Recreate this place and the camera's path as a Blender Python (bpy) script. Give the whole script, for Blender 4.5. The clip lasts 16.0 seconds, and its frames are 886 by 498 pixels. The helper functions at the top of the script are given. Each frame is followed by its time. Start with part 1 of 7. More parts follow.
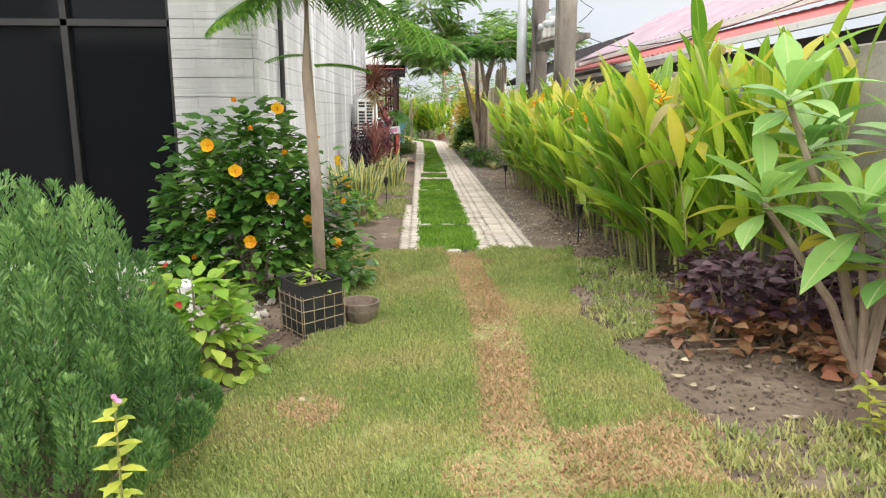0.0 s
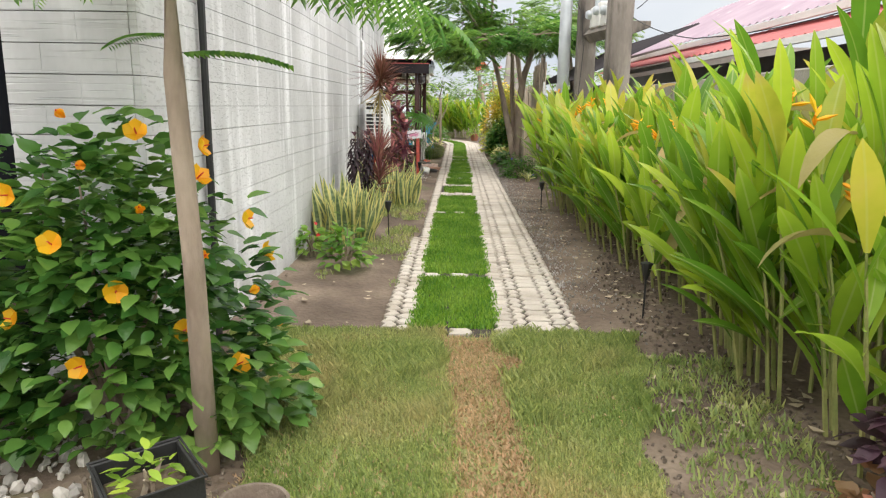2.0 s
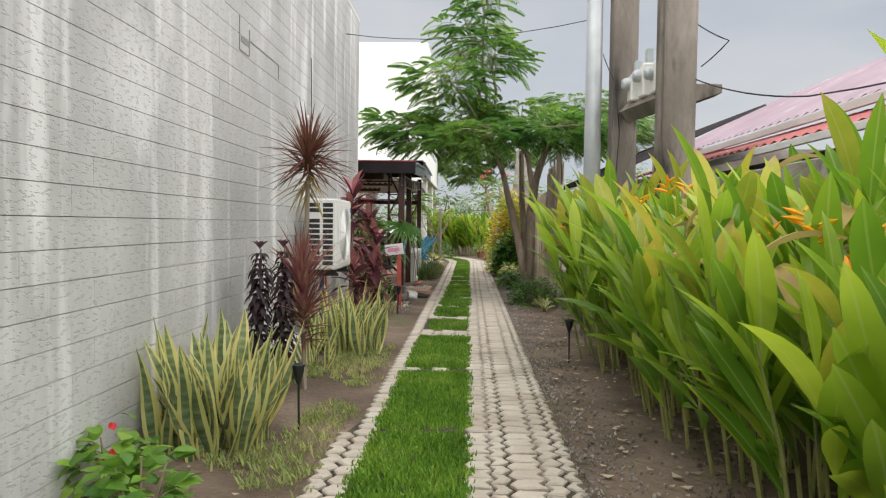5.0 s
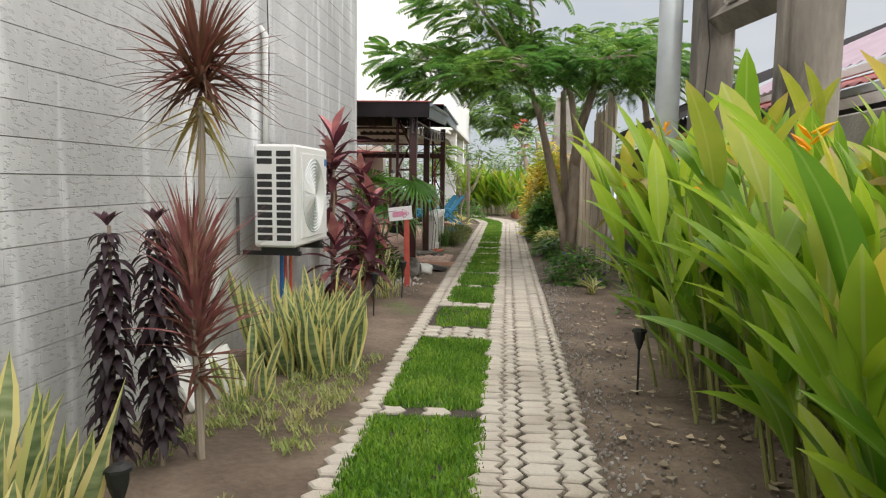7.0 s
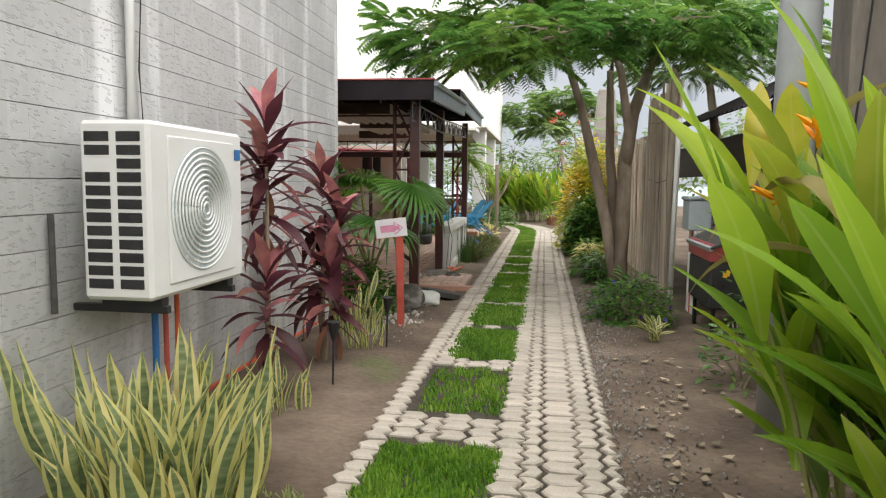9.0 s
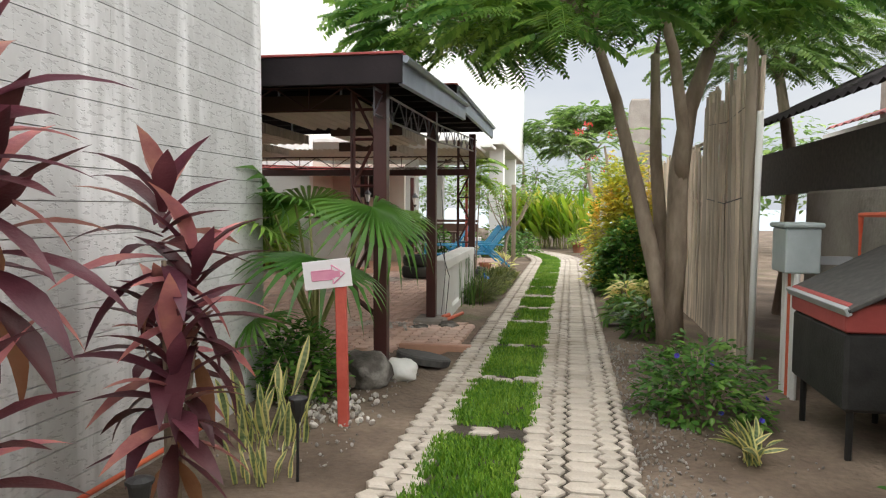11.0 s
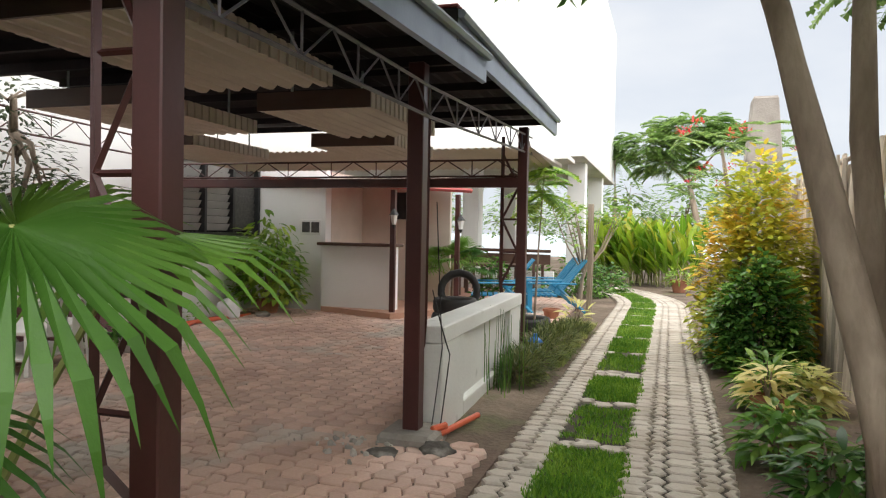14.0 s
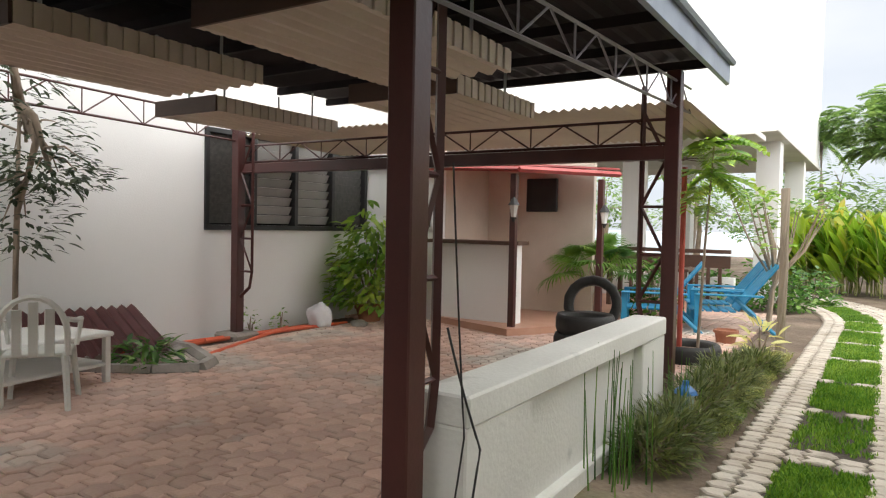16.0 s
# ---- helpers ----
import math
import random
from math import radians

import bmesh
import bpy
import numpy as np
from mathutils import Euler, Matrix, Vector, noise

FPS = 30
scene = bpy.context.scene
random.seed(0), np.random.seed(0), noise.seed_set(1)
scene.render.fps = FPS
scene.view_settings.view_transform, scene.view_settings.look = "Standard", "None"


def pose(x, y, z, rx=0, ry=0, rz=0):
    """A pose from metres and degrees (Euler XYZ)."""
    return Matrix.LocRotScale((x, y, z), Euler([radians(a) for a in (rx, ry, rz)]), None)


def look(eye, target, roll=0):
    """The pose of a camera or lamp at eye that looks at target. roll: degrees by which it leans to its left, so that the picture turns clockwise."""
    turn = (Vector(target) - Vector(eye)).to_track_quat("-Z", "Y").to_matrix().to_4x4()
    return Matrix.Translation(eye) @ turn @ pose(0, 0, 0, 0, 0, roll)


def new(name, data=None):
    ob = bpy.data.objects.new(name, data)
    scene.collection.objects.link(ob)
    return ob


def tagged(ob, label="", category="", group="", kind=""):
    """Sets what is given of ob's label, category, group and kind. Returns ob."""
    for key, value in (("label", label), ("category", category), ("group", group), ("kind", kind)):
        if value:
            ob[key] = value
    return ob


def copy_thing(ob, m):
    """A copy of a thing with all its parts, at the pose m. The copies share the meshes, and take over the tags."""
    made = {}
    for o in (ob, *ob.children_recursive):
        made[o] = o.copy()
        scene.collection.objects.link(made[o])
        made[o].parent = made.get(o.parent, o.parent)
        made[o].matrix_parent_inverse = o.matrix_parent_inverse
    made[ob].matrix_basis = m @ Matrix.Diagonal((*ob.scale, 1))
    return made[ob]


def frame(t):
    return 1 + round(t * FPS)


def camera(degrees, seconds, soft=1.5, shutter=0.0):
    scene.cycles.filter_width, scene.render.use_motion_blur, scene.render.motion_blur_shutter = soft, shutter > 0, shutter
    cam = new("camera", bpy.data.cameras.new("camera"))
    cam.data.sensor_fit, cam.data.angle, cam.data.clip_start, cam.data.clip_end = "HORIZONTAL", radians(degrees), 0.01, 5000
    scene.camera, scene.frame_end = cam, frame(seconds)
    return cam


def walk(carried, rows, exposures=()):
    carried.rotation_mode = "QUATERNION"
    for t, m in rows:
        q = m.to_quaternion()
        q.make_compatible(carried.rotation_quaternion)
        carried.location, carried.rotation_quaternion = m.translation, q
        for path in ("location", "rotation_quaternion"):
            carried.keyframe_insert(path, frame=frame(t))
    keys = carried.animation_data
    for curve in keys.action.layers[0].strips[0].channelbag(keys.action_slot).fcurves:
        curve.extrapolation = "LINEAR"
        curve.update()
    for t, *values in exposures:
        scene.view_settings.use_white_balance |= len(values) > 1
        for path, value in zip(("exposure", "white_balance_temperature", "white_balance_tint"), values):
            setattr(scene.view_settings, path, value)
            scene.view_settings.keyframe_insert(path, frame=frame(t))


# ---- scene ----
cam = camera(66.2, 16.0, soft=1.2)
PATH = [
    (0, (0.058, 1.432, 1.462), (0.126, 3.39, 1.062), 0.2),
    (0.5, (0.205, 1.982, 1.442), (0.251, 3.935, 1.011), 0.3),
    (1, (0.335, 2.562, 1.457), (0.355, 4.508, 0.995), 0.4),
    (1.5, (0.339, 3.131, 1.5), (0.33, 5.077, 1.041), 0.6),
    (2, (0.367, 3.791, 1.594), (0.331, 5.748, 1.181), 0.9),
    (2.5, (0.334, 4.435, 1.638), (0.299, 6.417, 1.373), 1.2),
    (3, (0.428, 5.022, 1.602), (0.38, 7.018, 1.489), 1.2),
    (5.5, (0.694, 8.164, 1.38), (0.605, 10.161, 1.308), 0.7),
    (6, (0.725, 8.767, 1.393), (0.618, 10.76, 1.269), 0.8),
    (6.5, (0.791, 9.338, 1.406), (0.669, 11.327, 1.232), 0.9),
    (7, (0.808, 9.974, 1.404), (0.626, 11.956, 1.204), 0.8),
    (7.5, (0.837, 10.612, 1.403), (0.614, 12.589, 1.198), 0.8),
    (8, (0.834, 11.236, 1.386), (0.573, 13.209, 1.179), 0.8),
    (8.5, (0.871, 11.852, 1.396), (0.596, 13.823, 1.192), 0.8),
    (9, (0.891, 12.382, 1.404), (0.601, 14.351, 1.212), 0.6),
    (11.5, (0.925, 15.432, 1.382), (0.524, 17.388, 1.269), 0.5),
    (12, (0.887, 16.023, 1.379), (0.452, 17.972, 1.27), 0.8),
    (12.5, (0.888, 16.631, 1.408), (0.432, 18.576, 1.316), 0.9),
    (13, (0.867, 17.237, 1.391), (0.34, 19.166, 1.33), 0.9),
    (13.5, (0.903, 17.883, 1.395), (0.318, 19.796, 1.343), 1.0),
    (14, (0.897, 18.489, 1.394), (0.267, 20.386, 1.345), 1.1),
    (14.5, (0.899, 19.068, 1.391), (0.227, 20.952, 1.338), 1.3),
    (15, (0.879, 19.631, 1.364), (0.097, 21.472, 1.311), 1.2),
    (15.5, (0.845, 20.232, 1.35), (-0.094, 21.996, 1.282), 1.3),
    (16, (0.711, 20.788, 1.373), (-0.383, 22.461, 1.305), 1.2),
]
walk(cam, [(t, look(eye, target, roll)) for t, eye, target, roll in PATH],
     ((0, 0.64), (1.5, 0.6), (2.5, 0.46), (3.0, 0.2), (5.5, 0.14), (7.0, 0.24), (9.0, 0.34), (11.5, 0.48), (13.0, 0.55), (14.0, 0.65), (16.0, 0.75)))

# ---- world and light: a bright overcast sky ----
world = bpy.data.worlds.new("sky")
scene.world = world
world.use_nodes = True
wn, wl = world.node_tree.nodes, world.node_tree.links
wn.clear()
sky = wn.new("ShaderNodeTexSky")
sky.sky_type, sky.sun_disc = "NISHITA", False
sky.sun_elevation, sky.sun_rotation = radians(53), radians(143)
dim = wn.new("ShaderNodeVectorMath")
dim.operation = "SCALE"
dim.inputs["Scale"].default_value = 0.12
coord = wn.new("ShaderNodeTexCoord")
stretch = wn.new("ShaderNodeMapping")
stretch.inputs["Scale"].default_value = (1.2, 1.2, 3.2)
cloud = wn.new("ShaderNodeTexNoise")
cloud.inputs["Scale"].default_value, cloud.inputs["Detail"].default_value = 1.6, 5
ramp = wn.new("ShaderNodeValToRGB")
ramp.color_ramp.elements[0].position, ramp.color_ramp.elements[0].color = 0.32, (0.66, 0.72, 0.82, 1)
ramp.color_ramp.elements[1].position, ramp.color_ramp.elements[1].color = 0.62, (0.93, 0.945, 0.97, 1)
veil = wn.new("ShaderNodeMixRGB")
veil.inputs[0].default_value = 0.86
back = wn.new("ShaderNodeBackground")
back.inputs[1].default_value = 0.68
wout = wn.new("ShaderNodeOutputWorld")
wl.new(sky.outputs[0], dim.inputs[0])
wl.new(coord.outputs["Generated"], stretch.inputs[0])
wl.new(stretch.outputs[0], cloud.inputs["Vector"])
wl.new(cloud.outputs[0], ramp.inputs[0])
wl.new(dim.outputs[0], veil.inputs[1])
wl.new(ramp.outputs[0], veil.inputs[2])
wl.new(veil.outputs[0], back.inputs[0])
wl.new(back.outputs[0], wout.inputs[0])
sun_data = bpy.data.lights.new("sun", "SUN")
sun_data.energy, sun_data.angle, sun_data.color = 5.0, radians(165), (1.0, 0.96, 0.9)
sun = new("sun", sun_data)
sun.matrix_world = look((4.5, -6, 10), (0, 0, 0))


# ---- materials ----
def mat(name, colours, rough=0.7, scale=4.0, detail=6.0, bump=0.0, bump_scale=None, metal=0.0, fine=0.0, island=0.0,
        random_object=0.0, translucent=0.0, stretched=(1, 1, 1), spots=None, spec=0.5, space="Object", hue=0.0):
    """A noise-driven surface: colours run from dark to light; fine adds a second, small grain; island and
    random_object vary the brightness piece by piece; spots = (colour, scale, threshold) lays stains over it."""
    m = bpy.data.materials.new(name)
    m.use_nodes = True
    n, k = m.node_tree.nodes, m.node_tree.links
    b = n["Principled BSDF"]
    b.inputs["Roughness"].default_value, b.inputs["Metallic"].default_value = rough, metal
    b.inputs["Specular IOR Level"].default_value = spec
    tc = n.new("ShaderNodeTexCoord")
    mp = n.new("ShaderNodeMapping")
    mp.inputs["Scale"].default_value = stretched
    k.new(tc.outputs[space], mp.inputs[0])
    nz = n.new("ShaderNodeTexNoise")
    nz.inputs["Scale"].default_value, nz.inputs["Detail"].default_value = scale, detail
    k.new(mp.outputs[0], nz.inputs["Vector"])
    rp = n.new("ShaderNodeValToRGB")
    el = rp.color_ramp.elements
    while len(el) < len(colours):
        el.new(0.5)
    for i, c in enumerate(colours):
        el[i].position = 0.3 + 0.4 * i / max(1, len(colours) - 1)
        el[i].color = (*c, 1)
    k.new(nz.outputs[0], rp.inputs[0])
    col = rp.outputs[0]
    if spots:
        c, s, th = spots
        sn = n.new("ShaderNodeTexNoise")
        sn.inputs["Scale"].default_value, sn.inputs["Detail"].default_value = s, 8
        k.new(mp.outputs[0], sn.inputs["Vector"])
        sr = n.new("ShaderNodeMapRange")
        sr.inputs[1].default_value, sr.inputs[2].default_value = th, th + 0.1
        k.new(sn.outputs[0], sr.inputs[0])
        mx = n.new("ShaderNodeMixRGB")
        mx.inputs[2].default_value = (*c, 1)
        k.new(sr.outputs[0], mx.inputs[0])
        k.new(col, mx.inputs[1])
        col = mx.outputs[0]
    f2 = n.new("ShaderNodeTexNoise")
    f2.inputs["Scale"].default_value, f2.inputs["Detail"].default_value = bump_scale or scale * 9, 4
    k.new(mp.outputs[0], f2.inputs["Vector"])

    def vary(col, source, amount):
        r = n.new("ShaderNodeMapRange")
        r.inputs[3].default_value, r.inputs[4].default_value = 1 - amount, 1 + amount
        k.new(source, r.inputs[0])
        hs = n.new("ShaderNodeHueSaturation")
        k.new(r.outputs[0], hs.inputs["Value"])
        if hue:
            h = n.new("ShaderNodeMapRange")
            h.inputs[3].default_value, h.inputs[4].default_value = 0.5 + hue, 0.5 - hue
            k.new(source, h.inputs[0])
            k.new(h.outputs[0], hs.inputs["Hue"])
        k.new(col, hs.inputs["Color"])
        return hs.outputs[0]
    if fine:
        col = vary(col, f2.outputs[0], fine)
    if island:
        g = n.new("ShaderNodeNewGeometry")
        col = vary(col, g.outputs["Random Per Island"], island)
    if random_object:
        o = n.new("ShaderNodeObjectInfo")
        col = vary(col, o.outputs["Random"], random_object)
    k.new(col, b.inputs["Base Color"])
    if bump:
        bp = n.new("ShaderNodeBump")
        bp.inputs["Strength"].default_value, bp.inputs["Distance"].default_value = bump, 0.02
        k.new(f2.outputs[0], bp.inputs["Height"])
        k.new(bp.outputs[0], b.inputs["Normal"])
    if translucent:
        tr = n.new("ShaderNodeBsdfTranslucent")
        k.new(col, tr.inputs[0])
        ms = n.new("ShaderNodeMixShader")
        ms.inputs[0].default_value = translucent
        k.new(b.outputs[0], ms.inputs[1])
        k.new(tr.outputs[0], ms.inputs[2])
        k.new(ms.outputs[0], n["Material Output"].inputs[0])
    return m


def leafmat(name, colours, island=0.35, random_object=0.0, rough=0.45, scale=3.0, stretched=(1, 1, 1), hue=0.02, spots=None, clear=0.38):
    return mat(name, colours, rough, scale, 4, 0.15, 60, island=island, random_object=random_object, translucent=clear,
               stretched=stretched, hue=hue, spots=spots)


M = {
    "soil": mat("soil", [(0.088, 0.062, 0.043), (0.155, 0.113, 0.082), (0.26, 0.20, 0.148)], 0.95, 1.3, 9, 0.9, 24, fine=0.35,
                spots=((0.13, 0.14, 0.06), 0.9, 0.6)),
    "turf": mat("turf", [(0.17, 0.22, 0.065), (0.26, 0.28, 0.10), (0.38, 0.31, 0.16)], 0.95, 1.1, 8, 0.7, 50, fine=0.35),
    "grass": leafmat("grass", [(0.24, 0.33, 0.085), (0.36, 0.42, 0.14), (0.55, 0.48, 0.22)], 0.3, scale=0.9),
    "straw": leafmat("straw", [(0.40, 0.275, 0.14), (0.58, 0.425, 0.235)], 0.3, scale=2),
    "lush": leafmat("lush", [(0.10, 0.23, 0.02), (0.17, 0.34, 0.03), (0.27, 0.43, 0.06)], 0.35, scale=1.5),
    "paver": mat("paver", [(0.42, 0.36, 0.29), (0.53, 0.47, 0.40), (0.60, 0.55, 0.48)], 0.85, 2.0, 8, 0.35, 60, fine=0.12,
                 random_object=0.12, island=0.08, spots=((0.33, 0.29, 0.24), 3.0, 0.62)),
    "patiojoint": mat("patiojoint", [(0.12, 0.08, 0.06), (0.20, 0.14, 0.11)], 0.95, 6, 6, 0.6, 40),
    "joint": mat("joint", [(0.04, 0.033, 0.025), (0.085, 0.068, 0.052)], 0.95, 6, 6, 0.6, 40),
    "redpaver": mat("redpaver", [(0.42, 0.275, 0.215), (0.545, 0.37, 0.295), (0.62, 0.45, 0.375)], 0.75, 0.7, 8, 0.3, 50, fine=0.12,
                    island=0.16, random_object=0.16, spots=((0.47, 0.41, 0.355), 0.9, 0.54)),
    "mortar": mat("mortar", [(0.22, 0.22, 0.21), (0.32, 0.32, 0.31)], 0.95, 5, 6, 0.4),
    "white": mat("white", [(0.80, 0.80, 0.79), (0.85, 0.85, 0.84)], 0.75, 0.8, 6, 0.12, 60, fine=0.02),
    "offwhite": mat("offwhite", [(0.64, 0.635, 0.60), (0.75, 0.745, 0.71)], 0.8, 1.2, 7, 0.2, 40, fine=0.05,
                    spots=((0.40, 0.40, 0.37), 2.5, 0.66)),
    "maroon": mat("maroon", [(0.055, 0.018, 0.017), (0.085, 0.028, 0.025)], 0.35, 3, 5, 0.05, 40, fine=0.1),
    "steel_blue": mat("steel_blue", [(0.20, 0.23, 0.29), (0.30, 0.34, 0.40)], 0.35, 3, 5, 0.05, 40, metal=0.3),
    "truss_paint": mat("truss_paint", [(0.10, 0.085, 0.10), (0.20, 0.19, 0.22)], 0.35, 3, 5, 0.05, 40, fine=0.1),
    "roofdark": mat("roofdark", [(0.016, 0.013, 0.015), (0.03, 0.024, 0.027)], 0.75, 2, 5, 0.1, 30, spec=0.2),
    "panel": mat("panel", [(0.56, 0.48, 0.41), (0.66, 0.58, 0.50)], 0.6, 2, 5, 0.05, 40, fine=0.05),
    "redroof": mat("redroof", [(0.30, 0.05, 0.05), (0.42, 0.085, 0.075)], 0.55, 2, 6, 0.1, 30, fine=0.1),
    "purple_roof": mat("purple_roof", [(0.29, 0.20, 0.25), (0.38, 0.28, 0.33)], 0.55, 1.2, 6, 0.1, 30, spots=((0.5, 0.47, 0.46), 1.5, 0.62)),
    "concrete": mat("concrete", [(0.18, 0.16, 0.14), (0.29, 0.262, 0.235), (0.39, 0.36, 0.325)], 0.9, 1.5, 9, 0.5, 30, fine=0.15,
                    spots=((0.12, 0.11, 0.10), 2, 0.62)),
    "oldconcrete": mat("oldconcrete", [(0.10, 0.085, 0.075), (0.20, 0.175, 0.15), (0.36, 0.32, 0.28)], 0.92, 2.2, 9, 0.6, 30, fine=0.2,
                       spots=((0.045, 0.04, 0.037), 2.6, 0.56), stretched=(1, 1, 0.3)),
    "galv": mat("galv", [(0.42, 0.45, 0.47), (0.55, 0.58, 0.60)], 0.45, 4, 5, 0.05, metal=0.35),
    "plastic_white": mat("plastic_white", [(0.74, 0.74, 0.72), (0.79, 0.79, 0.77)], 0.4, 3, 4, 0.02, fine=0.02),
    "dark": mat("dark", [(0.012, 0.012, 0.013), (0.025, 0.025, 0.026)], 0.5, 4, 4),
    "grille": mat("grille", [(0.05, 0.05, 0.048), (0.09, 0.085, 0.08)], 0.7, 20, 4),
    "bark": mat("bark", [(0.20, 0.15, 0.11), (0.33, 0.26, 0.20), (0.44, 0.36, 0.28)], 0.9, 5, 8, 0.6, 30, fine=0.2, stretched=(1, 1, 0.35)),
    "stem": mat("stem", [(0.19, 0.23, 0.065), (0.36, 0.34, 0.13)], 0.7, 6, 4, fine=0.2),
    "bamboo": mat("bamboo", [(0.36, 0.29, 0.22), (0.64, 0.54, 0.44), (0.80, 0.71, 0.60)], 0.85, 3, 8, 0.3, 30, fine=0.15,
                  random_object=0.34, stretched=(1, 1, 0.12)),
    "stone": mat("stone", [(0.17, 0.15, 0.13), (0.30, 0.275, 0.25), (0.42, 0.40, 0.37)], 0.9, 4, 8, 0.6, 30, fine=0.15, island=0.3),
    "rockdark": mat("rockdark", [(0.05, 0.045, 0.038), (0.10, 0.09, 0.078), (0.38, 0.36, 0.33)], 0.9, 5, 8, 0.7, 30, fine=0.2),
    "sheetred": mat("sheetred", [(0.13, 0.04, 0.04), (0.19, 0.065, 0.062)], 0.5, 3, 5, 0.1),
    "pebble": mat("pebble", [(0.36, 0.33, 0.29), (0.58, 0.55, 0.51)], 0.8, 4, 6, 0.3, island=0.35),
    "clod": mat("clod", [(0.10, 0.075, 0.055), (0.20, 0.16, 0.125)], 0.95, 9, 6, 0.6, 40, island=0.4),
    "litter": mat("litter", [(0.30, 0.24, 0.16), (0.46, 0.38, 0.27)], 0.9, 9, 4, island=0.5),
    "helicon": leafmat("helicon", [(0.16, 0.32, 0.025), (0.28, 0.46, 0.036), (0.50, 0.57, 0.085)], 0.1, 0.4, 0.36, 1.6, hue=0.03, clear=0.48),
    "helicon_dry": leafmat("helicon_dry", [(0.36, 0.30, 0.09), (0.50, 0.38, 0.17)], 0.2, 0.3, 0.6, 4),
    "helicon_old": leafmat("helicon_old", [(0.30, 0.38, 0.03), (0.48, 0.50, 0.06), (0.62, 0.52, 0.12)], 0.1, 0.3, 0.45, 3, hue=0.03, clear=0.45),
    "broad": leafmat("broad", [(0.05, 0.14, 0.03), (0.105, 0.24, 0.045), (0.20, 0.35, 0.08)], 0.45, 0, 0.24, scale=2),
    "dark_leaf": leafmat("dark_leaf", [(0.03, 0.05, 0.02), (0.06, 0.085, 0.035)], 0.35, scale=3),
    "olive": leafmat("olive", [(0.07, 0.10, 0.03), (0.13, 0.165, 0.045), (0.22, 0.24, 0.07)], 0.4, scale=3),
    "lime": leafmat("lime", [(0.14, 0.31, 0.03), (0.25, 0.42, 0.05), (0.40, 0.48, 0.09)], 0.35, 0.2, scale=2),
    "periwinkle": leafmat("periwinkle", [(0.30, 0.42, 0.05), (0.50, 0.54, 0.08), (0.66, 0.62, 0.12)], 0.3, scale=4),
    "plumeria": leafmat("plumeria", [(0.16, 0.36, 0.07), (0.28, 0.48, 0.13), (0.44, 0.54, 0.18)], 0.2, 0.35, scale=2),
    "juniper": leafmat("juniper", [(0.08, 0.18, 0.05), (0.15, 0.30, 0.09), (0.28, 0.44, 0.14)], 0.4, scale=5),
    "feather_young": leafmat("feather_young", [(0.09, 0.23, 0.04), (0.17, 0.36, 0.055), (0.31, 0.50, 0.085)], 0.4, scale=0.9, clear=0.5),
    "feather": leafmat("feather", [(0.08, 0.21, 0.045), (0.15, 0.31, 0.06), (0.29, 0.44, 0.09)], 0.4, scale=0.9, clear=0.5),
    # leaf green with the paleness of distant haze mixed into its colours
    "hazy_green": leafmat("hazy_green", [(0.15, 0.28, 0.07), (0.28, 0.42, 0.12)], 0.4, scale=0.8),
    "snake": leafmat("snake", [(0.10, 0.16, 0.07), (0.20, 0.27, 0.13), (0.34, 0.40, 0.22)], 0.15, 0.3, 0.4, 16, stretched=(0.5, 2.2, 0.5)),
    "snake_edge": leafmat("snake_edge", [(0.66, 0.64, 0.20), (0.80, 0.76, 0.36)], 0.15, 0.2, 0.4, 4),
    "blackleaf": leafmat("blackleaf", [(0.028, 0.016, 0.02), (0.06, 0.032, 0.042)], 0.4, scale=3),
    "sea": mat("sea", [(0.42, 0.50, 0.55), (0.50, 0.57, 0.61)], 0.35, 0.05, 4),
    "cordyline": leafmat("cordyline", [(0.065, 0.018, 0.025), (0.13, 0.04, 0.05), (0.23, 0.085, 0.085)], 0.2, 0.4, 0.4, 3, hue=0.02),
    "cordyline_pink": leafmat("cordyline_pink", [(0.28, 0.075, 0.10), (0.50, 0.22, 0.19), (0.68, 0.38, 0.20)], 0.2, 0.4, 0.4, 5, hue=0.02),
    "spiky": leafmat("spiky", [(0.14, 0.05, 0.035), (0.26, 0.11, 0.075)], 0.4, 0.3, 0.5, 5),
    "spiky_pink": leafmat("spiky_pink", [(0.16, 0.06, 0.05), (0.28, 0.115, 0.10), (0.42, 0.26, 0.18)], 0.4, 0.3, 0.5, 5),
    "purple": leafmat("purple", [(0.055, 0.03, 0.04), (0.11, 0.055, 0.075), (0.18, 0.10, 0.12)], 0.4, scale=3),
    "copperleaf": leafmat("copperleaf", [(0.30, 0.13, 0.07), (0.50, 0.30, 0.16)], 0.4, scale=4),
    "palm": leafmat("palm", [(0.055, 0.15, 0.02), (0.10, 0.24, 0.035), (0.20, 0.36, 0.07)], 0.2, 0.45, 0.35, 2),
    "golden": leafmat("golden", [(0.28, 0.42, 0.04), (0.64, 0.62, 0.07), (0.88, 0.5, 0.07)], 0.35, scale=1.4),
    "orange_flower": leafmat("orange_flower", [(0.86, 0.43, 0.008), (0.92, 0.58, 0.025)], 0.1, scale=8),
    "red_flower": leafmat("red_flower", [(0.65, 0.05, 0.04), (0.75, 0.12, 0.07)], 0.2, scale=8),
    "pink_flower": leafmat("pink_flower", [(0.65, 0.22, 0.48), (0.78, 0.40, 0.62)], 0.1, scale=8),
    "blue_flower": leafmat("blue_flower", [(0.08, 0.06, 0.45), (0.16, 0.10, 0.6)], 0.1, scale=8),
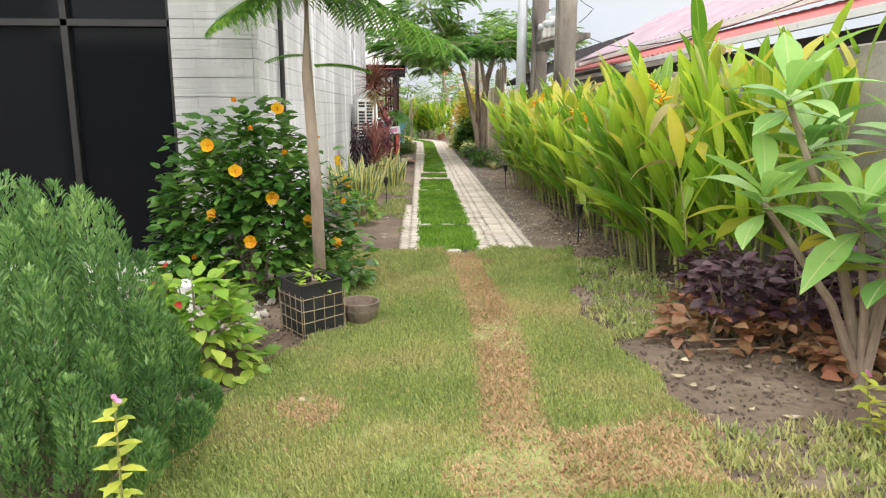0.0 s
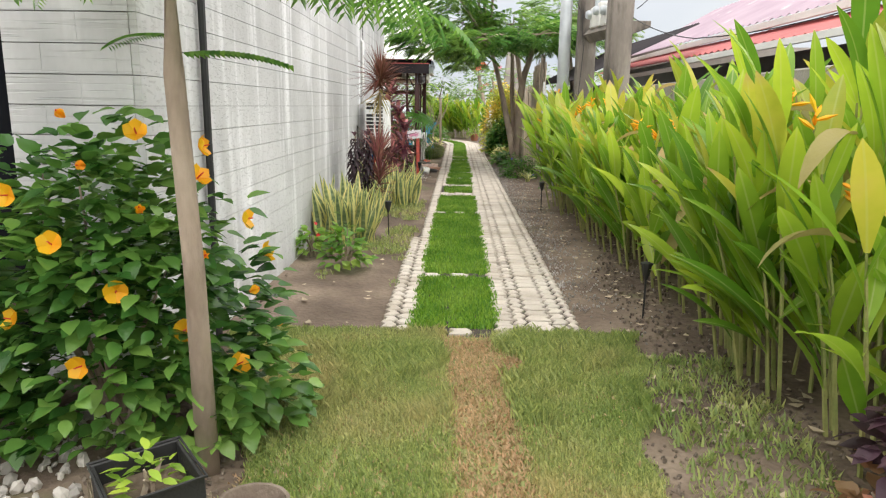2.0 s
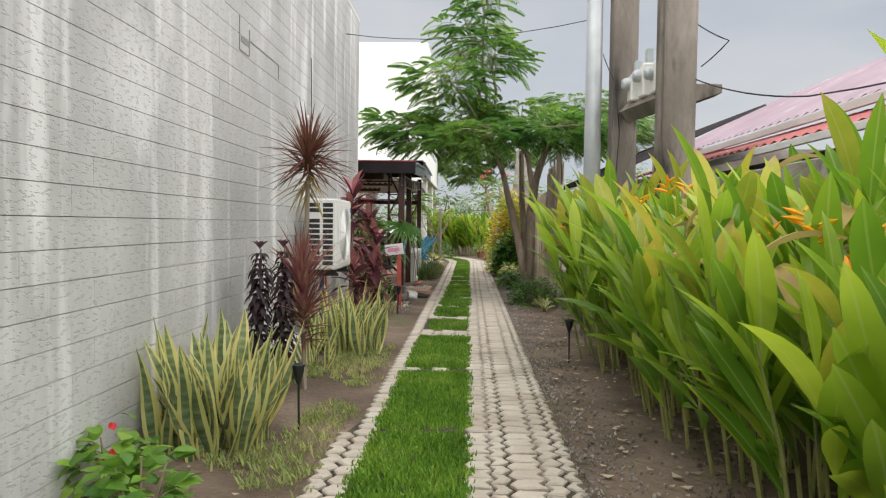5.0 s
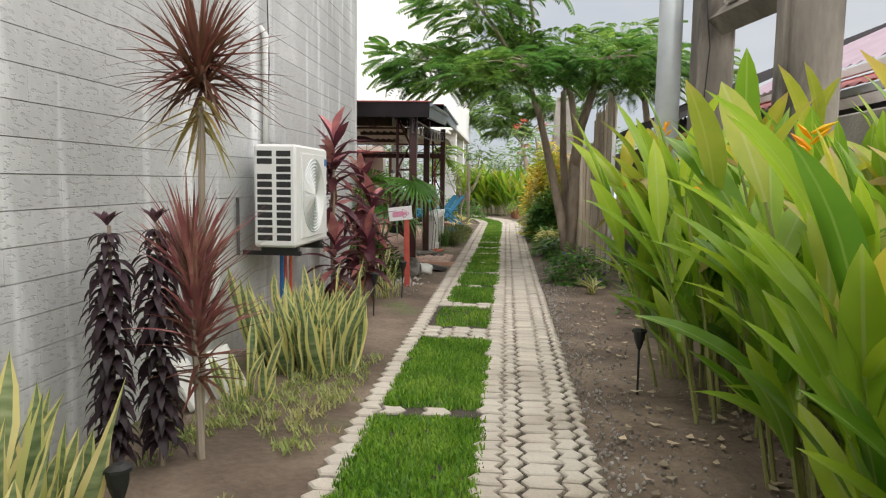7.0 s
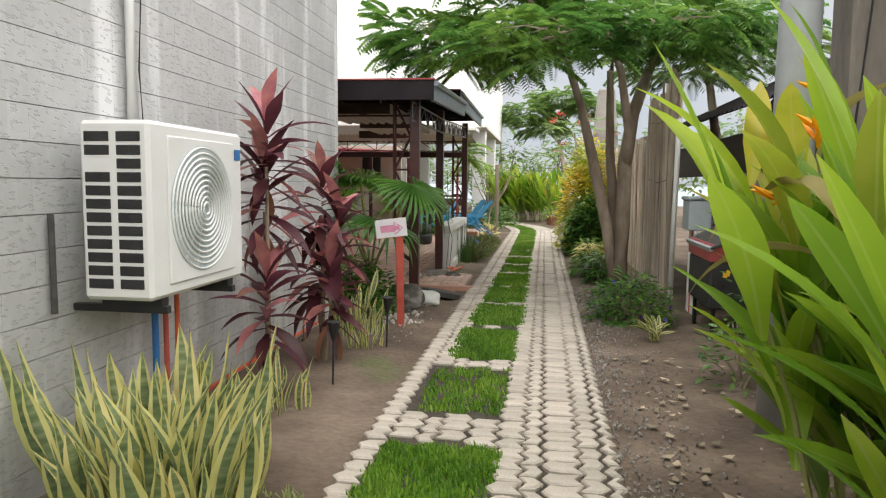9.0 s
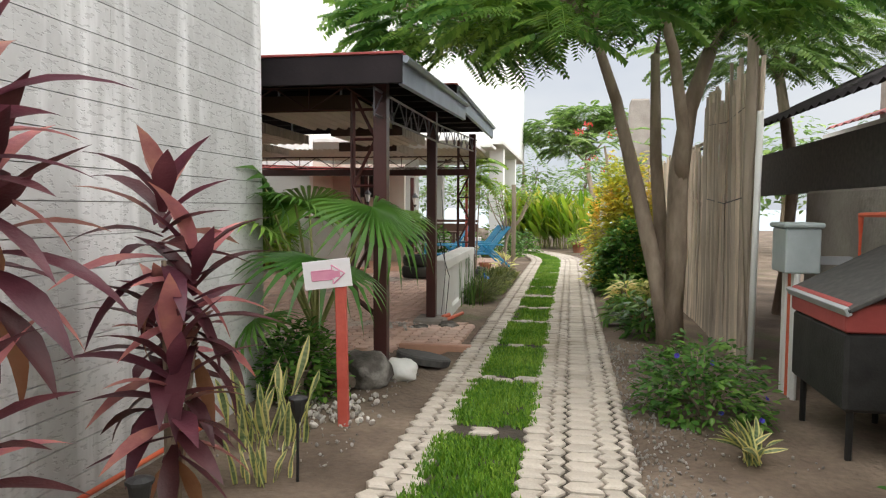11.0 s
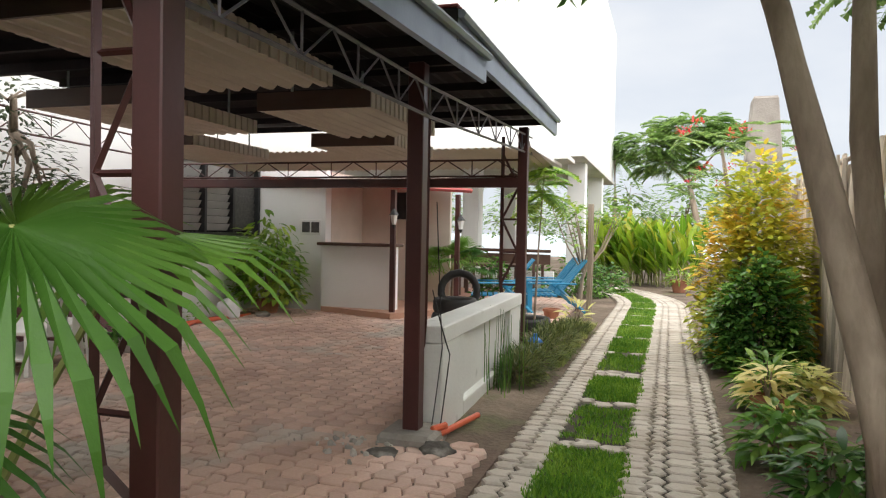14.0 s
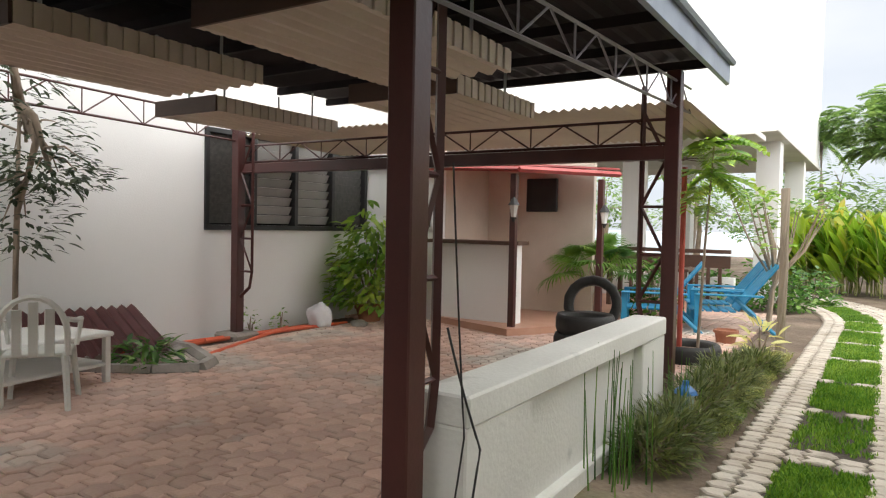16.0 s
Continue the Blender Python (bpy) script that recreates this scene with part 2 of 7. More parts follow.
    "yellow_flower": leafmat("yellow_flower", [(0.75, 0.52, 0.03), (0.85, 0.65, 0.06)], 0.1, scale=8),
    "red_paint": mat("red_paint", [(0.42, 0.06, 0.04), (0.55, 0.11, 0.08)], 0.6, 6, 6, 0.2, 40, fine=0.12),
    "orange_pvc": mat("orange_pvc", [(0.62, 0.10, 0.05), (0.72, 0.16, 0.07)], 0.4, 6, 4),
    "blue_pvc": mat("blue_pvc", [(0.02, 0.12, 0.35), (0.04, 0.18, 0.45)], 0.4, 6, 4),
    "blue_chair": mat("blue_chair", [(0.02, 0.22, 0.42), (0.04, 0.32, 0.55)], 0.4, 4, 4, 0.05),
    "terracotta": mat("terracotta", [(0.30, 0.12, 0.07), (0.42, 0.19, 0.12)], 0.85, 5, 6, 0.2, fine=0.1),
    "tilefloor": mat("tilefloor", [(0.46, 0.25, 0.17), (0.54, 0.32, 0.23)], 0.5, 2, 6, 0.1, fine=0.08),
    "rubber": mat("rubber", [(0.012, 0.012, 0.012), (0.03, 0.03, 0.03)], 0.6, 8, 5, 0.2),
    "brownwood": mat("brownwood", [(0.06, 0.03, 0.02), (0.11, 0.06, 0.042)], 0.55, 5, 6, 0.15, stretched=(0.3, 1, 1)),
    "greywood": mat("greywood", [(0.26, 0.21, 0.16), (0.40, 0.34, 0.27)], 0.9, 6, 7, 0.4, stretched=(1, 1, 0.2)),
    "chair_plastic": mat("chair_plastic", [(0.56, 0.57, 0.53), (0.64, 0.65, 0.61)], 0.45, 3, 4, fine=0.04),
    "boxgrey": mat("boxgrey", [(0.36, 0.42, 0.43), (0.46, 0.52, 0.53)], 0.5, 5, 5, 0.1, fine=0.05),
    "ink": mat("ink", [(0.62, 0.22, 0.36), (0.74, 0.34, 0.46)], 0.7, 10, 4),
    "paper": mat("paper", [(0.74, 0.72, 0.74), (0.80, 0.79, 0.80)], 0.8, 5, 4, 0.1),
    "grey_wall": mat("grey_wall", [(0.34, 0.335, 0.325), (0.44, 0.43, 0.42)], 0.8, 2, 5, 0.1),
}
glass = bpy.data.materials.new("dark_glass")
glass.use_nodes = True
gb = glass.node_tree.nodes["Principled BSDF"]
gb.inputs["Base Color"].default_value = (0.008, 0.009, 0.011, 1)
gb.inputs["Roughness"].default_value, gb.inputs["Specular IOR Level"].default_value = 0.08, 0.07
M["glass"] = glass


def painted_block():
    """Grey-white painted block: vertical whitish runs, a pressed pattern of small dashes, uneven from block to block."""
    m = mat("block", [(0.40, 0.405, 0.40), (0.52, 0.525, 0.52), (0.62, 0.625, 0.62)], 0.8, 1.3, 9, 0.0, 30, fine=0.08, island=0.03, random_object=0.03,
            stretched=(1, 1, 0.5), spots=((0.70, 0.705, 0.71), 1.4, 0.575), space="Object")
    n, k = m.node_tree.nodes, m.node_tree.links
    b = n["Principled BSDF"]
    geo = n.new("ShaderNodeNewGeometry")

    def layer(scale, size, low, high, detail=2):
        mp = n.new("ShaderNodeMapping")
        mp.inputs["Scale"].default_value = scale
        k.new(geo.outputs["Position"], mp.inputs[0])
        t = n.new("ShaderNodeTexNoise")
        t.inputs["Scale"].default_value, t.inputs["Detail"].default_value = size, detail
        k.new(mp.outputs[0], t.inputs["Vector"])
        r = n.new("ShaderNodeMapRange")
        r.inputs[1].default_value, r.inputs[2].default_value = low, high
        k.new(t.outputs[0], r.inputs[0])
        return r.outputs[0]
    old = b.inputs["Base Color"].links[0].from_socket
    runs, dashes = layer((1, 2.2, 0.22), 2.0, 0.55, 0.68, 6), layer((1, 11, 30), 1.6, 0.56, 0.62)
    for mask, colour, amount in ((runs, (0.86, 0.865, 0.87, 1), 0.7), (dashes, (0.34, 0.34, 0.34, 1), 0.3)):
        f = n.new("ShaderNodeMath")
        f.operation = "MULTIPLY"
        f.inputs[1].default_value = amount
        k.new(mask, f.inputs[0])
        mx = n.new("ShaderNodeMixRGB")
        mx.inputs[2].default_value = colour
        k.new(f.outputs[0], mx.inputs[0])
        k.new(old, mx.inputs[1])
        old = mx.outputs[0]
    k.new(old, b.inputs["Base Color"])
    bp = n.new("ShaderNodeBump")
    bp.inputs["Strength"].default_value, bp.inputs["Distance"].default_value, bp.invert = 0.4, 0.01, True
    k.new(dashes, bp.inputs["Height"])
    k.new(bp.outputs[0], b.inputs["Normal"])
    return m


M["block"] = painted_block()


def add_rib(name, width, amount):
    """Gives a leaf material a paler midrib and faint side veins, in the leaf's own measures."""
    m = M[name]
    n, k = m.node_tree.nodes, m.node_tree.links
    b = n["Principled BSDF"]
    tc = n.new("ShaderNodeTexCoord")
    sp = n.new("ShaderNodeSeparateXYZ")
    k.new(tc.outputs["Object"], sp.inputs[0])
    ab = n.new("ShaderNodeMath")
    ab.operation = "ABSOLUTE"
    k.new(sp.outputs["X"], ab.inputs[0])
    r = n.new("ShaderNodeMapRange")
    r.inputs[1].default_value, r.inputs[2].default_value, r.inputs[3].default_value, r.inputs[4].default_value = width * 0.5, width, amount, 0.0
    k.new(ab.outputs[0], r.inputs[0])
    mx = n.new("ShaderNodeMixRGB")
    mx.inputs[2].default_value = (0.55, 0.58, 0.25, 1)
    k.new(r.outputs[0], mx.inputs[0])
    k.new(b.inputs["Base Color"].links[0].from_socket, mx.inputs[1])
    k.new(mx.outputs[0], b.inputs["Base Color"])
    wv = n.new("ShaderNodeTexWave")
    wv.bands_direction = "Y"
    wv.inputs["Scale"].default_value, wv.inputs["Distortion"].default_value = 34.0, 2.5
    k.new(tc.outputs["Object"], wv.inputs["Vector"])
    bp = n.new("ShaderNodeBump")
    bp.inputs["Strength"].default_value, bp.inputs["Distance"].default_value = 0.07, 0.006
    k.new(wv.outputs["Fac"], bp.inputs["Height"])
    k.new(bp.outputs[0], b.inputs["Normal"])


def dry_tip(name, start, colour):
    """Withers a leaf towards its tip."""
    m = M[name]
    n, k = m.node_tree.nodes, m.node_tree.links
    b = n["Principled BSDF"]
    tc = n.new("ShaderNodeTexCoord")
    sp = n.new("ShaderNodeSeparateXYZ")
    k.new(tc.outputs["Object"], sp.inputs[0])
    nz = n.new("ShaderNodeTexNoise")
    nz.inputs["Scale"].default_value = 9
    k.new(tc.outputs["Object"], nz.inputs["Vector"])
    ad = n.new("ShaderNodeMath")
    ad.operation = "MULTIPLY_ADD"
    ad.inputs[1].default_value = 0.3
    k.new(nz.outputs[0], ad.inputs[0])
    k.new(sp.outputs["Y"], ad.inputs[2])
    r = n.new("ShaderNodeMapRange")
    r.inputs[1].default_value, r.inputs[2].default_value = start, start + 0.1
    k.new(ad.outputs[0], r.inputs[0])
    mx = n.new("ShaderNodeMixRGB")
    mx.inputs[2].default_value = (*colour, 1)
    k.new(r.outputs[0], mx.inputs[0])
    k.new(b.inputs["Base Color"].links[0].from_socket, mx.inputs[1])
    k.new(mx.outputs[0], b.inputs["Base Color"])


add_rib("helicon_old", 0.006, 0.5)
dry_tip("helicon_old", 0.63, (0.46, 0.28, 0.17))
add_rib("helicon", 0.006, 0.6)
add_rib("plumeria", 0.005, 0.7)


# ---- helpers of the build ----
def link(name, bm, material, parent=None, label="", smooth=False):
    me = bpy.data.meshes.new(name)
    bm.normal_update()
    bm.to_mesh(me)
    bm.free()
    if smooth:
        me.polygons.foreach_set("use_smooth", [True] * len(me.polygons))
    me.materials.append(M[material])
    ob = new(name, me)
    if parent:
        ob.parent = parent
    if label:
        ob["label"] = label
    return ob


def part(name, bm, material, parent, label="", smooth=False):
    return link(name, bm, material, parent, label, smooth)


def empty(name, m, label, category, group=""):
    ob = new(name)
    ob.matrix_world = m
    ob.empty_display_size = 0.1
    return tagged(ob, label, category, group)


def structure(ob, label, category):
    return tagged(ob, label, category, kind="structure")


def box(bm, x0, x1, y0, y1, z0, z1, bevel=0.0, m=None):
    r = bmesh.ops.create_cube(bm, size=1, matrix=Matrix.LocRotScale(
        ((x0 + x1) / 2, (y0 + y1) / 2, (z0 + z1) / 2), None, (abs(x1 - x0), abs(y1 - y0), abs(z1 - z0))))
    vs = r["verts"]
    if bevel:
        es = list({e for v in vs for e in v.link_edges})
        r = bmesh.ops.bevel(bm, geom=es, offset=bevel, segments=1, affect="EDGES")
        vs = r["verts"]
    if m is not None:
        bmesh.ops.transform(bm, matrix=m, verts=vs)
    return bm


def boxed(*a, **k):
    return box(bmesh.new(), *a, **k)


def tube(bm, points, radii, sides=8, caps=True):
    """A tapered tube along points."""
    pts = [Vector(p) for p in points]
    if not isinstance(radii, (list, tuple)):
        radii = [radii] * len(pts)
    rings = []
    for i, p in enumerate(pts):
        d = (pts[min(i + 1, len(pts) - 1)] - pts[max(i - 1, 0)]).normalized()
        q = d.to_track_quat("Z", "Y").to_matrix()
        rings.append([bm.verts.new(p + q @ Vector((math.cos(a) * radii[i], math.sin(a) * radii[i], 0)))
                      for a in [2 * math.pi * s / sides for s in range(sides)]])
    for a, b in zip(rings, rings[1:]):
        for s in range(sides):
            bm.faces.new((a[s], a[(s + 1) % sides], b[(s + 1) % sides], b[s]))
    if caps:
        bm.faces.new(rings[0][::-1])
        bm.faces.new(rings[-1])
    return bm


def tubed(points, radii, sides=8):
    return tube(bmesh.new(), points, radii, sides)


def lathe(profile, sides=16):
    """Turns (radius, z) pairs round the z axis."""
    bm = bmesh.new()
    rings = [[bm.verts.new((r * math.cos(2 * math.pi * s / sides), r * math.sin(2 * math.pi * s / sides), z))
              for s in range(sides)] for r, z in profile]
    for a, b in zip(rings, rings[1:]):
        for s in range(sides):
            bm.faces.new((a[s], a[(s + 1) % sides], b[(s + 1) % sides], b[s]))
    bm.faces.new(rings[0][::-1])
    bm.faces.new(rings[-1])
    return bm


def blade(length, width, bend=0.3, fold=0.15, segments=6, tip=1.0, base=0.25, widest=0.4):
    """Vertices and faces of one leaf that grows along +y from the origin, its face up (+z), bending down."""
    vs, fs = [], []
    for i in range(segments + 1):
        u = i / segments
        w = width / 2 * (base + (1 - base) * min(1, u / widest)) if u < widest else width / 2 * max(0.02, 1 - ((u - widest) / (1 - widest)) ** (1.6 * tip))
        a = bend * u
        y, z = length * u * (math.sin(a) / a if a > 1e-4 else 1), -length * u * ((1 - math.cos(a)) / a if a > 1e-4 else 0)
        vs += [(-w, y, z + fold * w), (0, y, z), (w, y, z + fold * w)]
    for i in range(segments):
        j = 3 * i
        fs += [(j, j + 1, j + 4, j + 3), (j + 1, j + 2, j + 5, j + 4)]
    return np.array(vs), fs


def leafmesh(name, material, *a, **k):
    vs, fs = blade(*a, **k)
    me = bpy.data.meshes.new(name)
    me.from_pydata(vs.tolist(), [], fs)
    me.polygons.foreach_set("use_smooth", [True] * len(me.polygons))
    me.materials.append(M[material])
    return me


def aim(p, az, tilt, twist=0.0, s=1.0):
    """A leaf's pose: from p, its length along azimuth az (radians) raised by tilt, twisted about its length."""
    return Matrix.Translation(p) @ Matrix.Rotation(az, 4, "Z") @ Matrix.Rotation(tilt, 4, "X") @ Matrix.Rotation(twist, 4, "Y") @ Matrix.Scale(s, 4)


def leafpart(name, me, parent, m):
    ob = new(name, me)
    ob.parent = parent
    ob.matrix_local = m
    return ob


def swarm(name, template, mats, material, parent=None, label="", smooth=True, kind=""):
    """One mesh with the template (vertices, faces) at each of the matrices."""
    tv, tf = template
    mm = np.array([[list(r) for r in m] for m in mats])
    vs = (np.einsum("kij,nj->kni", mm[:, :3, :3], tv) + mm[:, None, :3, 3]).reshape(-1, 3)
    n = len(tv)
    fs = [tuple(i + n * k for i in f) for k in range(len(mats)) for f in tf]
    me = bpy.data.meshes.new(name)
    me.from_pydata(vs.tolist(), [], fs)
    if smooth:
        me.polygons.foreach_set("use_smooth", [True] * len(me.polygons))
    me.materials.append(M[material])
    ob = new(name, me)
    if parent:
        ob.parent = parent
    return tagged(ob, label, kind=kind)


rng = random.Random(7)
U = rng.uniform


def ball_dirs(n, low=-0.2):
    out = []
    while len(out) < n:
        v = Vector((U(-1, 1), U(-1, 1), U(low, 1)))
        if 0.05 < v.length < 1:
            out.append(v)
    return out


def pinnate(length=0.4, pairs=12, leaf=0.11, width=0.03, droop=0.5):
    """A feather-like leaf: two rows of narrow leaflets on a drooping midrib."""
    vs, fs = [], []
    for i in range(pairs):
        u = (i + 0.8) / pairs
        a = droop * u
        y, z = length * u, -length * u * a * 0.5
        l = leaf * (0.45 + 0.75 * math.sin(math.pi * min(1, 0.15 + 0.8 * u)))
        for s in (-1, 1):
            b = len(vs)
            vs += [(0, y - width * 0.2, z), (s * l * 0.5, y + l * 0.12 - width / 2, z - 0.01), (s * l, y + l * 0.35, z - 0.035), (s * l * 0.5, y + l * 0.28 + width / 2, z - 0.005)]
            fs.append((b, b + 1, b + 2, b + 3) if s > 0 else (b + 3, b + 2, b + 1, b))
    b = len(vs)
    vs += [(-0.003, 0, 0), (0.003, 0, 0), (0.002, length, -length * droop * 0.5), (-0.002, length, -length * droop * 0.5)]
    fs.append((b, b + 1, b + 2, b + 3))
    return np.array(vs), fs


ROCK = bmesh.new()
bmesh.ops.create_icosphere(ROCK, subdivisions=1, radius=1)
ROCK_T = (np.array([v.co[:] for v in ROCK.verts]) * (1, 0.8, 0.6), [tuple(v.index for v in f.verts) for f in ROCK.faces])
ROCK.free()


def stones(name, places, sizes, material, parent=None, label="", kind="stuff"):
    ms = [Matrix.Translation(p) @ Euler((U(0, 6), U(0, 6), U(0, 6))).to_matrix().to_4x4() @ Matrix.Diagonal((s * U(0.6, 1.3), s, s * U(0.6, 1.1), 1)) for p, s in zip(places, sizes)]
    return swarm(name, ROCK_T, ms, material, parent, label, False, kind)


# ---- ground ----
def relief(x, y):
    if -0.3 < x < 1.4 and y > 8.2:
        return -0.03
    if x < -0.7 and y > 20.6 or x < -0.05 and 21.35 < y < 22.8:
        return -0.03
    if -0.72 < x < 0.0 and 20.85 < y < 21.35:
        return -0.07 + 0.02 * noise.noise((x * 5, y * 5, 3))
    return -0.008 + 0.022 * noise.noise((x * 1.3, y * 1.3, 0)) + 0.01 * noise.noise((x * 5, y * 5, 3))


def line(cuts, steps):
    out = []
    for (a, b), s in zip(zip(cuts, cuts[1:]), steps):
        n = max(1, round((b - a) / s))
        out += [a + (b - a) * i / n for i in range(n)]
    return out + [cuts[-1]]


gx = line([-1500, -60, -10, -3, 3.6, 10, 60, 1500], [500, 10, 1, 0.12, 1, 10, 500])
gy = line([-1500, -60, -6, 0, 30, 45, 90, 1500], [500, 10, 1, 0.14, 1, 6, 500])
gv = [(x, y, relief(x, y) if -9 < x < 8 and -5 < y < 44 else -0.03) for y in gy for x in gx]
gf = [(j * len(gx) + i, j * len(gx) + i + 1, (j + 1) * len(gx) + i + 1, (j + 1) * len(gx) + i) for j in range(len(gy) - 1) for i in range(len(gx) - 1)]
me = bpy.data.meshes.new("ground")
me.from_pydata(gv, [], gf)
me.polygons.foreach_set("use_smooth", [True] * len(me.polygons))
me.materials.append(M["soil"])
structure(new("ground", me), "bare brown garden soil with patches of weed", "ground")

structure(link("water", boxed(-1500, 1500, 62, 1500, -0.3, -0.01), "sea"), "pale flat sea beyond the shore", "water")

# added out of view: gives the shop glass a dull grey-brown reflection
structure(link("wall_south", boxed(-14, 12, -7.3, -7.0, -0.1, 3.4, 0.02), "concrete"), "unseen plain wall added behind the start to darken the shop glass reflection", "wall")


def lawn_edges(y):
    """Where the mown lawn begins and ends across the walk."""
    right = 1.30 + 0.08 * math.sin(y * 1.7) + 0.25 * max(0, (y - 6.2) / 2)
    left = -1.25 + 0.72 * max(0, 1 - abs(y - 6.3) / 1.9) ** 0.6
    return left + 0.05 * math.sin(y * 7), right + 0.04 * math.sin(y * 9)


bm = bmesh.new()
rows = []
for j in range(70):
    y = -2.5 + j * 0.157
    a, b = lawn_edges(y)
    rows.append([bm.verts.new((a + (b - a) * i / 16, y, 0.012 + max(-0.006, relief(a + (b - a) * i / 16, y)))) for i in range(17)])
for r0, r1 in zip(rows, rows[1:]):
    for i in range(16):
        bm.faces.new((r0[i], r0[i + 1], r1[i + 1], r1[i]))
structure(link("lawn", bm, "turf", smooth=True), "short mown lawn with yellowed patches", "lawn")


def tuft(n, h, spread, w=0.006):
    vs, fs = [], []
    for i in range(n):
        a, l, t = U(0, 6.28), h * U(0.6, 1.2), U(0.15, 0.8)
        x, y = U(-spread, spread), U(-spread, spread)
        dx, dy = math.cos(a), math.sin(a)
        b = len(vs)
        vs += [(x - dy * w, y + dx * w, 0), (x + dy * w, y - dx * w, 0),
               (x + dx * l * t * 0.5 + dy * w * 0.7, y + dy * l * t * 0.5 - dx * w * 0.7, l * 0.6), (x + dx * l * t, y + dy * l * t, l * (1 - 0.3 * t))]
        fs += [(b, b + 1, b + 2), (b, b + 2, b + 3)]
    return np.array(vs), fs


def spread(n, inside, x0, x1, y0, y1):
    out = []
    while len(out) < n:
        x, y = U(x0, x1), U(y0, y1)
        if inside(x, y):
            out.append((x, y))
    return out


def in_lawn(x, y):
    a, b = lawn_edges(y)
    return a < x < b


def worn(x, y):
    return abs(x - 0.52 - 0.05 * math.sin(y * 1.3)) < 0.17 or noise.noise((x * 1.1, y * 1.1, 9)) > 0.33


def lay(places, z, s0=0.7, s1=1.3):
    return [Matrix.Translation((x, y, z)) @ Matrix.Rotation(U(0, 6.28), 4, "Z") @ Matrix.Scale(U(s0, s1), 4) for x, y in places]


green = spread(30000, lambda x, y: in_lawn(x, y) and (not worn(x, y) or U(0, 1) < 0.05), -1.8, 2.0, 0.6, 8.45)
swarm("grass", tuft(8, 0.036, 0.03, 0.0032), lay(green, 0.008), "grass", label="short green lawn grass", kind="stuff")
dry = spread(9000, lambda x, y: in_lawn(x, y) and (worn(x, y) or U(0, 1) < 0.1), -1.8, 2.0, 0.6, 8.3)
swarm("dry_grass", tuft(7, 0.024, 0.045, 0.005), lay(dry, 0.006), "straw", label="worn straw-coloured dry grass", kind="stuff")
long = spread(1500, lambda x, y: in_lawn(x, y) and not worn(x, y) and noise.noise((x * 2, y * 2, 4)) > -0.1, -1.1, 1.8, 7.0, 8.42)
swarm("long_grass", tuft(12, 0.075, 0.03, 0.0028), lay(long, 0.006), "grass", label="longer soft grass at the lawn's edge", kind="stuff")
weeds = spread(420, lambda x, y: noise.noise((x * 1.4, y * 0.9, 5)) > 0.12, -0.95, -0.15, 9.2, 15.2)
weeds += spread(900, lambda x, y: noise.noise((x * 1.4, y * 0.9, 2)) > 0.1, 1.3, 2.6, 3.0, 8.0)
weeds += spread(900, lambda x, y: True, -0.6, -0.15, 25.6, 29.2)
swarm("weeds", tuft(7, 0.055, 0.05), lay(weeds, 0.0), "grass", label="thin weedy grass on the soil", kind="stuff")
bed = spread(3800, lambda x, y: not in_lawn(x, y) and not (-0.1 < x < 1.32 and y > 8.2), -1.25, 2.4, 3.0, 30.0)
stones("soil_clods", [(x, y, 0.0) for x, y in bed], [U(0.006, 0.02) for _ in bed], "clod", label="small clods of dark soil")
bits = spread(2600, lambda x, y: x < 1.34 + U(0, 0.75) ** 2, 1.30, 1.9, 9.0, 22.0) + spread(500, lambda x, y: True, 1.32, 2.3, 7.0, 22.0) + spread(260, lambda x, y: True, -1.2, -0.3, 18.2, 20.4)
stones("gravel", [(x, y, 0.002) for x, y in bits], [U(0.005, 0.016) for _ in bits], "stone", label="loose grey gravel on the soil")
bits = spread(420, lambda x, y: math.hypot((x + 1.9), (y - 6.3)) < 0.85, -2.8, -1.0, 5.4, 7.3)
stones("pebbles", [(x, y, 0.01) for x, y in bits], [U(0.018, 0.045) for _ in bits], "pebble", label="pale round pebbles under the hibiscus")
leafbits = spread(420, lambda x, y: True, 1.45, 2.6, 4.2, 18.0) + spread(60, lambda x, y: True, -1.1, -0.3, 4, 12)
swarm("leaf_litter", (np.array([(-0.02, 0, 0), (0, -0.035, 0.006), (0.02, 0, 0), (0, 0.035, 0.008)]), [(0, 1, 2, 3)]),
      lay(leafbits, 0.012, 0.5, 1.4), "litter", label="dry fallen leaf litter", kind="stuff")

# ---- the paved garden path ----
P_LEFT, P_RIGHT, P_START, P_BEND = -0.06, 1.28, 8.35, 32.3


def bend(x, y):
    """The path runs straight and then swings to the left."""
    if y <= P_BEND:
        return x, y
    radius, centre = 8.0, -7.4
    a = (y - P_BEND) / radius
    return centre + (x - centre) * math.cos(a), P_BEND + (x - centre) * math.sin(a)


bm = bmesh.new()
rows = []
for j in range(61):
    y = P_START + j * (38.6 - P_START) / 60
    rows.append([bm.verts.new((*bend(x, y), 0.004)) for x in (P_LEFT + 0.02 - (0.1 if y < 11.9 else 0), P_RIGHT - 0.02)])
for a, b in zip(rows, rows[1:]):
    bm.faces.new((a[0], a[1], b[1], b[0]))
structure(link("path_bed", bm, "joint"), "dark earth in the joints of the path", "path bed")
path = structure(empty("pavement", Matrix(), "", ""), "cream interlocking concrete pavers with dark joints", "pavement")

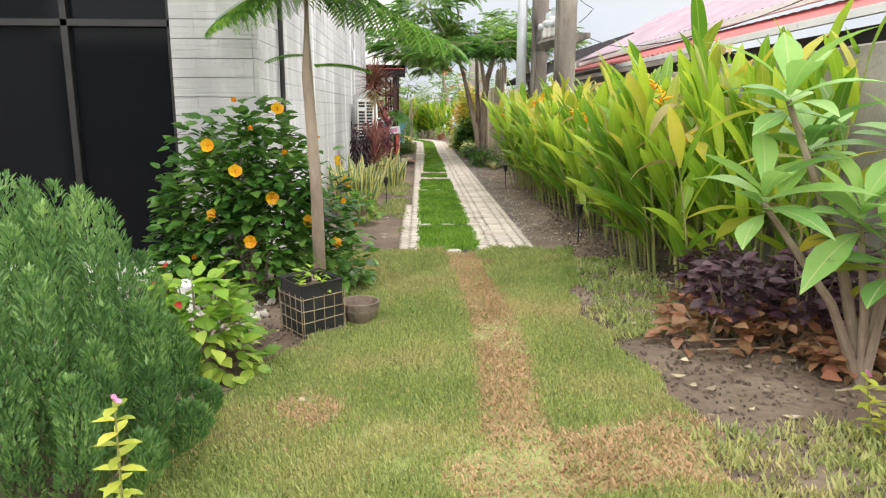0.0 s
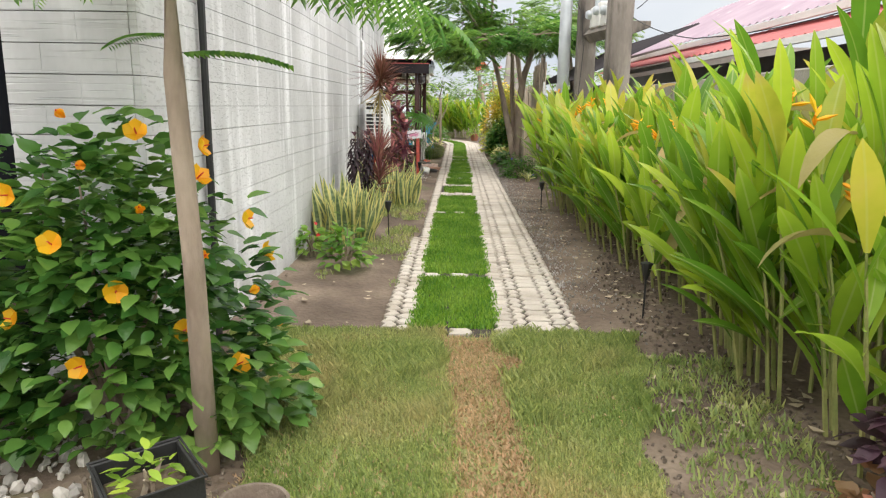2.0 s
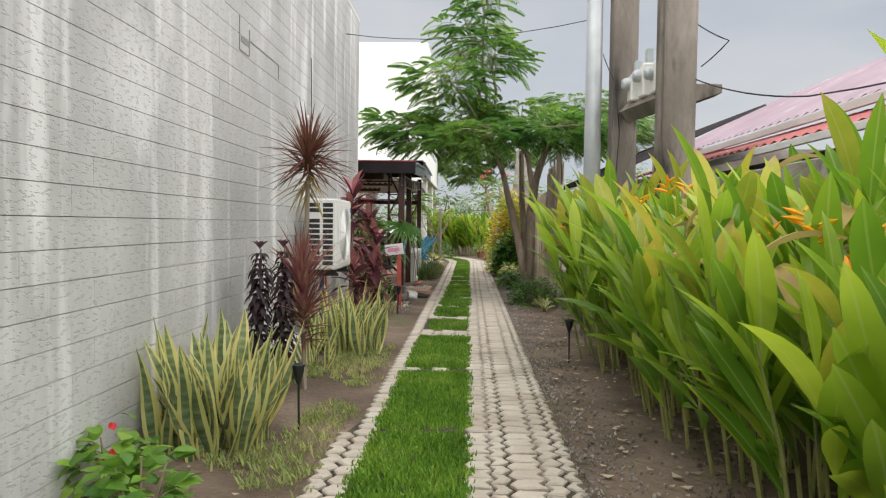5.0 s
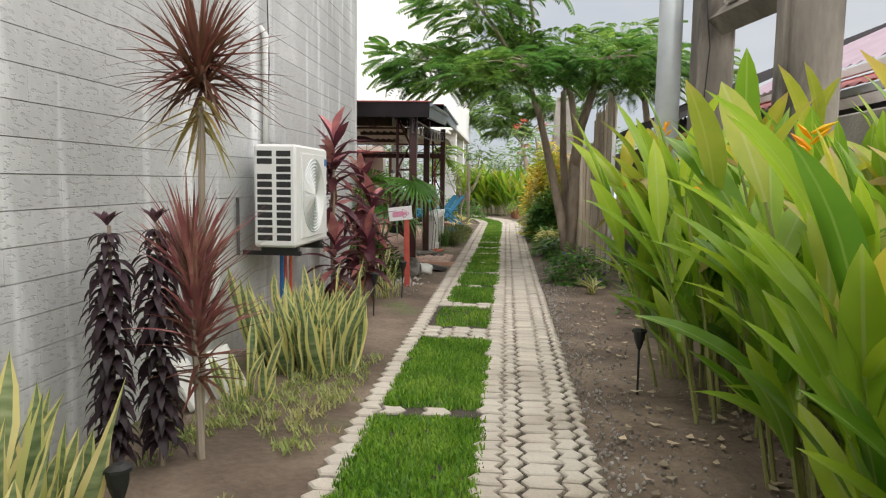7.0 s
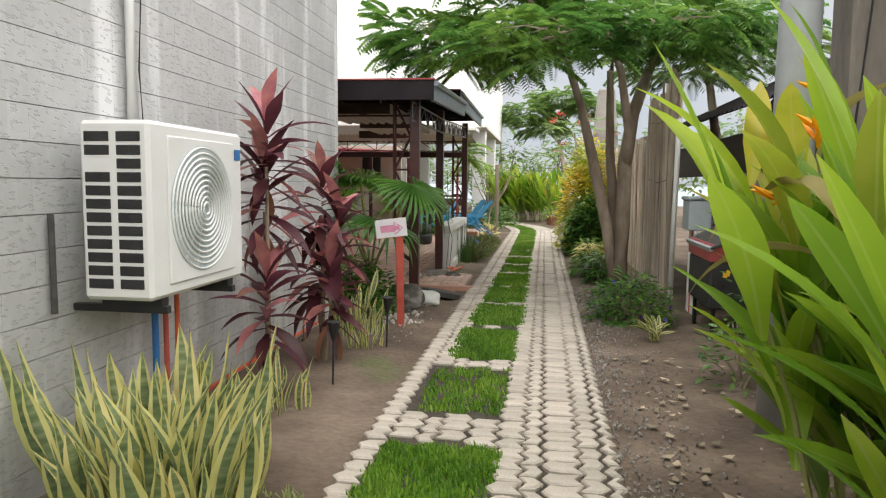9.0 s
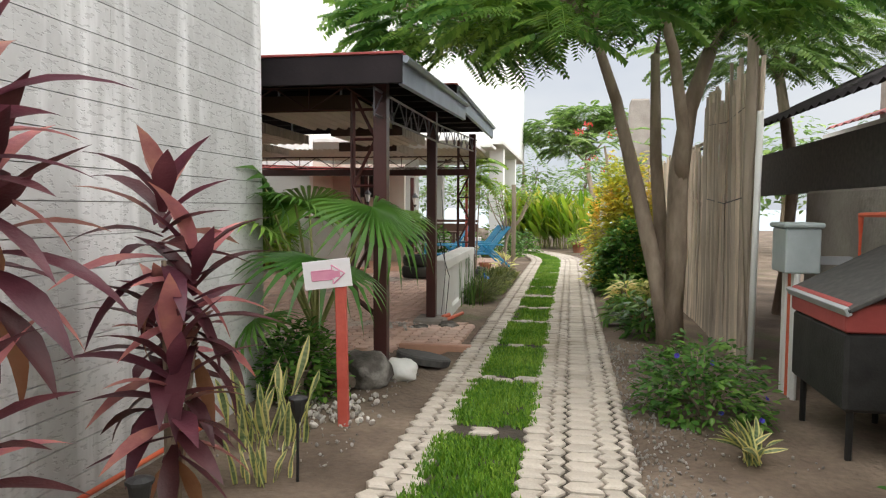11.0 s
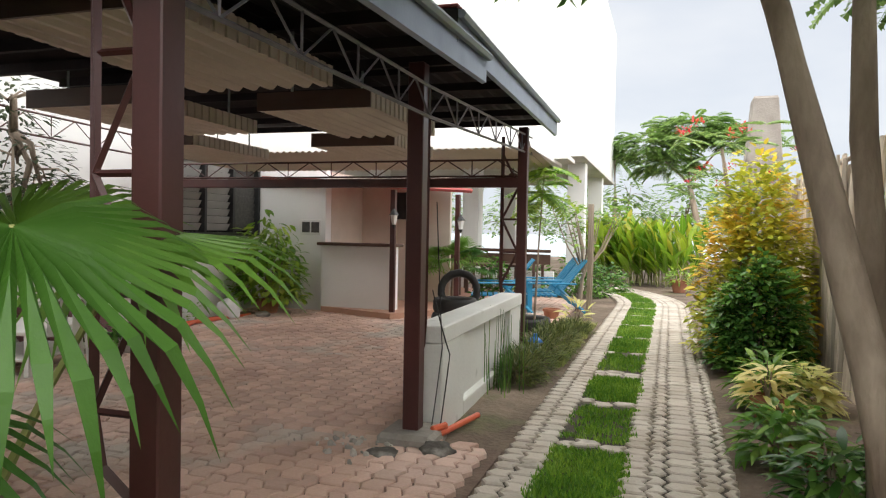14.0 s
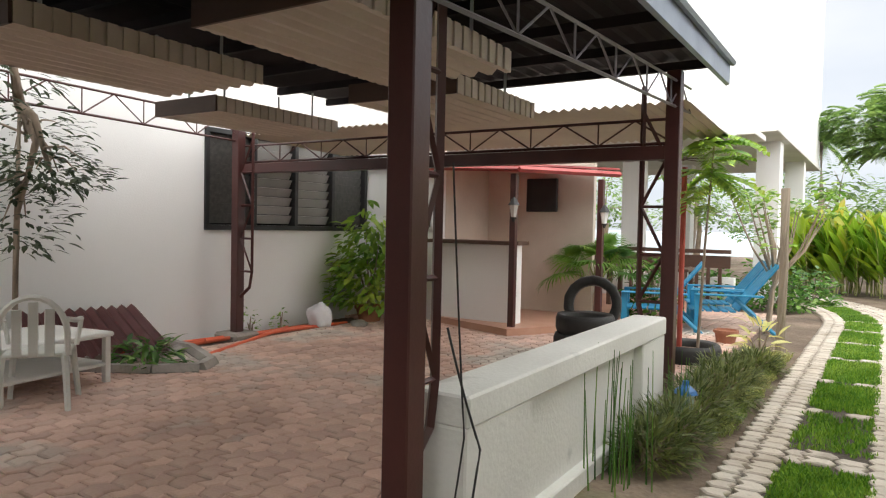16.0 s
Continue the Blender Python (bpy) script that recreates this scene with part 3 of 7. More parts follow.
# grass squares set in the path: first and last y, left and right x
SQUARES = [(8.50, 10.02, 0.08, 0.68), (10.14, 12.0, 0.08, 0.68), (12.05, 13.85, 0.09, 0.68), (14.0, 15.85, 0.12, 0.67), (16.35, 17.4, 0.18, 0.65),
           (17.65, 18.8, 0.2, 0.66), (19.0, 20.1, 0.22, 0.69), (20.28, 21.45, 0.24, 0.68), (21.62, 22.9, 0.25, 0.68), (23.1, 24.05, 0.26, 0.68),
           (24.28, 25.25, 0.28, 0.67), (25.6, 26.6, 0.28, 0.66), (26.8, 27.85, 0.28, 0.66), (28.0, 29.2, 0.28, 0.66), (29.4, 30.5, 0.28, 0.66),
           (30.7, 31.8, 0.28, 0.66), (32.0, 33.0, 0.28, 0.66), (33.2, 34.2, 0.28, 0.66), (34.4, 35.4, 0.28, 0.66), (35.6, 36.6, 0.28, 0.66)]


def in_square(x, y, grow=0.0):
    return any(a - grow < y < b + grow and l - grow < x < r + grow for a, b, l, r in SQUARES)


def paver_mesh(bm, w, l, gap=0.013, top=0.024, flip=1, amp=0.02, m=None, worn_by=0.0):
    """One interlocking paver: its long sides kink at the middle, its corners are a little uneven."""
    h, v = w / 2 - gap / 2, l / 2 - gap * 0.42
    a = amp * flip
    ring = [(-h + a, -v), (0, -v), (h + a, -v), (h - a, 0), (h + a, v), (0, v), (-h + a, v), (-h - a, 0)]
    ring = [(x + U(-worn_by, worn_by), y + U(-worn_by, worn_by)) for x, y in ring]
    lo = [Vector((x, y, -0.03)) for x, y in ring]
    mid = [Vector((x, y, top - 0.008)) for x, y in ring]
    hi = [Vector((x * (1 - 0.009 / h), y * (1 - 0.009 / v), top + U(-worn_by, worn_by) * 0.3)) for x, y in ring]
    if m is not None:
        lo, mid, hi = ([m @ p for p in q] for q in (lo, mid, hi))
    lo, mid, hi = ([bm.verts.new(p) for p in q] for q in (lo, mid, hi))
    for p, q in ((lo, mid), (mid, hi)):
        for i in range(8):
            bm.faces.new((p[i], p[(i + 1) % 8], q[(i + 1) % 8], q[i]))
    bm.faces.new(hi)


def pavers(parent, material, columns, first, last, pitch, singles, keep, place=lambda x, y: (x, y, 0.0), amp=0.024, gap=0.023, worn_by=0.004):
    """Columns (left x, width) of pavers from first to last; those inside the stretch singles are objects of their own."""
    shared, rest, n = {}, bmesh.new(), 0
    for c, (x0, w) in enumerate(columns):
        y = first + (pitch / 2 if c % 2 else 0)
        while y < last:
            x = x0 + w / 2
            if keep(x, y):
                px, py, pz = place(x, y)
                qx, qy, _ = place(x, y + 0.05)
                m = Matrix.Translation((px, py, pz + U(-0.004, 0.004))) @ Euler((U(-0.016, 0.016), U(-0.016, 0.016), math.atan2(-(qx - px), qy - py) + U(-0.035, 0.035))).to_matrix().to_4x4()
                flip = -1 if c % 2 else 1
                if singles(x, y) and n < 300:
                    n += 1
                    key = (w, flip, rng.randrange(5))
                    if key not in shared:
                        one = bmesh.new()
                        paver_mesh(one, w, pitch, gap, amp=amp, flip=flip, worn_by=worn_by)
                        me = bpy.data.meshes.new("paver")
                        one.to_mesh(me)
                        one.free()
                        me.materials.append(M[material])
                        shared[key] = me
                    ob = new("paver", shared[key])
                    ob.parent, ob.matrix_local = parent, m
                else:
                    paver_mesh(rest, w, pitch, gap, amp=amp, flip=flip, m=m, worn_by=worn_by)
            y += pitch
    ob = link("paving", rest, material, parent)
    tagged(ob, kind="stuff")


def path_place(x, y):
    return (*bend(x, y), 0.0)


# ---- the block-walled building ----
WX, WY0, WY1, WTOP, COURSE, BLOCK = -1.32, 7.45, 19.5, 4.9, 0.159, 0.4
bm = bmesh.new()
box(bm, -4.2, WX - 0.02, WY0 + 0.32, WY1 - 0.02, -0.1, WTOP)
box(bm, -2.03, WX - 0.02, WY0 + 0.02, WY0 + 0.32, -0.1, WTOP)
box(bm, -4.2, -2.03, WY0 + 0.02, WY0 + 0.32, 2.62, WTOP)
block_wall = structure(link("wall_west", bm, "mortar"), "pale grey painted block wall with recessed courses", "wall")
bm = bmesh.new()
box(bm, -4.25, WX + 0.02, WY0 - 0.02, WY1 + 0.02, WTOP, WTOP + 0.06, 0.01)
structure(link("wall_coping", bm, "offwhite"), "pale concrete coping on the block wall", "coping")
# dark shop window set back between the pillar and the far end
wnd = structure(empty("window_1", Matrix(), "", ""), "tall dark tinted glass shopfront in black frames", "window")
part("pane", boxed(-4.2, -2.03, WY0 + 0.16, WY0 + 0.175, 0.05, 2.62), "glass", wnd)
for x in (-2.06, -2.95, -4.15):
    part("window_frame", boxed(x - 0.03, x + 0.03, WY0 + 0.1, WY0 + 0.2, 0.0, 2.62, 0.004), "dark", wnd)
for z in (0.03, 2.18, 2.59):
    part("window_frame", boxed(-4.2, -2.03, WY0 + 0.1, WY0 + 0.2, z - 0.03, z + 0.03, 0.004), "dark", wnd)
structure(link("window_ledge", boxed(-4.2, -2.03, WY0 - 0.25, WY0 + 0.2, -0.1, 0.1, 0.01), "offwhite"), "low concrete ledge under the shopfront", "ledge")


# ---- the car shelter ----
SH = pose(-0.60, 20.2, 0, 0, 0, 1.15)
shelter = empty("carport", SH, "open carport with maroon steel posts and a dark metal roof", "carport")
POSTS = [(0, 0), (-0.04, 2.5), (0, 6.05), (-4.9, 0), (-4.9, 2.55), (-4.9, 6.0)]
for i, (x, y) in enumerate(POSTS):
    top = (2.42, 2.5, 2.62)[i % 3] if x > -1 else 2.5
    p = part("post", boxed(x - 0.055, x + 0.055, y - 0.055, y + 0.055, 0.0, top, 0.006), "maroon", shelter)
    s = -1 if x == 0 else 1
    if i != 3:
        # lattice brace beside the post
        d = Vector((0, 0.2, 0)) if i == 1 else Vector((s * 0.24, 0, 0))
        o = Vector((x, y, 0))
        bm = bmesh.new()

        def at(u, z):
            return o + d * u + Vector((0, 0, z))
        tube(bm, [at(0.2, 0.5), at(0.85, 0.62), at(1, 0.8), at(1, top - 0.1)], 0.022, 4)
        part("brace", bm, "maroon", shelter)
        for k in range(4):
            z = 0.8 + k * 0.38
            part("strut", tubed([at(0.2, z), at(1, z)], 0.012, 4), "maroon", shelter)
            part("strut", tubed([at(0.2 if k % 2 else 1, z), at(1 if k % 2 else 0.2, z + 0.38)], 0.014, 4), "maroon", shelter)
    q = boxed(x - 0.19, x + 0.19, y - 0.19, y + 0.19, -0.06, 0.09, 0.03)
    part("footing", q, "concrete", shelter, "rough concrete footing")


def truss(a, b, depth, material, name="truss", step=0.62, r=0.012):
    a, b = Vector(a), Vector(b)
    bm = bmesh.new()
    up = Vector((0, 0, depth))
    tube(bm, [a, b], r, 4)
    tube(bm, [a + up, b + up], r, 4)
    n = max(2, round((b - a).length / step))
    for i in range(n):
        p, q = a.lerp(b, i / n), a.lerp(b, (i + 0.5) / n)
        e = a.lerp(b, (i + 1) / n)
        tube(bm, [p, q + up], r * 0.6, 4)
        tube(bm, [q + up, e], r * 0.6, 4)
        tube(bm, [p, p + up], r * 0.6, 4)
    part(name, bm, material, shelter)


truss((0.02, -0.3, 2.10), (0.02, 2.55, 2.16), 0.2, "truss_paint")
truss((0.02, 2.55, 2.16), (0.02, 6.5, 2.36), 0.2, "truss_paint")
for y, z in ((0.0, 2.18), (6.05, 2.06)):
    truss((0, y, z), (-4.9, y, z), 0.19, "maroon")
truss((-4.9, -0.3, 2.45), (-4.9, 6.05, 2.3), 0.24, "maroon")
part("beam", boxed(-5.0, 0.05, 6.0, 6.1, 1.93, 2.04, 0.005), "maroon", shelter)


def roof(y0, y1, z0, z1, x0=-3.3, x1=0.25):
    """One sloping sheet with its fascias."""
    bm = bmesh.new()
    n = 56
    rows = []
    for j, (y, z) in enumerate(((y0, z0), (y1, z1))):
        rows.append([bm.verts.new((x0 + (x1 - x0) * i / n, y, z - 0.03 + (0.012 if i % 2 else -0.012))) for i in range(n + 1)])
        rows.append([bm.verts.new((x0 + (x1 - x0) * i / n, y, z - 0.02 + (0.012 if i % 2 else -0.012))) for i in range(n + 1)])
    for i in range(n):
        bm.faces.new((rows[0][i], rows[2][i], rows[2][i + 1], rows[0][i + 1]))
        bm.faces.new((rows[1][i], rows[1][i + 1], rows[3][i + 1], rows[3][i]))
    part("roof_sheet", bm, "roofdark", shelter)
    bm = bmesh.new()
    vs = [(x1, y0, z0 - 0.21), (x1, y1, z1 - 0.21), (x1, y1, z1), (x1, y0, z0)]
    lo = [bm.verts.new(v) for v in vs]
    hi = [bm.verts.new((v[0] + 0.03, v[1], v[2] + 0.01)) for v in vs]
    bm.faces.new(lo[::-1])
    bm.faces.new(hi)
    for i in range(4):
        bm.faces.new((lo[i], lo[(i + 1) % 4], hi[(i + 1) % 4], hi[i]))
    tube(bm, [(x1 + 0.05, y0, z0 - 0.02), (x1 + 0.05, y1, z1 - 0.02)], 0.03, 6)
    part("fascia", bm, "steel_blue", shelter, "blue-grey painted steel fascia with gutter")
    part("fascia", boxed(x0, x1 + 0.03, y0 - 0.03, y0, z0 - 0.2, z0 + 0.01, 0.004), "roofdark", shelter)
    part("flashing", boxed(x0, x1 + 0.04, y0 - 0.045, y0 + 0.06, z0 + 0.012, z0 + 0.03, 0.003), "redroof", shelter)
    for k in range(6):
        y = y0 + (y1 - y0) * (k + 0.5) / 6
        z = z0 + (z1 - z0) * (k + 0.5) / 6
        part("purlin", boxed(x0, x1, y - 0.02, y + 0.02, z - 0.12, z - 0.05), "roofdark", shelter)


roof(-0.45, 3.05, 2.50, 2.68)
roof(2.3, 6.75, 2.76, 2.82, -3.9)
leanto = bmesh.new()
n = 110
low_e = [leanto.verts.new((-5.0 + 5.1 * i / n, 6.15, 2.40 + (0.014 if i % 2 else -0.014))) for i in range(n + 1)]
high_e = [leanto.verts.new((-5.0 + 5.1 * i / n, 8.0, 2.34 + (0.014 if i % 2 else -0.014))) for i in range(n + 1)]
for i in range(n):
    leanto.faces.new((low_e[i], low_e[i + 1], high_e[i + 1], high_e[i]))
part("lean_to_roof", leanto, "panel", shelter, "tan corrugated lean-to sheet")


def hung_panel(x0, x1, y0, y1, z, label="cream corrugated ceiling panel hung under the carport roof"):
    ob = empty("hanging_ceiling_panel", SH @ Matrix.Translation((x0, y0, z)), label, "ceiling panel", "panels hung under the carport roof")
    w, l, h = x1 - x0, y1 - y0, 0.12
    bm = bmesh.new()
    n = round(w / 0.03)
    prof = [(w * i / n, (0.0, 0.0, 0.03, 0.03)[i % 4]) for i in range(n + 1)]
    a = [bm.verts.new((x, 0, z0)) for x, z0 in prof]
    b = [bm.verts.new((x, l, z0)) for x, z0 in prof]
    c = [bm.verts.new((x, 0, h)) for x, z0 in prof]
    d = [bm.verts.new((x, l, h)) for x, z0 in prof]
    for i in range(n):
        bm.faces.new((a[i], b[i], b[i + 1], a[i + 1]))
        bm.faces.new((a[i], a[i + 1], c[i + 1], c[i]))
        bm.faces.new((b[i + 1], b[i], d[i], d[i + 1]))
        bm.faces.new((c[i], c[i + 1], d[i + 1], d[i]))
    bm.faces.new((a[0], c[0], d[0], b[0]))
    bm.faces.new((b[-1], d[-1], c[-1], a[-1]))
    part("board", bm, "panel", ob)
    bm = bmesh.new()
    m = round(l / 0.09)
    for k in range(m):
        box(bm, -0.012, 0.0, k * 0.09, k * 0.09 + 0.055, 0.0, h)
        box(bm, w, w + 0.012, k * 0.09, k * 0.09 + 0.055, 0.0, h)
    part("edge_rib", bm, "panel", ob)
    part("rim", boxed(-0.01, w + 0.01, -0.02, -0.004, -0.004, h + 0.005), "brownwood", ob)
    for x in (0.15, w - 0.15):
        for y in (0.2, l - 0.2):
            part("hanger", tubed([(x, y, h), (x, y, 0.42 - (z - 2.2))], 0.012, 4), "galv", ob)


for a in ((-1.3, -0.43, 2.6, 4.05, 2.25), (-1.3, -0.4, 0.45, 1.95, 2.25), (-2.95, -2.0, 2.15, 3.65, 2.25), (-3.85, -3.1, 4.2, 5.65, 2.25), (-1.72, -0.88, 4.2, 5.35, 2.2)):
    hung_panel(*a)

# low wall between the second and third posts
low = empty("low_wall", SH, "low grey-white plastered wall with a recessed panel", "wall")
part("wall_core", boxed(-0.12, 0.03, 2.75, 5.58, -0.1, 0.70, 0.004), "offwhite", low)
part("coping", boxed(-0.14, 0.10, 2.72, 5.6, 0.62, 0.745, 0.01), "offwhite", low)
part("pier", boxed(-0.14, 0.09, 2.72, 3.3, -0.1, 0.62, 0.008), "offwhite", low)
part("pier", boxed(-0.14, 0.09, 5.05, 5.6, -0.1, 0.62, 0.008), "offwhite", low)
part("plinth", boxed(-0.14, 0.09, 3.3, 5.05, -0.1, 0.10, 0.008), "offwhite", low)

# patio
structure(link("patio_bed", boxed(-8.5, -0.68, 20.75, 34.0, -0.2, -0.012), "patiojoint"), "dark joints of the patio paving", "patio bed")
structure(link("patio_bed_corner", boxed(-0.68, -0.09, 21.42, 22.76, -0.2, -0.012), "patiojoint"), "dark joints of the patio paving", "patio bed")
patio = structure(empty("patio", Matrix(), "", ""), "worn red-brown interlocking patio pavers", "patio")

# ---- the white house behind the carport ----
HX, HY = -5.95, 28.85
bm = bmesh.new()
box(bm, -12, HX, 2.0, 25.88, -0.1, 6.5)
box(bm, -12, HX, 25.88, HY, -0.1, 1.29)
box(bm, -12, HX, 25.88, HY, 2.45, 6.5)
box(bm, -12, HX - 0.25, 25.88, HY + 0.2, 1.29, 2.45)
structure(link("wall_house", bm, "white"), "smooth white painted house wall", "wall")
bm = bmesh.new()
box(bm, -12, -4.66, HY, HY + 0.2, -0.1, 6.5)
structure(link("wall_house_front", bm, "white"), "smooth white painted house wall", "wall")
win = structure(empty("window_2", Matrix(), "", ""), "dark louvred window in a black frame", "window")
part("window_frame", boxed(HX - 0.1, HX + 0.03, 25.88, 28.80, 1.27, 1.33, 0.004), "dark", win)
part("window_frame", boxed(HX - 0.1, HX + 0.03, 25.88, 28.80, 2.41, 2.47, 0.004), "dark", win)
for y in (25.91, 26.62, 27.33, 28.05, 28.77):
    part("window_frame", boxed(HX - 0.1, HX + 0.03, y - 0.03, y + 0.03, 1.33, 2.41, 0.004), "dark", win)
for y0, y1, k in ((25.94, 26.59, 0), (26.65, 27.3, 1), (27.36, 28.02, 1), (28.08, 28.74, 0)):
    for i in range(9):
        z = 1.36 + i * 0.118
        m = Matrix.Translation((HX - 0.06, (y0 + y1) / 2, z + 0.05)) @ Matrix.Rotation(radians(28 if k else 12), 4, "Y")
        part("louvre", boxed(-0.004, 0.004, -(y1 - y0) / 2, (y1 - y0) / 2, -0.06, 0.06, m=m), "grey_wall" if k else "grille", win)
part("pane", boxed(HX - 0.2, HX - 0.19, 25.9, 28.78, 1.33, 2.41), "glass", win)

# bar with a serving hatch under a small red roof
bar = structure(empty("bar_counter", Matrix(), "", ""), "white bar with an open serving hatch", "bar")
part("counter_front", boxed(-4.66, -3.32, 28.72, 28.86, 0.0, 1.14, 0.004), "white", bar)
part("counter_top", boxed(-4.70, -3.26, 28.62, 28.95, 1.14, 1.19, 0.008), "brownwood", bar)
part("back_wall", boxed(-4.66, -2.9, 30.3, 30.4, 0.0, 2.4), "panel", bar)
part("side_wall", boxed(-4.76, -4.655, 29.05, 30.4, 0.0, 2.4), "panel", bar)
part("screen", boxed(-3.95, -3.45, 30.22, 30.28, 1.62, 2.12, 0.01), "dark", bar)
part("post", boxed(-3.30, -3.22, 28.44, 28.52, 0.1, 2.05, 0.005), "maroon", bar)
part("post", boxed(-2.62, -2.54, 29.7, 29.78, 0.1, 2.05, 0.005), "maroon", bar)
bm = bmesh.new()
n = 60
a, b = [], []
for i in range(n + 1):
    u = i / n
    z = 0.014 if i % 2 else -0.014
    a.append(bm.verts.new((-5.9 + 2.75 * u, 28.75 - 0.35 * u, 2.30 - 0.14 * u + z)))
    b.append(bm.verts.new((-5.2 + 2.75 * u, 30.5 - 0.35 * u, 2.36 - 0.14 * u + z)))
for i in range(n):
    bm.faces.new((a[i], a[i + 1], b[i + 1], b[i]))
bmesh.ops.solidify(bm, geom=bm.faces[:], thickness=0.012)
part("bar_roof", bm, "redroof", bar, "corrugated dark red roof sheet")
part("fascia", tubed([(-5.9, 28.73, 2.24), (-3.15, 28.38, 2.10)], 0.035, 4), "redroof", bar)
part("fascia", tubed([(-3.15, 28.38, 2.10), (-2.45, 30.1, 2.14)], 0.04, 4), "redroof", bar)
bm = bmesh.new()
vs = [(-4.66, 28.72), (-3.2, 28.25), (-2.2, 30.0), (-2.2, 34.0), (-4.66, 34.0)]
lo = [bm.verts.new((x, y, -0.05)) for x, y in vs]
hi = [bm.verts.new((x, y, 0.11)) for x, y in vs]
bm.faces.new(lo[::-1])
bm.faces.new(hi)
for i in range(5):
    bm.faces.new((lo[i], lo[(i + 1) % 5], hi[(i + 1) % 5], hi[i]))
structure(link("porch_floor", bm, "tilefloor"), "raised terracotta-coloured porch floor", "floor")

# ---- the two-storey white building at the end ----
far = empty("house", Matrix(), "white two-storey house with an overhanging upper floor", "house")
part("upper_wall", boxed(-16, -1.05, 34.35, 43.5, 3.3, 8.5, 0.01), "white", far)
part("soffit", boxed(-16, -1.0, 34.30, 43.5, 3.2, 3.3, 0.01), "offwhite", far)
for x, y in ((-1.35, 36.0), (-1.35, 40.5), (-4.1, 36.0), (-6.8, 36.0), (-4.1, 40.5)):
    part("column", boxed(x - 0.22, x + 0.22, y - 0.22, y + 0.22, -0.1, 3.2, 0.01), "white", far)
part("lower_wall", boxed(-16, -8.0, 36.2, 43.0, -0.1, 3.2), "white", far)
part("canopy", boxed(-6.5, -1.2, 33.2, 34.32, 3.02, 3.12, 0.01), "offwhite", far)

# ---- right side: wall, neighbours, pole and pillars ----
structure(link("wall_east", boxed(3.5, 3.68, -4, 19.5, -0.1, 1.98, 0.015), "concrete"), "weathered rough concrete boundary wall", "wall")
nb = empty("neighbour_house", Matrix(), "long shed with faded red corrugated metal roofs", "house")


def sheet(bm, p, q, r, s, n=60, amp=0.02):
    """Corrugated sheet between the edges p-q (low) and r-s (high)."""
    p, q, r, s = map(Vector, (p, q, r, s))
    a = [bm.verts.new(p.lerp(q, i / n) + Vector((0, 0, amp * (1 if i % 2 else -1)))) for i in range(n + 1)]
    b = [bm.verts.new(r.lerp(s, i / n) + Vector((0, 0, amp * (1 if i % 2 else -1)))) for i in range(n + 1)]
    for i in range(n):
        bm.faces.new((a[i], a[i + 1], b[i + 1], b[i]))
    return bm


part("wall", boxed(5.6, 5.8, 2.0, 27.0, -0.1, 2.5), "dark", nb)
part("wall", boxed(5.8, 12.0, 26.8, 27.0, -0.1, 3.6), "concrete", nb)
part("roof", sheet(bmesh.new(), (5.0, 2, 2.52), (5.0, 27, 2.70), (6.3, 2, 3.0), (6.3, 27, 3.15), 160), "redroof", nb, "red painted corrugated lower roof")
part("roof", sheet(bmesh.new(), (5.9, 2, 3.10), (5.9, 27, 3.25), (8.6, 2, 4.6), (8.6, 27, 4.75), 160), "purple_roof", nb, "faded purple-red corrugated upper roof")
part("fascia", boxed(4.96, 5.02, 2, 27, 2.5, 2.6, 0.004), "offwhite", nb)
part("fascia", boxed(5.86, 5.92, 2, 27, 3.04, 3.16, 0.004), "offwhite", nb)

pole = empty("utility_pole", pose(2.24, 16.4, 0), "round pale grey metal utility pole", "pole")
part("shaft", tubed([(0, 0, -0.1), (0, 0, 3), (0, 0, 7.5)], [0.115, 0.105, 0.09], 16), "galv", pole, smooth=True)
frame_p = empty("meter_pillar", Matrix(), "pair of weathered concrete pillars with a meter shelf", "pillar")
part("pillar", boxed(2.47, 2.78, 16.3, 16.6, -0.1, 6.5, 0.02), "oldconcrete", frame_p)
part("pillar", boxed(2.74, 3.08, 14.95, 15.25, -0.1, 6.5, 0.02), "oldconcrete", frame_p)
part("rib", boxed(2.70, 2.75, 15.02, 15.18, -0.1, 6.5, 0.01), "oldconcrete", frame_p)
bm = bmesh.new()
tube(bm, [(2.64, 16.42, 2.84), (2.9, 15.12, 2.84)], 0.13, 4)
part("shelf", bm, "oldconcrete", frame_p)
bm = boxed(3.07, 3.36, 14.98, 15.24, 2.74, 2.94, 0.01)
for v in bm.verts:
    if v.co.x > 3.2 and v.co.z < 2.85:
        v.co.z += 0.1
part("corbel", bm, "oldconcrete", frame_p)
part("beam", boxed(2.5, 2.76, 16.34, 16.56, 4.4, 4.6, 0.01), "oldconcrete", frame_p)

# ---- plants: shared leaves and makers ----
PI = math.pi
HEL = [leafmesh("leaf", "helicon", l, w, b, 0.25, 8, 1.9, 0.2, 0.4) for l, w, b in ((0.52, 0.11, 0.3), (0.62, 0.122, 0.5), (0.7, 0.13, 0.75), (0.58, 0.115, 0.15))]
HEL += [leafmesh("leaf", "helicon_old", l, w, b, 0.35, 8, 1.8, 0.2, 0.4) for l, w, b in ((0.6, 0.13, 0.5), (0.66, 0.14, 0.9), (0.5, 0.12, 0.3))]
HEL_DRY = leafmesh("leaf", "helicon_dry", 0.5, 0.1, 1.5, 0.7, 8, 1.6)


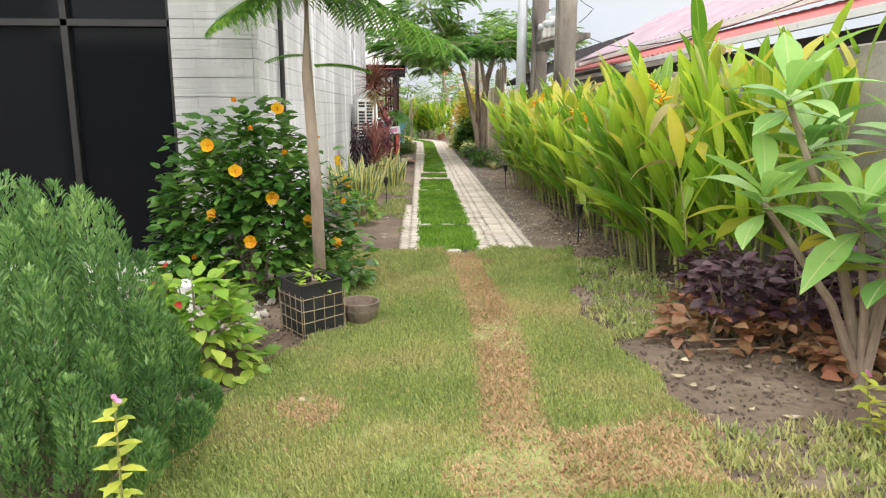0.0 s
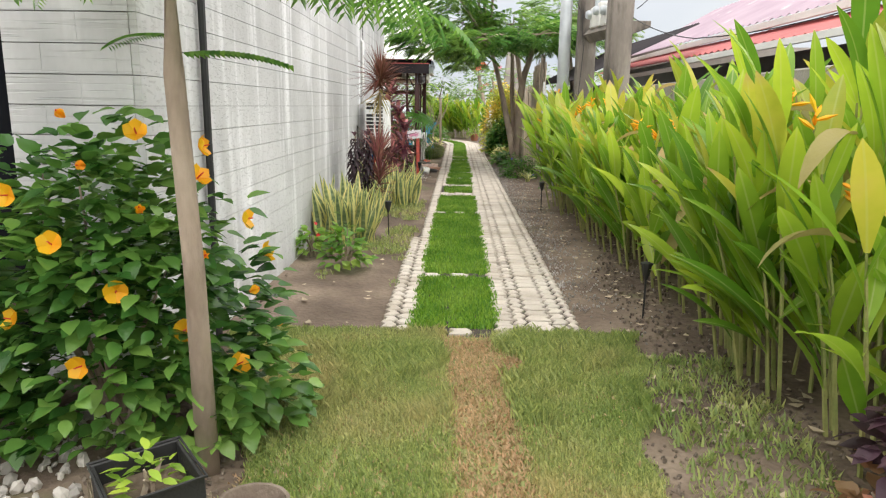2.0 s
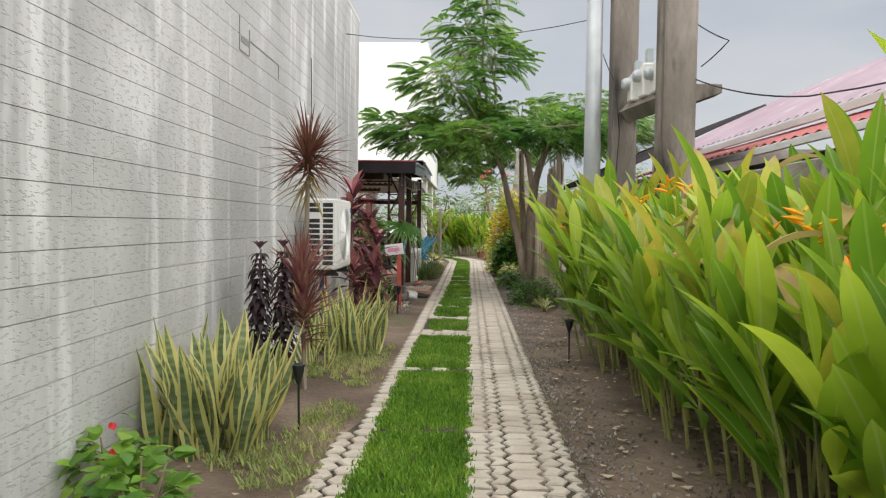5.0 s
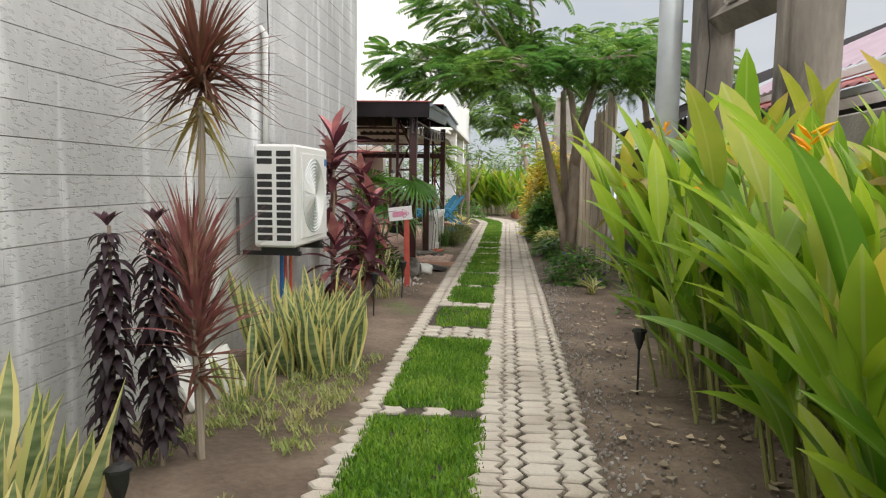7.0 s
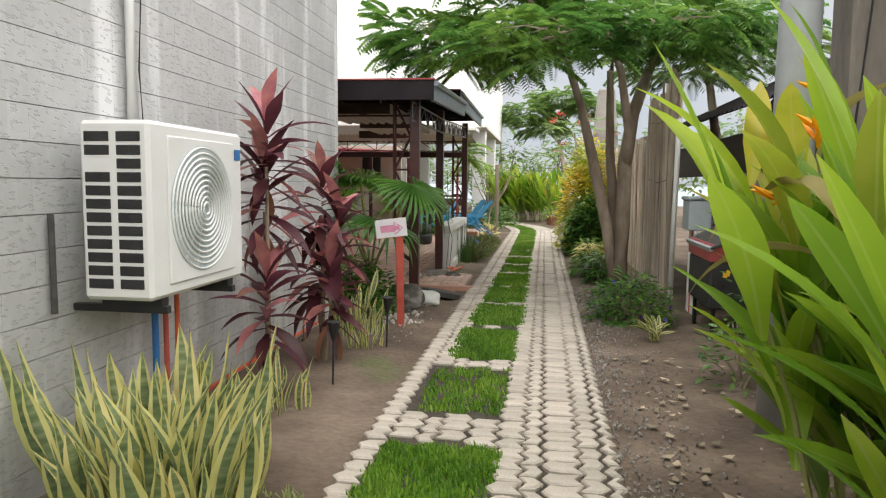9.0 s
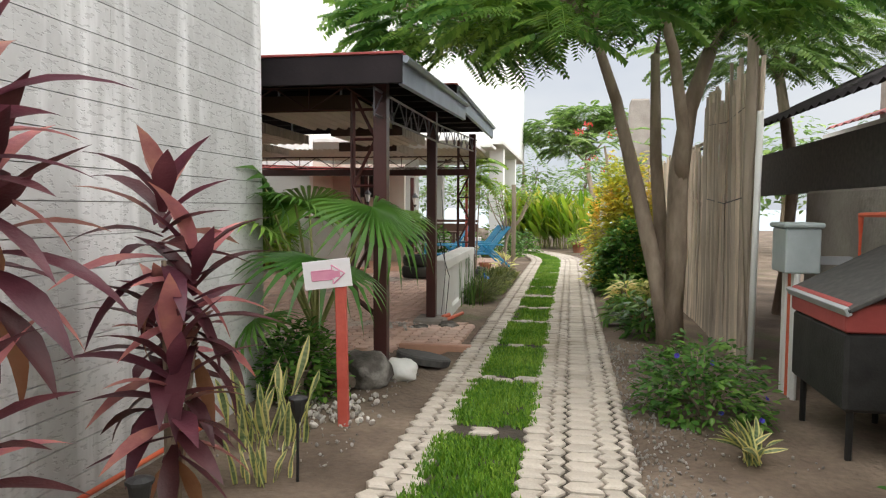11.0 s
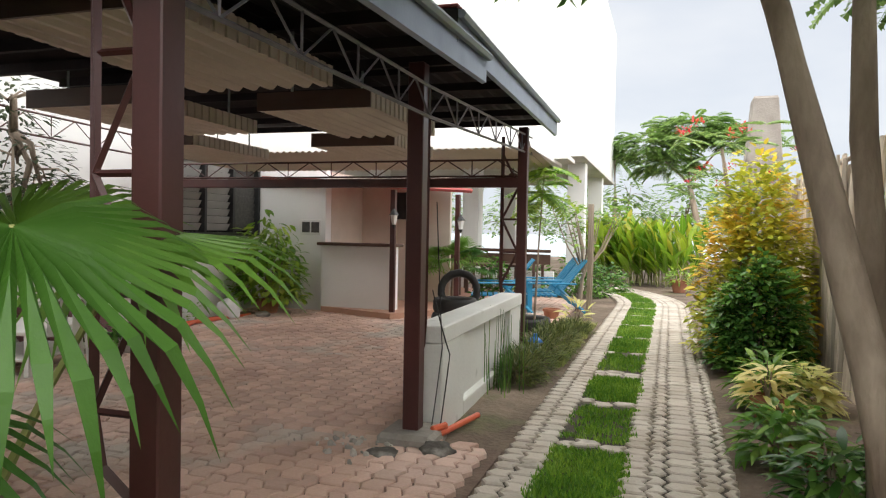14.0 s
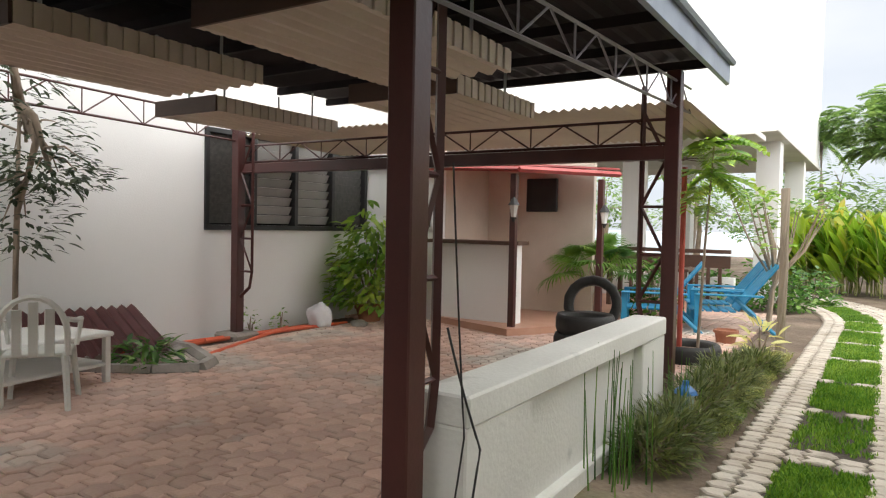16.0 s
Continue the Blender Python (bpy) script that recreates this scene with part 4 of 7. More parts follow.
def heliconia(name, x, y, n, spread_r, tall, label, group, lean=0.0, dry=2, scale=1.0, flowers=0):
    ob = empty(name, pose(x, y, 0), label, "heliconia", group)
    leaves = []
    for i in range(n):
        bm = bmesh.new()
        a, r = U(0, 2 * PI), spread_r * math.sqrt(U(0, 1))
        bx, by = r * math.cos(a), r * math.sin(a)
        h = tall * U(0.62, 1.0)
        dx, dy = 0.22 * math.cos(a) * r / spread_r + lean, 0.16 * math.sin(a)
        top = Vector((bx + dx * h, by + dy * h, h))
        tube(bm, [(bx, by, -0.02), (bx + dx * h * 0.4, by + dy * h * 0.4, h * 0.5), top], [0.013, 0.011, 0.006], 5)
        part("stem", bm, "stem", ob)
        for k in range(rng.choice((7, 8, 8))):
            u = 1 - 0.108 * k
            p = Vector((bx + dx * h * u, by + dy * h * u, h * u))
            old = k < 2 and U(0, 1) < 0.35
            leaves.append((rng.choice(HEL[4:] if old else HEL[:4]), aim(p, rng.gauss(PI / 2, 1.25), radians(U(88, 66) - 3.5 * k), U(-0.7, 0.7), U(0.7, 1.1) * scale)))
    for me, m in leaves:
        leafpart("leaf", me, ob, m)
    for i in range(dry):
        leafpart("leaf", HEL_DRY, ob, aim((U(-0.35, 0.3) + lean, U(-0.3, 0.3), U(0.5, 1.15) * tall), U(0, 6.28), radians(U(-20, 40)), U(-0.5, 0.5)))
    for i in range(flowers):
        p = Vector((U(-0.42, -0.05) + lean * 0.6, U(-0.3, 0.3), tall * U(0.8, 1.12)))
        bm = bmesh.new()
        for k in range(5):
            d = Vector((U(-1, 1), U(-1, 1), U(0.1, 0.8))).normalized() * 0.095
            q = p + Vector((0, 0, 0.02 * k))
            tube(bm, [q, q + d * 0.5, q + d], [0.006, 0.012, 0.001], 4)
        part("flower", bm, "orange_flower", ob, "orange heliconia bract")
    return ob


for j in range(14):
    y = 6.75 + j * 0.66
    heliconia("heliconia_clump", 2.42 - 0.07 * min(1, max(0, (y - 9) / 3.5)) + U(-0.06, 0.06), y + U(-0.1, 0.1), 13, 0.36, U(1.22, 1.5) + (0.16 if j < 4 else 0), "tall green heliconia clump with upright paddle leaves", "heliconia hedge",
              -0.05, 4, flowers=2)
    heliconia("heliconia_clump", 3.02 + U(-0.06, 0.06), y + U(-0.1, 0.1), 9, 0.36, U(1.5, 1.75) + (0.15 if j < 4 else 0), "tall green heliconia clump with upright paddle leaves", "heliconia hedge", 0, 1)
for x, y, h in ((2.12, 14.75, 1.55), (2.3, 15.4, 1.6)):
    heliconia("heliconia_clump", x, y, 8, 0.26, h, "tall heliconia clump leaning over the path edge", "heliconia hedge", -0.1, 2, 1.05, flowers=2)
for x, y in ((-0.6, 38.2), (0.15, 38.6), (0.8, 38.3), (-1.2, 38.8), (0.5, 39.2), (-0.2, 39.4), (1.2, 39.0), (-0.9, 39.6)):
    heliconia("heliconia_clump", x, y + 0.5, 15, 0.45, 1.45, "dense heliconia clump at the bend of the path", "heliconia at the bend", 0, 1, 1.35)


def bush(name, x, y, rx, ry, h, n, leaf, material, label, category, z0=0.08, core=True, flowers=(), shell=0.55, group="", up=0.3, lift=0.0):
    """A rounded shrub: twigs, and leaves towards its outside; flowers = (material, count, size)."""
    ob = empty(name, pose(x, y, lift), label, category, group)
    for i in range(9 if core else 4):
        bm = bmesh.new()
        d = ball_dirs(1, 0.3)[0].normalized()
        tube(bm, [(U(-0.04, 0.04), U(-0.04, 0.04), -0.03), (d.x * rx * 0.4, d.y * ry * 0.4, h * 0.35), (d.x * rx * 0.8, d.y * ry * 0.8, z0 + d.z * (h - z0) * 0.85)], [0.014, 0.01, 0.004], 5)
        part("branch", bm, "bark", ob)
    ms = []
    lumps = []
    for i in range(22):
        zz = 0.98 - 1.05 * i / 21
        rr = math.sqrt(max(0, 1 - zz * zz))
        lumps.append((Vector((rr * math.cos(2.4 * i), rr * math.sin(2.4 * i), zz)) * U(0.62, 0.78), U(0.3, 0.45)))
    while len(ms) < n:
        c, r = rng.choice(lumps)
        d = c + ball_dirs(1, -0.8)[0].normalized() * r * U(shell, 1.0)
        if d.z < -0.15:
            continue
        p = Vector((d.x * rx, d.y * ry, z0 + max(0, d.z) * (h - z0)))
        ms.append(aim(p, math.atan2(-d.x, d.y) + U(-0.9, 0.9), U(-0.5, 0.6) + up * d.z, U(-0.5, 0.5), U(0.7, 1.25)))
    swarm("foliage", leaf, ms, material, ob)
    for fm, count, size in flowers:
        for i in range(count):
            d = rng.choice(lumps)
            v = (d[0] + ball_dirs(1, -0.2)[0].normalized() * d[1] * 1.02)
            q = Vector((v.x * rx, v.y * ry, z0 + max(0.1, v.z) * (h - z0)))
            pet = []
            az, ti = math.atan2(-v.x, v.y) + U(-0.5, 0.5), U(0.2, 0.9)
            base = aim(q, az, ti)
            for k in range(5):
                pet.append(base @ Matrix.Rotation(2 * PI * k / 5, 4, "Y") @ Matrix.Rotation(radians(62), 4, "X") @ Matrix.Scale(size, 4))
            swarm("flower", PETAL, pet, fm, ob)
    return ob


PETAL = blade(1.0, 0.95, 0.5, 0.1, 4, 1.0, 0.2, 0.6)
OVATE = blade(0.105, 0.08, 0.5, 0.2, 4, 0.9, 0.35, 0.35)
SMALL = blade(0.065, 0.036, 0.4, 0.2, 3, 0.9, 0.3, 0.4)
MEDIUM = blade(0.11, 0.06, 0.5, 0.2, 3, 0.9, 0.35, 0.4)
LANCE = blade(0.17, 0.05, 0.7, 0.2, 4, 1.0, 0.3, 0.35)
NEEDLE = blade(0.09, 0.014, 0.3, 0.2, 2, 1.0, 0.6, 0.3)

# start of the walk, left side
cyp = empty("conifer_shrub", pose(-1.45, 4.0, 0), "soft feathery green dwarf conifer shrub", "shrub")
ms = []
for i in range(64):
    a, r = 2.4 * i, 0.60 * math.sqrt((i + 0.5) / 64)
    top = Vector((r * math.cos(a), r * math.sin(a), 1.34 - 0.85 * r * r / 0.36 - 0.22 * max(0, math.cos(a)) * r / 0.6 + U(-0.13, 0.13)))
    root = Vector((r * 0.6 * math.cos(a), r * 0.6 * math.sin(a), 0.02))
    if i % 6 == 0:
        part("branch", tubed([root, root.lerp(top, 0.7)], [0.012, 0.004], 5), "bark", cyp)
    out = Vector((math.cos(a), math.sin(a), 0)) * r * 0.45
    fat = U(0.052, 0.068)
    for k in range(860):
        u = 0.08 + 0.92 * U(0.0, 1.0) ** 0.75
        w = fat * min(1, math.sqrt(max(0.0, (1.0 - u) / 0.16))) * U(0.55, 1) ** 0.5
        t = U(0, 2 * PI)
        p = root.lerp(top, u) + out * math.sin(PI * u) * 0.5 + Vector((w * math.cos(t), w * math.sin(t), 0))
        ms.append(aim(p, t - PI / 2 + U(-0.5, 0.5), radians(U(48, 80)), U(-1, 1), U(0.6, 1.1)))
swarm("foliage", blade(0.036, 0.011, 0.3, 0.2, 2, 1.0, 0.6, 0.3), ms, "juniper", cyp)

hib = bush("hibiscus_shrub", -1.29, 6.9, 0.9, 0.48, 1.55, 3600, OVATE, "broad", "glossy green hibiscus shrub with orange-yellow flowers", "hibiscus", 0.12)
for i in range(19):
    a, zz = radians(-115 + 135 * (i * 0.618 % 1)), 0.15 + 0.83 * ((i + 0.5) / 19)
    c = math.sqrt(max(0, 1 - zz ** 3)) * 0.98
    q = Vector((0.82 * c * math.cos(a), 0.46 * c * math.sin(a), 0.12 + zz * 1.46))
    base = aim(q, a - PI / 2 + U(-0.5, 0.5), U(0.0, 0.7))
    s, wide = (0.068, 64) if i % 3 else (0.05, 22)
    swarm("flower", PETAL, [base @ Matrix.Rotation(2 * PI * k / 5, 4, "Y") @ Matrix.Rotation(radians(wide), 4, "X") @ Matrix.Scale(s, 4) for k in range(5)], "orange_flower", hib, "yellow-orange hibiscus flower")
    part("pistil", tubed([q, q + base.to_3x3() @ Vector((0, 0.05, 0))], [0.004, 0.003], 5), "red_flower", hib)
bush("flowering_plant", -1.22, 5.2, 0.38, 0.35, 0.62, 420, OVATE, "lime", "light green leafy plant with red buds", "plant", 0.05, flowers=(("red_flower", 6, 0.03),))


def periwinkle(x, y, stems, label="yellow-green periwinkle with pink flowers"):
    """Upright stems with paired small leaves and a five-petalled flower on top."""
    ob = empty("periwinkle", pose(x, y, 0), label, "flower", "periwinkles beside the lawn")
    for dx, dy, h in stems:
        part("stem", tubed([(dx * 0.4, dy * 0.4, -0.02), (dx, dy, h)], [0.005, 0.003], 5), "stem", ob)
        n = int(h / 0.035)
        swarm("leaves", SMALL, [aim((dx * (0.4 + 0.6 * k / n), dy * (0.4 + 0.6 * k / n), h * k / n), k * 1.57 + q * PI + U(-0.3, 0.3), U(0.0, 0.4), 0, U(0.9, 1.25)) for k in range(2, n + 1) for q in (0, 1)], "periwinkle", ob)
        base = aim((dx, dy, h + 0.02), U(-2.6, -0.6), U(0.5, 1.1))
        swarm("flower", PETAL, [base @ Matrix.Rotation(2 * PI * k / 5, 4, "Y") @ Matrix.Rotation(radians(76), 4, "X") @ Matrix.Scale(0.024, 4) for k in range(5)], "pink_flower", ob)


periwinkle(-0.8, 3.2, ((0.02, 0.0, 0.66), (-0.14, -0.12, 0.36)))
periwinkle(2.12, 4.15, ((0.0, 0.0, 0.42), (0.1, 0.05, 0.36), (-0.08, 0.06, 0.3), (0.04, -0.1, 0.27), (0.16, -0.04, 0.3)))
bush("shrub", -0.72, 10.35, 0.24, 0.24, 0.48, 150, OVATE, "lime", "small bright green shrub in the soil bed", "shrub", 0.08)
bush("shrub", -1.15, 10.9, 0.2, 0.2, 0.35, 80, OVATE, "lime", "small bright green shrub in the soil bed", "shrub", 0.06, flowers=(("red_flower", 3, 0.03),))

lamp = empty("garden_light", pose(-1.62, 6.2, 0), "white ribbed bollard garden light", "garden light")
part("body", lathe([(0.075, -0.02), (0.075, 0.02), (0.055, 0.03), (0.055, 0.06), (0.06, 0.065), (0.055, 0.1), (0.06, 0.105), (0.055, 0.14), (0.06, 0.145), (0.055, 0.18), (0.06, 0.185), (0.055, 0.215)]), "plastic_white", lamp)
part("cap", lathe([(0.066, 0.215), (0.066, 0.235), (0.045, 0.265), (0.01, 0.275)]), "plastic_white", lamp)

# nursery bag in a wire basket, and the young tree behind it
sap = empty("nursery_crate", pose(-0.67, 5.9, 0, 2, -2, 38), "square black mesh crate in a rusty cream wire basket", "crate")
bm = bmesh.new()
for x0, x1, y0, y1 in ((-0.15, 0.15, -0.15, -0.138), (-0.15, 0.15, 0.138, 0.15), (-0.15, -0.138, -0.138, 0.138), (0.138, 0.15, -0.138, 0.138)):
    box(bm, x0, x1, y0, y1, -0.01, 0.36, 0.003)
part("crate_wall", bm, "rubber", sap)
part("soil_fill", boxed(-0.137, 0.137, -0.137, 0.137, 0.0, 0.29, 0.02), "soil", sap)
for z in (0.03, 0.11, 0.19, 0.27):
    q = 0.158
    part("hoop", tubed([(-q, -q, z), (q, -q, z + U(-0.01, 0.01)), (q, q, z), (-q, q, z + U(-0.01, 0.01)), (-q, -q, z)], 0.0035, 4), "litter", sap, "rusty cream wire")
for sx, sy in ((1, 0), (-1, 0), (0, 1), (0, -1)):
    for k in range(5):
        c = -0.15 + 0.075 * k
        x, y = (sx * 0.16, c) if sx else (c, sy * 0.16)
        part("wire", tubed([(x, y, -0.01), (x * 1.02, y * 1.02, 0.28 + U(-0.01, 0.02))], 0.0028, 4), "litter", sap, "rusty cream wire")
part("rim", tubed([(-0.155, -0.155, 0.362), (0.155, -0.155, 0.362), (0.155, 0.155, 0.362), (-0.155, 0.155, 0.362), (-0.155, -0.155, 0.362)], 0.006, 5), "rubber", sap)
bowl = link("clay_bowl", lathe([(0.08, 0), (0.13, 0.1), (0.14, 0.16), (0.125, 0.16), (0.1, 0.1), (0.01, 0.09)], 14), "clod")
bowl.location = (-0.36, 6.02, 0)
tagged(bowl, "small brown clay bowl with weeds", "bowl")
yt = empty("young_feather_tree", pose(-0.73, 6.5, 0), "slender young tree with feathery hanging leaves", "tree")
part("trunk", tubed([(0.03, 0, -0.05), (0.02, 0, 0.9), (-0.02, 0.02, 1.7), (0.0, 0.0, 2.5), (0.03, 0, 3.2)], [0.05, 0.044, 0.04, 0.03, 0.015], 12), "bark", yt, smooth=True)
FEATHER = pinnate(0.5, 22, 0.085, 0.017, 0.5)


def bipinnate(length=0.8, pairs=9, pinna=0.24, droop=0.5):
    """A twice-feathered leaf: pairs of small feather leaves along a drooping stalk."""
    one = pinnate(pinna, 12, 0.045, 0.015, 0.55)
    vs, fs = [], []
    for i in range(pairs + 1):
        u = (i + 1.2) / (pairs + 1.2)
        z = -length * u * u * droop * 0.5
        size = 0.6 + 0.5 * math.sin(PI * min(1, 0.2 + 0.75 * u))
        for turn in ((-62, 62) if i < pairs else (0,)):
            m = aim((0, length * u * 0.94, z), radians(turn), radians(-22), 0, size)
            b = len(vs)
            vs += [tuple(m @ Vector(v)) for v in one[0]]
            fs += [tuple(b + q for q in f) for f in one[1]]
    b = len(vs)
    for i in range(7):
        u = i / 6
        vs += [(-0.004, length * u, -length * u * u * droop * 0.5), (0.004, length * u, -length * u * u * droop * 0.5)]
        if i:
            fs.append((b + 2 * i - 2, b + 2 * i - 1, b + 2 * i + 1, b + 2 * i))
    return np.array(vs), fs


ms = [aim((0.02, 0, 1.78), radians(-80), 0.15, 0, 0.8), aim((-0.03, 0, 1.85), radians(70), 0.1, 0, 0.6)]
swarm("low_frond", FEATHER, ms, "feather_young", yt)
FEATHER = bipinnate()
ms = []
for i in range(24):
    ms.append(aim((U(-0.03, 0.03), U(-0.03, 0.03), 2.3 + 0.04 * i), 2.4 * i - 1.4, U(-0.12, 0.15) + 0.012 * i, U(-0.2, 0.2), U(1.0, 1.55)))
swarm("crown", FEATHER, ms, "feather_young", yt)
bush("weed", -0.66, 5.88, 0.1, 0.1, 0.16, 40, SMALL, "lime", "small weed growing in the nursery crate", "plant", 0.02, False, lift=0.28)

# start of the walk, right side
plu = empty("plumeria", pose(2.5, 4.88, 0), "low plumeria with broad light green leaves", "plumeria")
PLU = [leafmesh("leaf", "plumeria", l, 0.15, b, 0.2, 6, 0.9, 0.15, 0.55) for l, b in ((0.42, 0.5), (0.5, 0.8), (0.36, 0.35))]
PLU_OLD = leafmesh("leaf", "helicon_old", 0.42, 0.13, 0.7, 0.2, 6, 0.9, 0.15, 0.55)
for dx, dy, z in ((-0.66, 0.0, 1.0), (-0.5, 0.15, 1.52), (-0.2, -0.1, 0.92), (-0.07, -0.22, 0.72), (0.15, 0.1, 1.3), (-0.3, 0.25, 1.25)):
    p = Vector((dx, dy, z))
    part("branch", tubed([(U(-0.03, 0.03), 0, -0.03), (dx * 0.35, dy * 0.4, z * 0.45), p], [0.03, 0.024, 0.016], 7), "bark", plu)
    for k in range(14):
        me = PLU_OLD if k in (0, 3) else rng.choice(PLU)
        leafpart("leaf", me, plu, aim(p + Vector((0, 0, 0.012 * k - 0.08)), 2.4 * k + U(-0.2, 0.2), radians(-8 + 5 * k + U(-7, 7)), U(-0.3, 0.3), U(0.85, 1.15)))
for x, y, r, h in ((2.0, 5.7, 0.34, 0.55), (2.45, 5.6, 0.36, 0.6), (2.15, 6.25, 0.32, 0.5), (2.75, 5.9, 0.4, 0.7), (2.6, 5.2, 0.3, 0.5)):
    bush("purple_shrub", x + 0.12, y, r * 0.9, r * 0.9, h, 190, OVATE, "purple", "dark purple leafy shrub", "shrub", 0.22, group="purple shrubs")
    bush("copper_plant", x - 0.08, y - 0.12, r * 0.9, r * 0.9, h * 0.45, 110, OVATE, "copperleaf", "withered copper and cream leaves low on the soil", "plant", 0.03, False, group="copper plants")
tw = spread(4, lambda x, y: True, 1.6, 2.4, 4.6, 6.6)
for i, (x, y) in enumerate(tw):
    a = U(-0.4, 0.4)
    stick = link("twig", tubed([(x, y, 0.02), (x + 0.45 * math.cos(a), y + 0.45 * math.sin(a), 0.03)], 0.006, 5), "litter")
    tagged(stick, "dry broken twig lying on the soil", "twig", "twigs on the soil")


def spike_light(x, y, h=0.42):
    ob = empty("solar_light", pose(x, y, 0, U(-3, 3), U(-3, 3), 0), "small black solar spike light in the soil", "garden light", "solar lights along the path")
    part("spike", tubed([(0, 0, -0.05), (0, 0, h - 0.1)], 0.008, 6), "dark", ob)
    part("shade", lathe([(0.012, h - 0.12), (0.035, h - 0.05), (0.042, h)], 8), "dark", ob)
    part("cap", lathe([(0.05, h), (0.05, h + 0.012), (0.02, h + 0.022)], 8), "dark", ob)


for x, y in ((1.84, 8.9), (1.72, 14.55), (-0.46, 12.05), (-0.42, 18.0), (-0.55, 16.9)):
    spike_light(x, y)

# ---- along the block wall ----
SNAKE = []
for l, w in ((0.56, 0.078), (0.7, 0.086), (0.42, 0.07), (0.63, 0.068), (0.5, 0.084)):
    vs, fs, mi = [], [], []
    for i in range(8):
        u = i / 7
        q = w / 2 * (0.65 + 0.35 * min(1, u / 0.3)) * (1 if u < 0.6 else max(0.02, 1 - ((u - 0.6) / 0.4) ** 2.2))
        tw = 0.75 * math.sin(u * 4.2 + l * 19)
        for c in (-1, -0.5, 0, 0.5, 1):
            x, z = c * q, 0.35 * abs(c) * q
            vs.append((x * math.cos(tw) - z * math.sin(tw), l * u, x * math.sin(tw) + z * math.cos(tw) + 0.07 * l * math.sin(u * 3.4 + l * 31) - 0.12 * l * u * u))
        if i:
            j = 5 * (i - 1)
            for c in range(4):
                fs.append((j + c, j + c + 1, j + c + 6, j + c + 5))
                mi.append(1 if c in (0, 3) else 0)
    me = bpy.data.meshes.new("leaf")
    me.from_pydata(vs, [], fs)
    me.materials.append(M["snake"])
    me.materials.append(M["snake_edge"])
    me.polygons.foreach_set("material_index", mi)
    me.polygons.foreach_set("use_smooth", [True] * len(fs))
    SNAKE.append(me)


def snake_plant(x, y, r, n, s=1.0):
    ob = empty("snake_plant", pose(x, y, 0), "snake plant clump with yellow-edged upright leaves", "snake plant", "snake plants along the wall")
    for i in range(n):
        a, q = U(0, 2 * PI), r * math.sqrt(U(0, 1))
        leafpart("leaf", rng.choice(SNAKE), ob, aim((q * math.cos(a), q * math.sin(a), -0.02), a - PI / 2 + U(-0.7, 0.7), radians(92 - U(0, 10) - 9 * q / r), U(-1.4, 1.4), s * U(0.6, 1.15)))


snake_plant(-0.93, 11.75, 0.36, 150, 1.12)
snake_plant(-0.66, 14.95, 0.38, 155, 1.05)
snake_plant(-0.8, 14.05, 0.14, 14, 0.7)
snake_plant(-0.85, 18.55, 0.22, 26, 0.8)
snake_plant(-0.72, 16.35, 0.16, 14, 0.6)
snake_plant(-0.6, 18.0, 0.15, 14, 0.5)

for x, y, h in ((-1.0, 12.91, 1.18), (-0.85, 13.06, 1.19)):
    ob = empty("purple_spike_plant", pose(x, y, 0), "dark purple-black plant with tiers of drooping leaves", "plant", "purple spike plants")
    part("stem", tubed([(0, 0, -0.03), (0.01, 0, h)], [0.014, 0.008], 6), "bark", ob)
    ms = []
    for k in range(26):
        z = 0.12 + (h - 0.12) * k / 26
        for q in range(8):
            ms.append(aim((0, 0, z), 2 * PI * q / 8 + k * 0.5 + U(-0.2, 0.2), U(0.1, 0.4), 0, U(0.75, 1.1) * (1.0 if k < 23 else 0.7)))
    swarm("foliage", blade(0.17, 0.05, 1.7, 0.2, 5, 0.9, 0.4, 0.4), ms, "blackleaf", ob)
    swarm("tip", blade(0.1, 0.04, 0.5, 0.2, 4), [aim((0, 0, h), 2 * PI * q / 9, radians(55), 0, 1) for q in range(9)], "purple", ob)


def spiky_head(ob, p, n, length, low, high, material="spiky", name="leaf_head"):
    ms = [aim(p + Vector((0, 0, U(-0.08, 0.08))), U(0, 2 * PI), radians(U(low, high)), U(-0.5, 0.5), U(0.75, 1.1)) for _ in range(n)]
    swarm(name, blade(length, 0.022, 0.35, 0.3, 5, 1.0, 0.8, 0.2), ms, material, ob)


dr = empty("dracaena", pose(-0.72, 13.2, 0), "red-bronze dracaena with two spiky leaf heads on thin stems", "dracaena")
part("stem", tubed([(0, 0, -0.03), (0.02, 0.02, 0.8), (0.03, 0.03, 1.75)], [0.022, 0.018, 0.016], 7), "greywood", dr)
part("stem", tubed([(0.03, -0.05, -0.03), (0.0, -0.05, 0.85)], [0.02, 0.014], 7), "greywood", dr)
spiky_head(dr, Vector((0.03, 0.03, 1.9)), 190, 0.48, -25, 85)
spiky_head(dr, Vector((0.0, -0.05, 0.86)), 120, 0.52, 40, 88, "spiky_pink")
spiky_head(dr, Vector((0.02, -0.05, 0.62)), 90, 0.46, 25, 80, "spiky_pink")
spiky_head(dr, Vector((0.02, -0.05, 0.45)), 30, 0.34, -10, 40)
spiky_head(dr, Vector((0.03, 0.03, 1.72)), 26, 0.36, -60, -10, "helicon_dry", "dry_leaves")

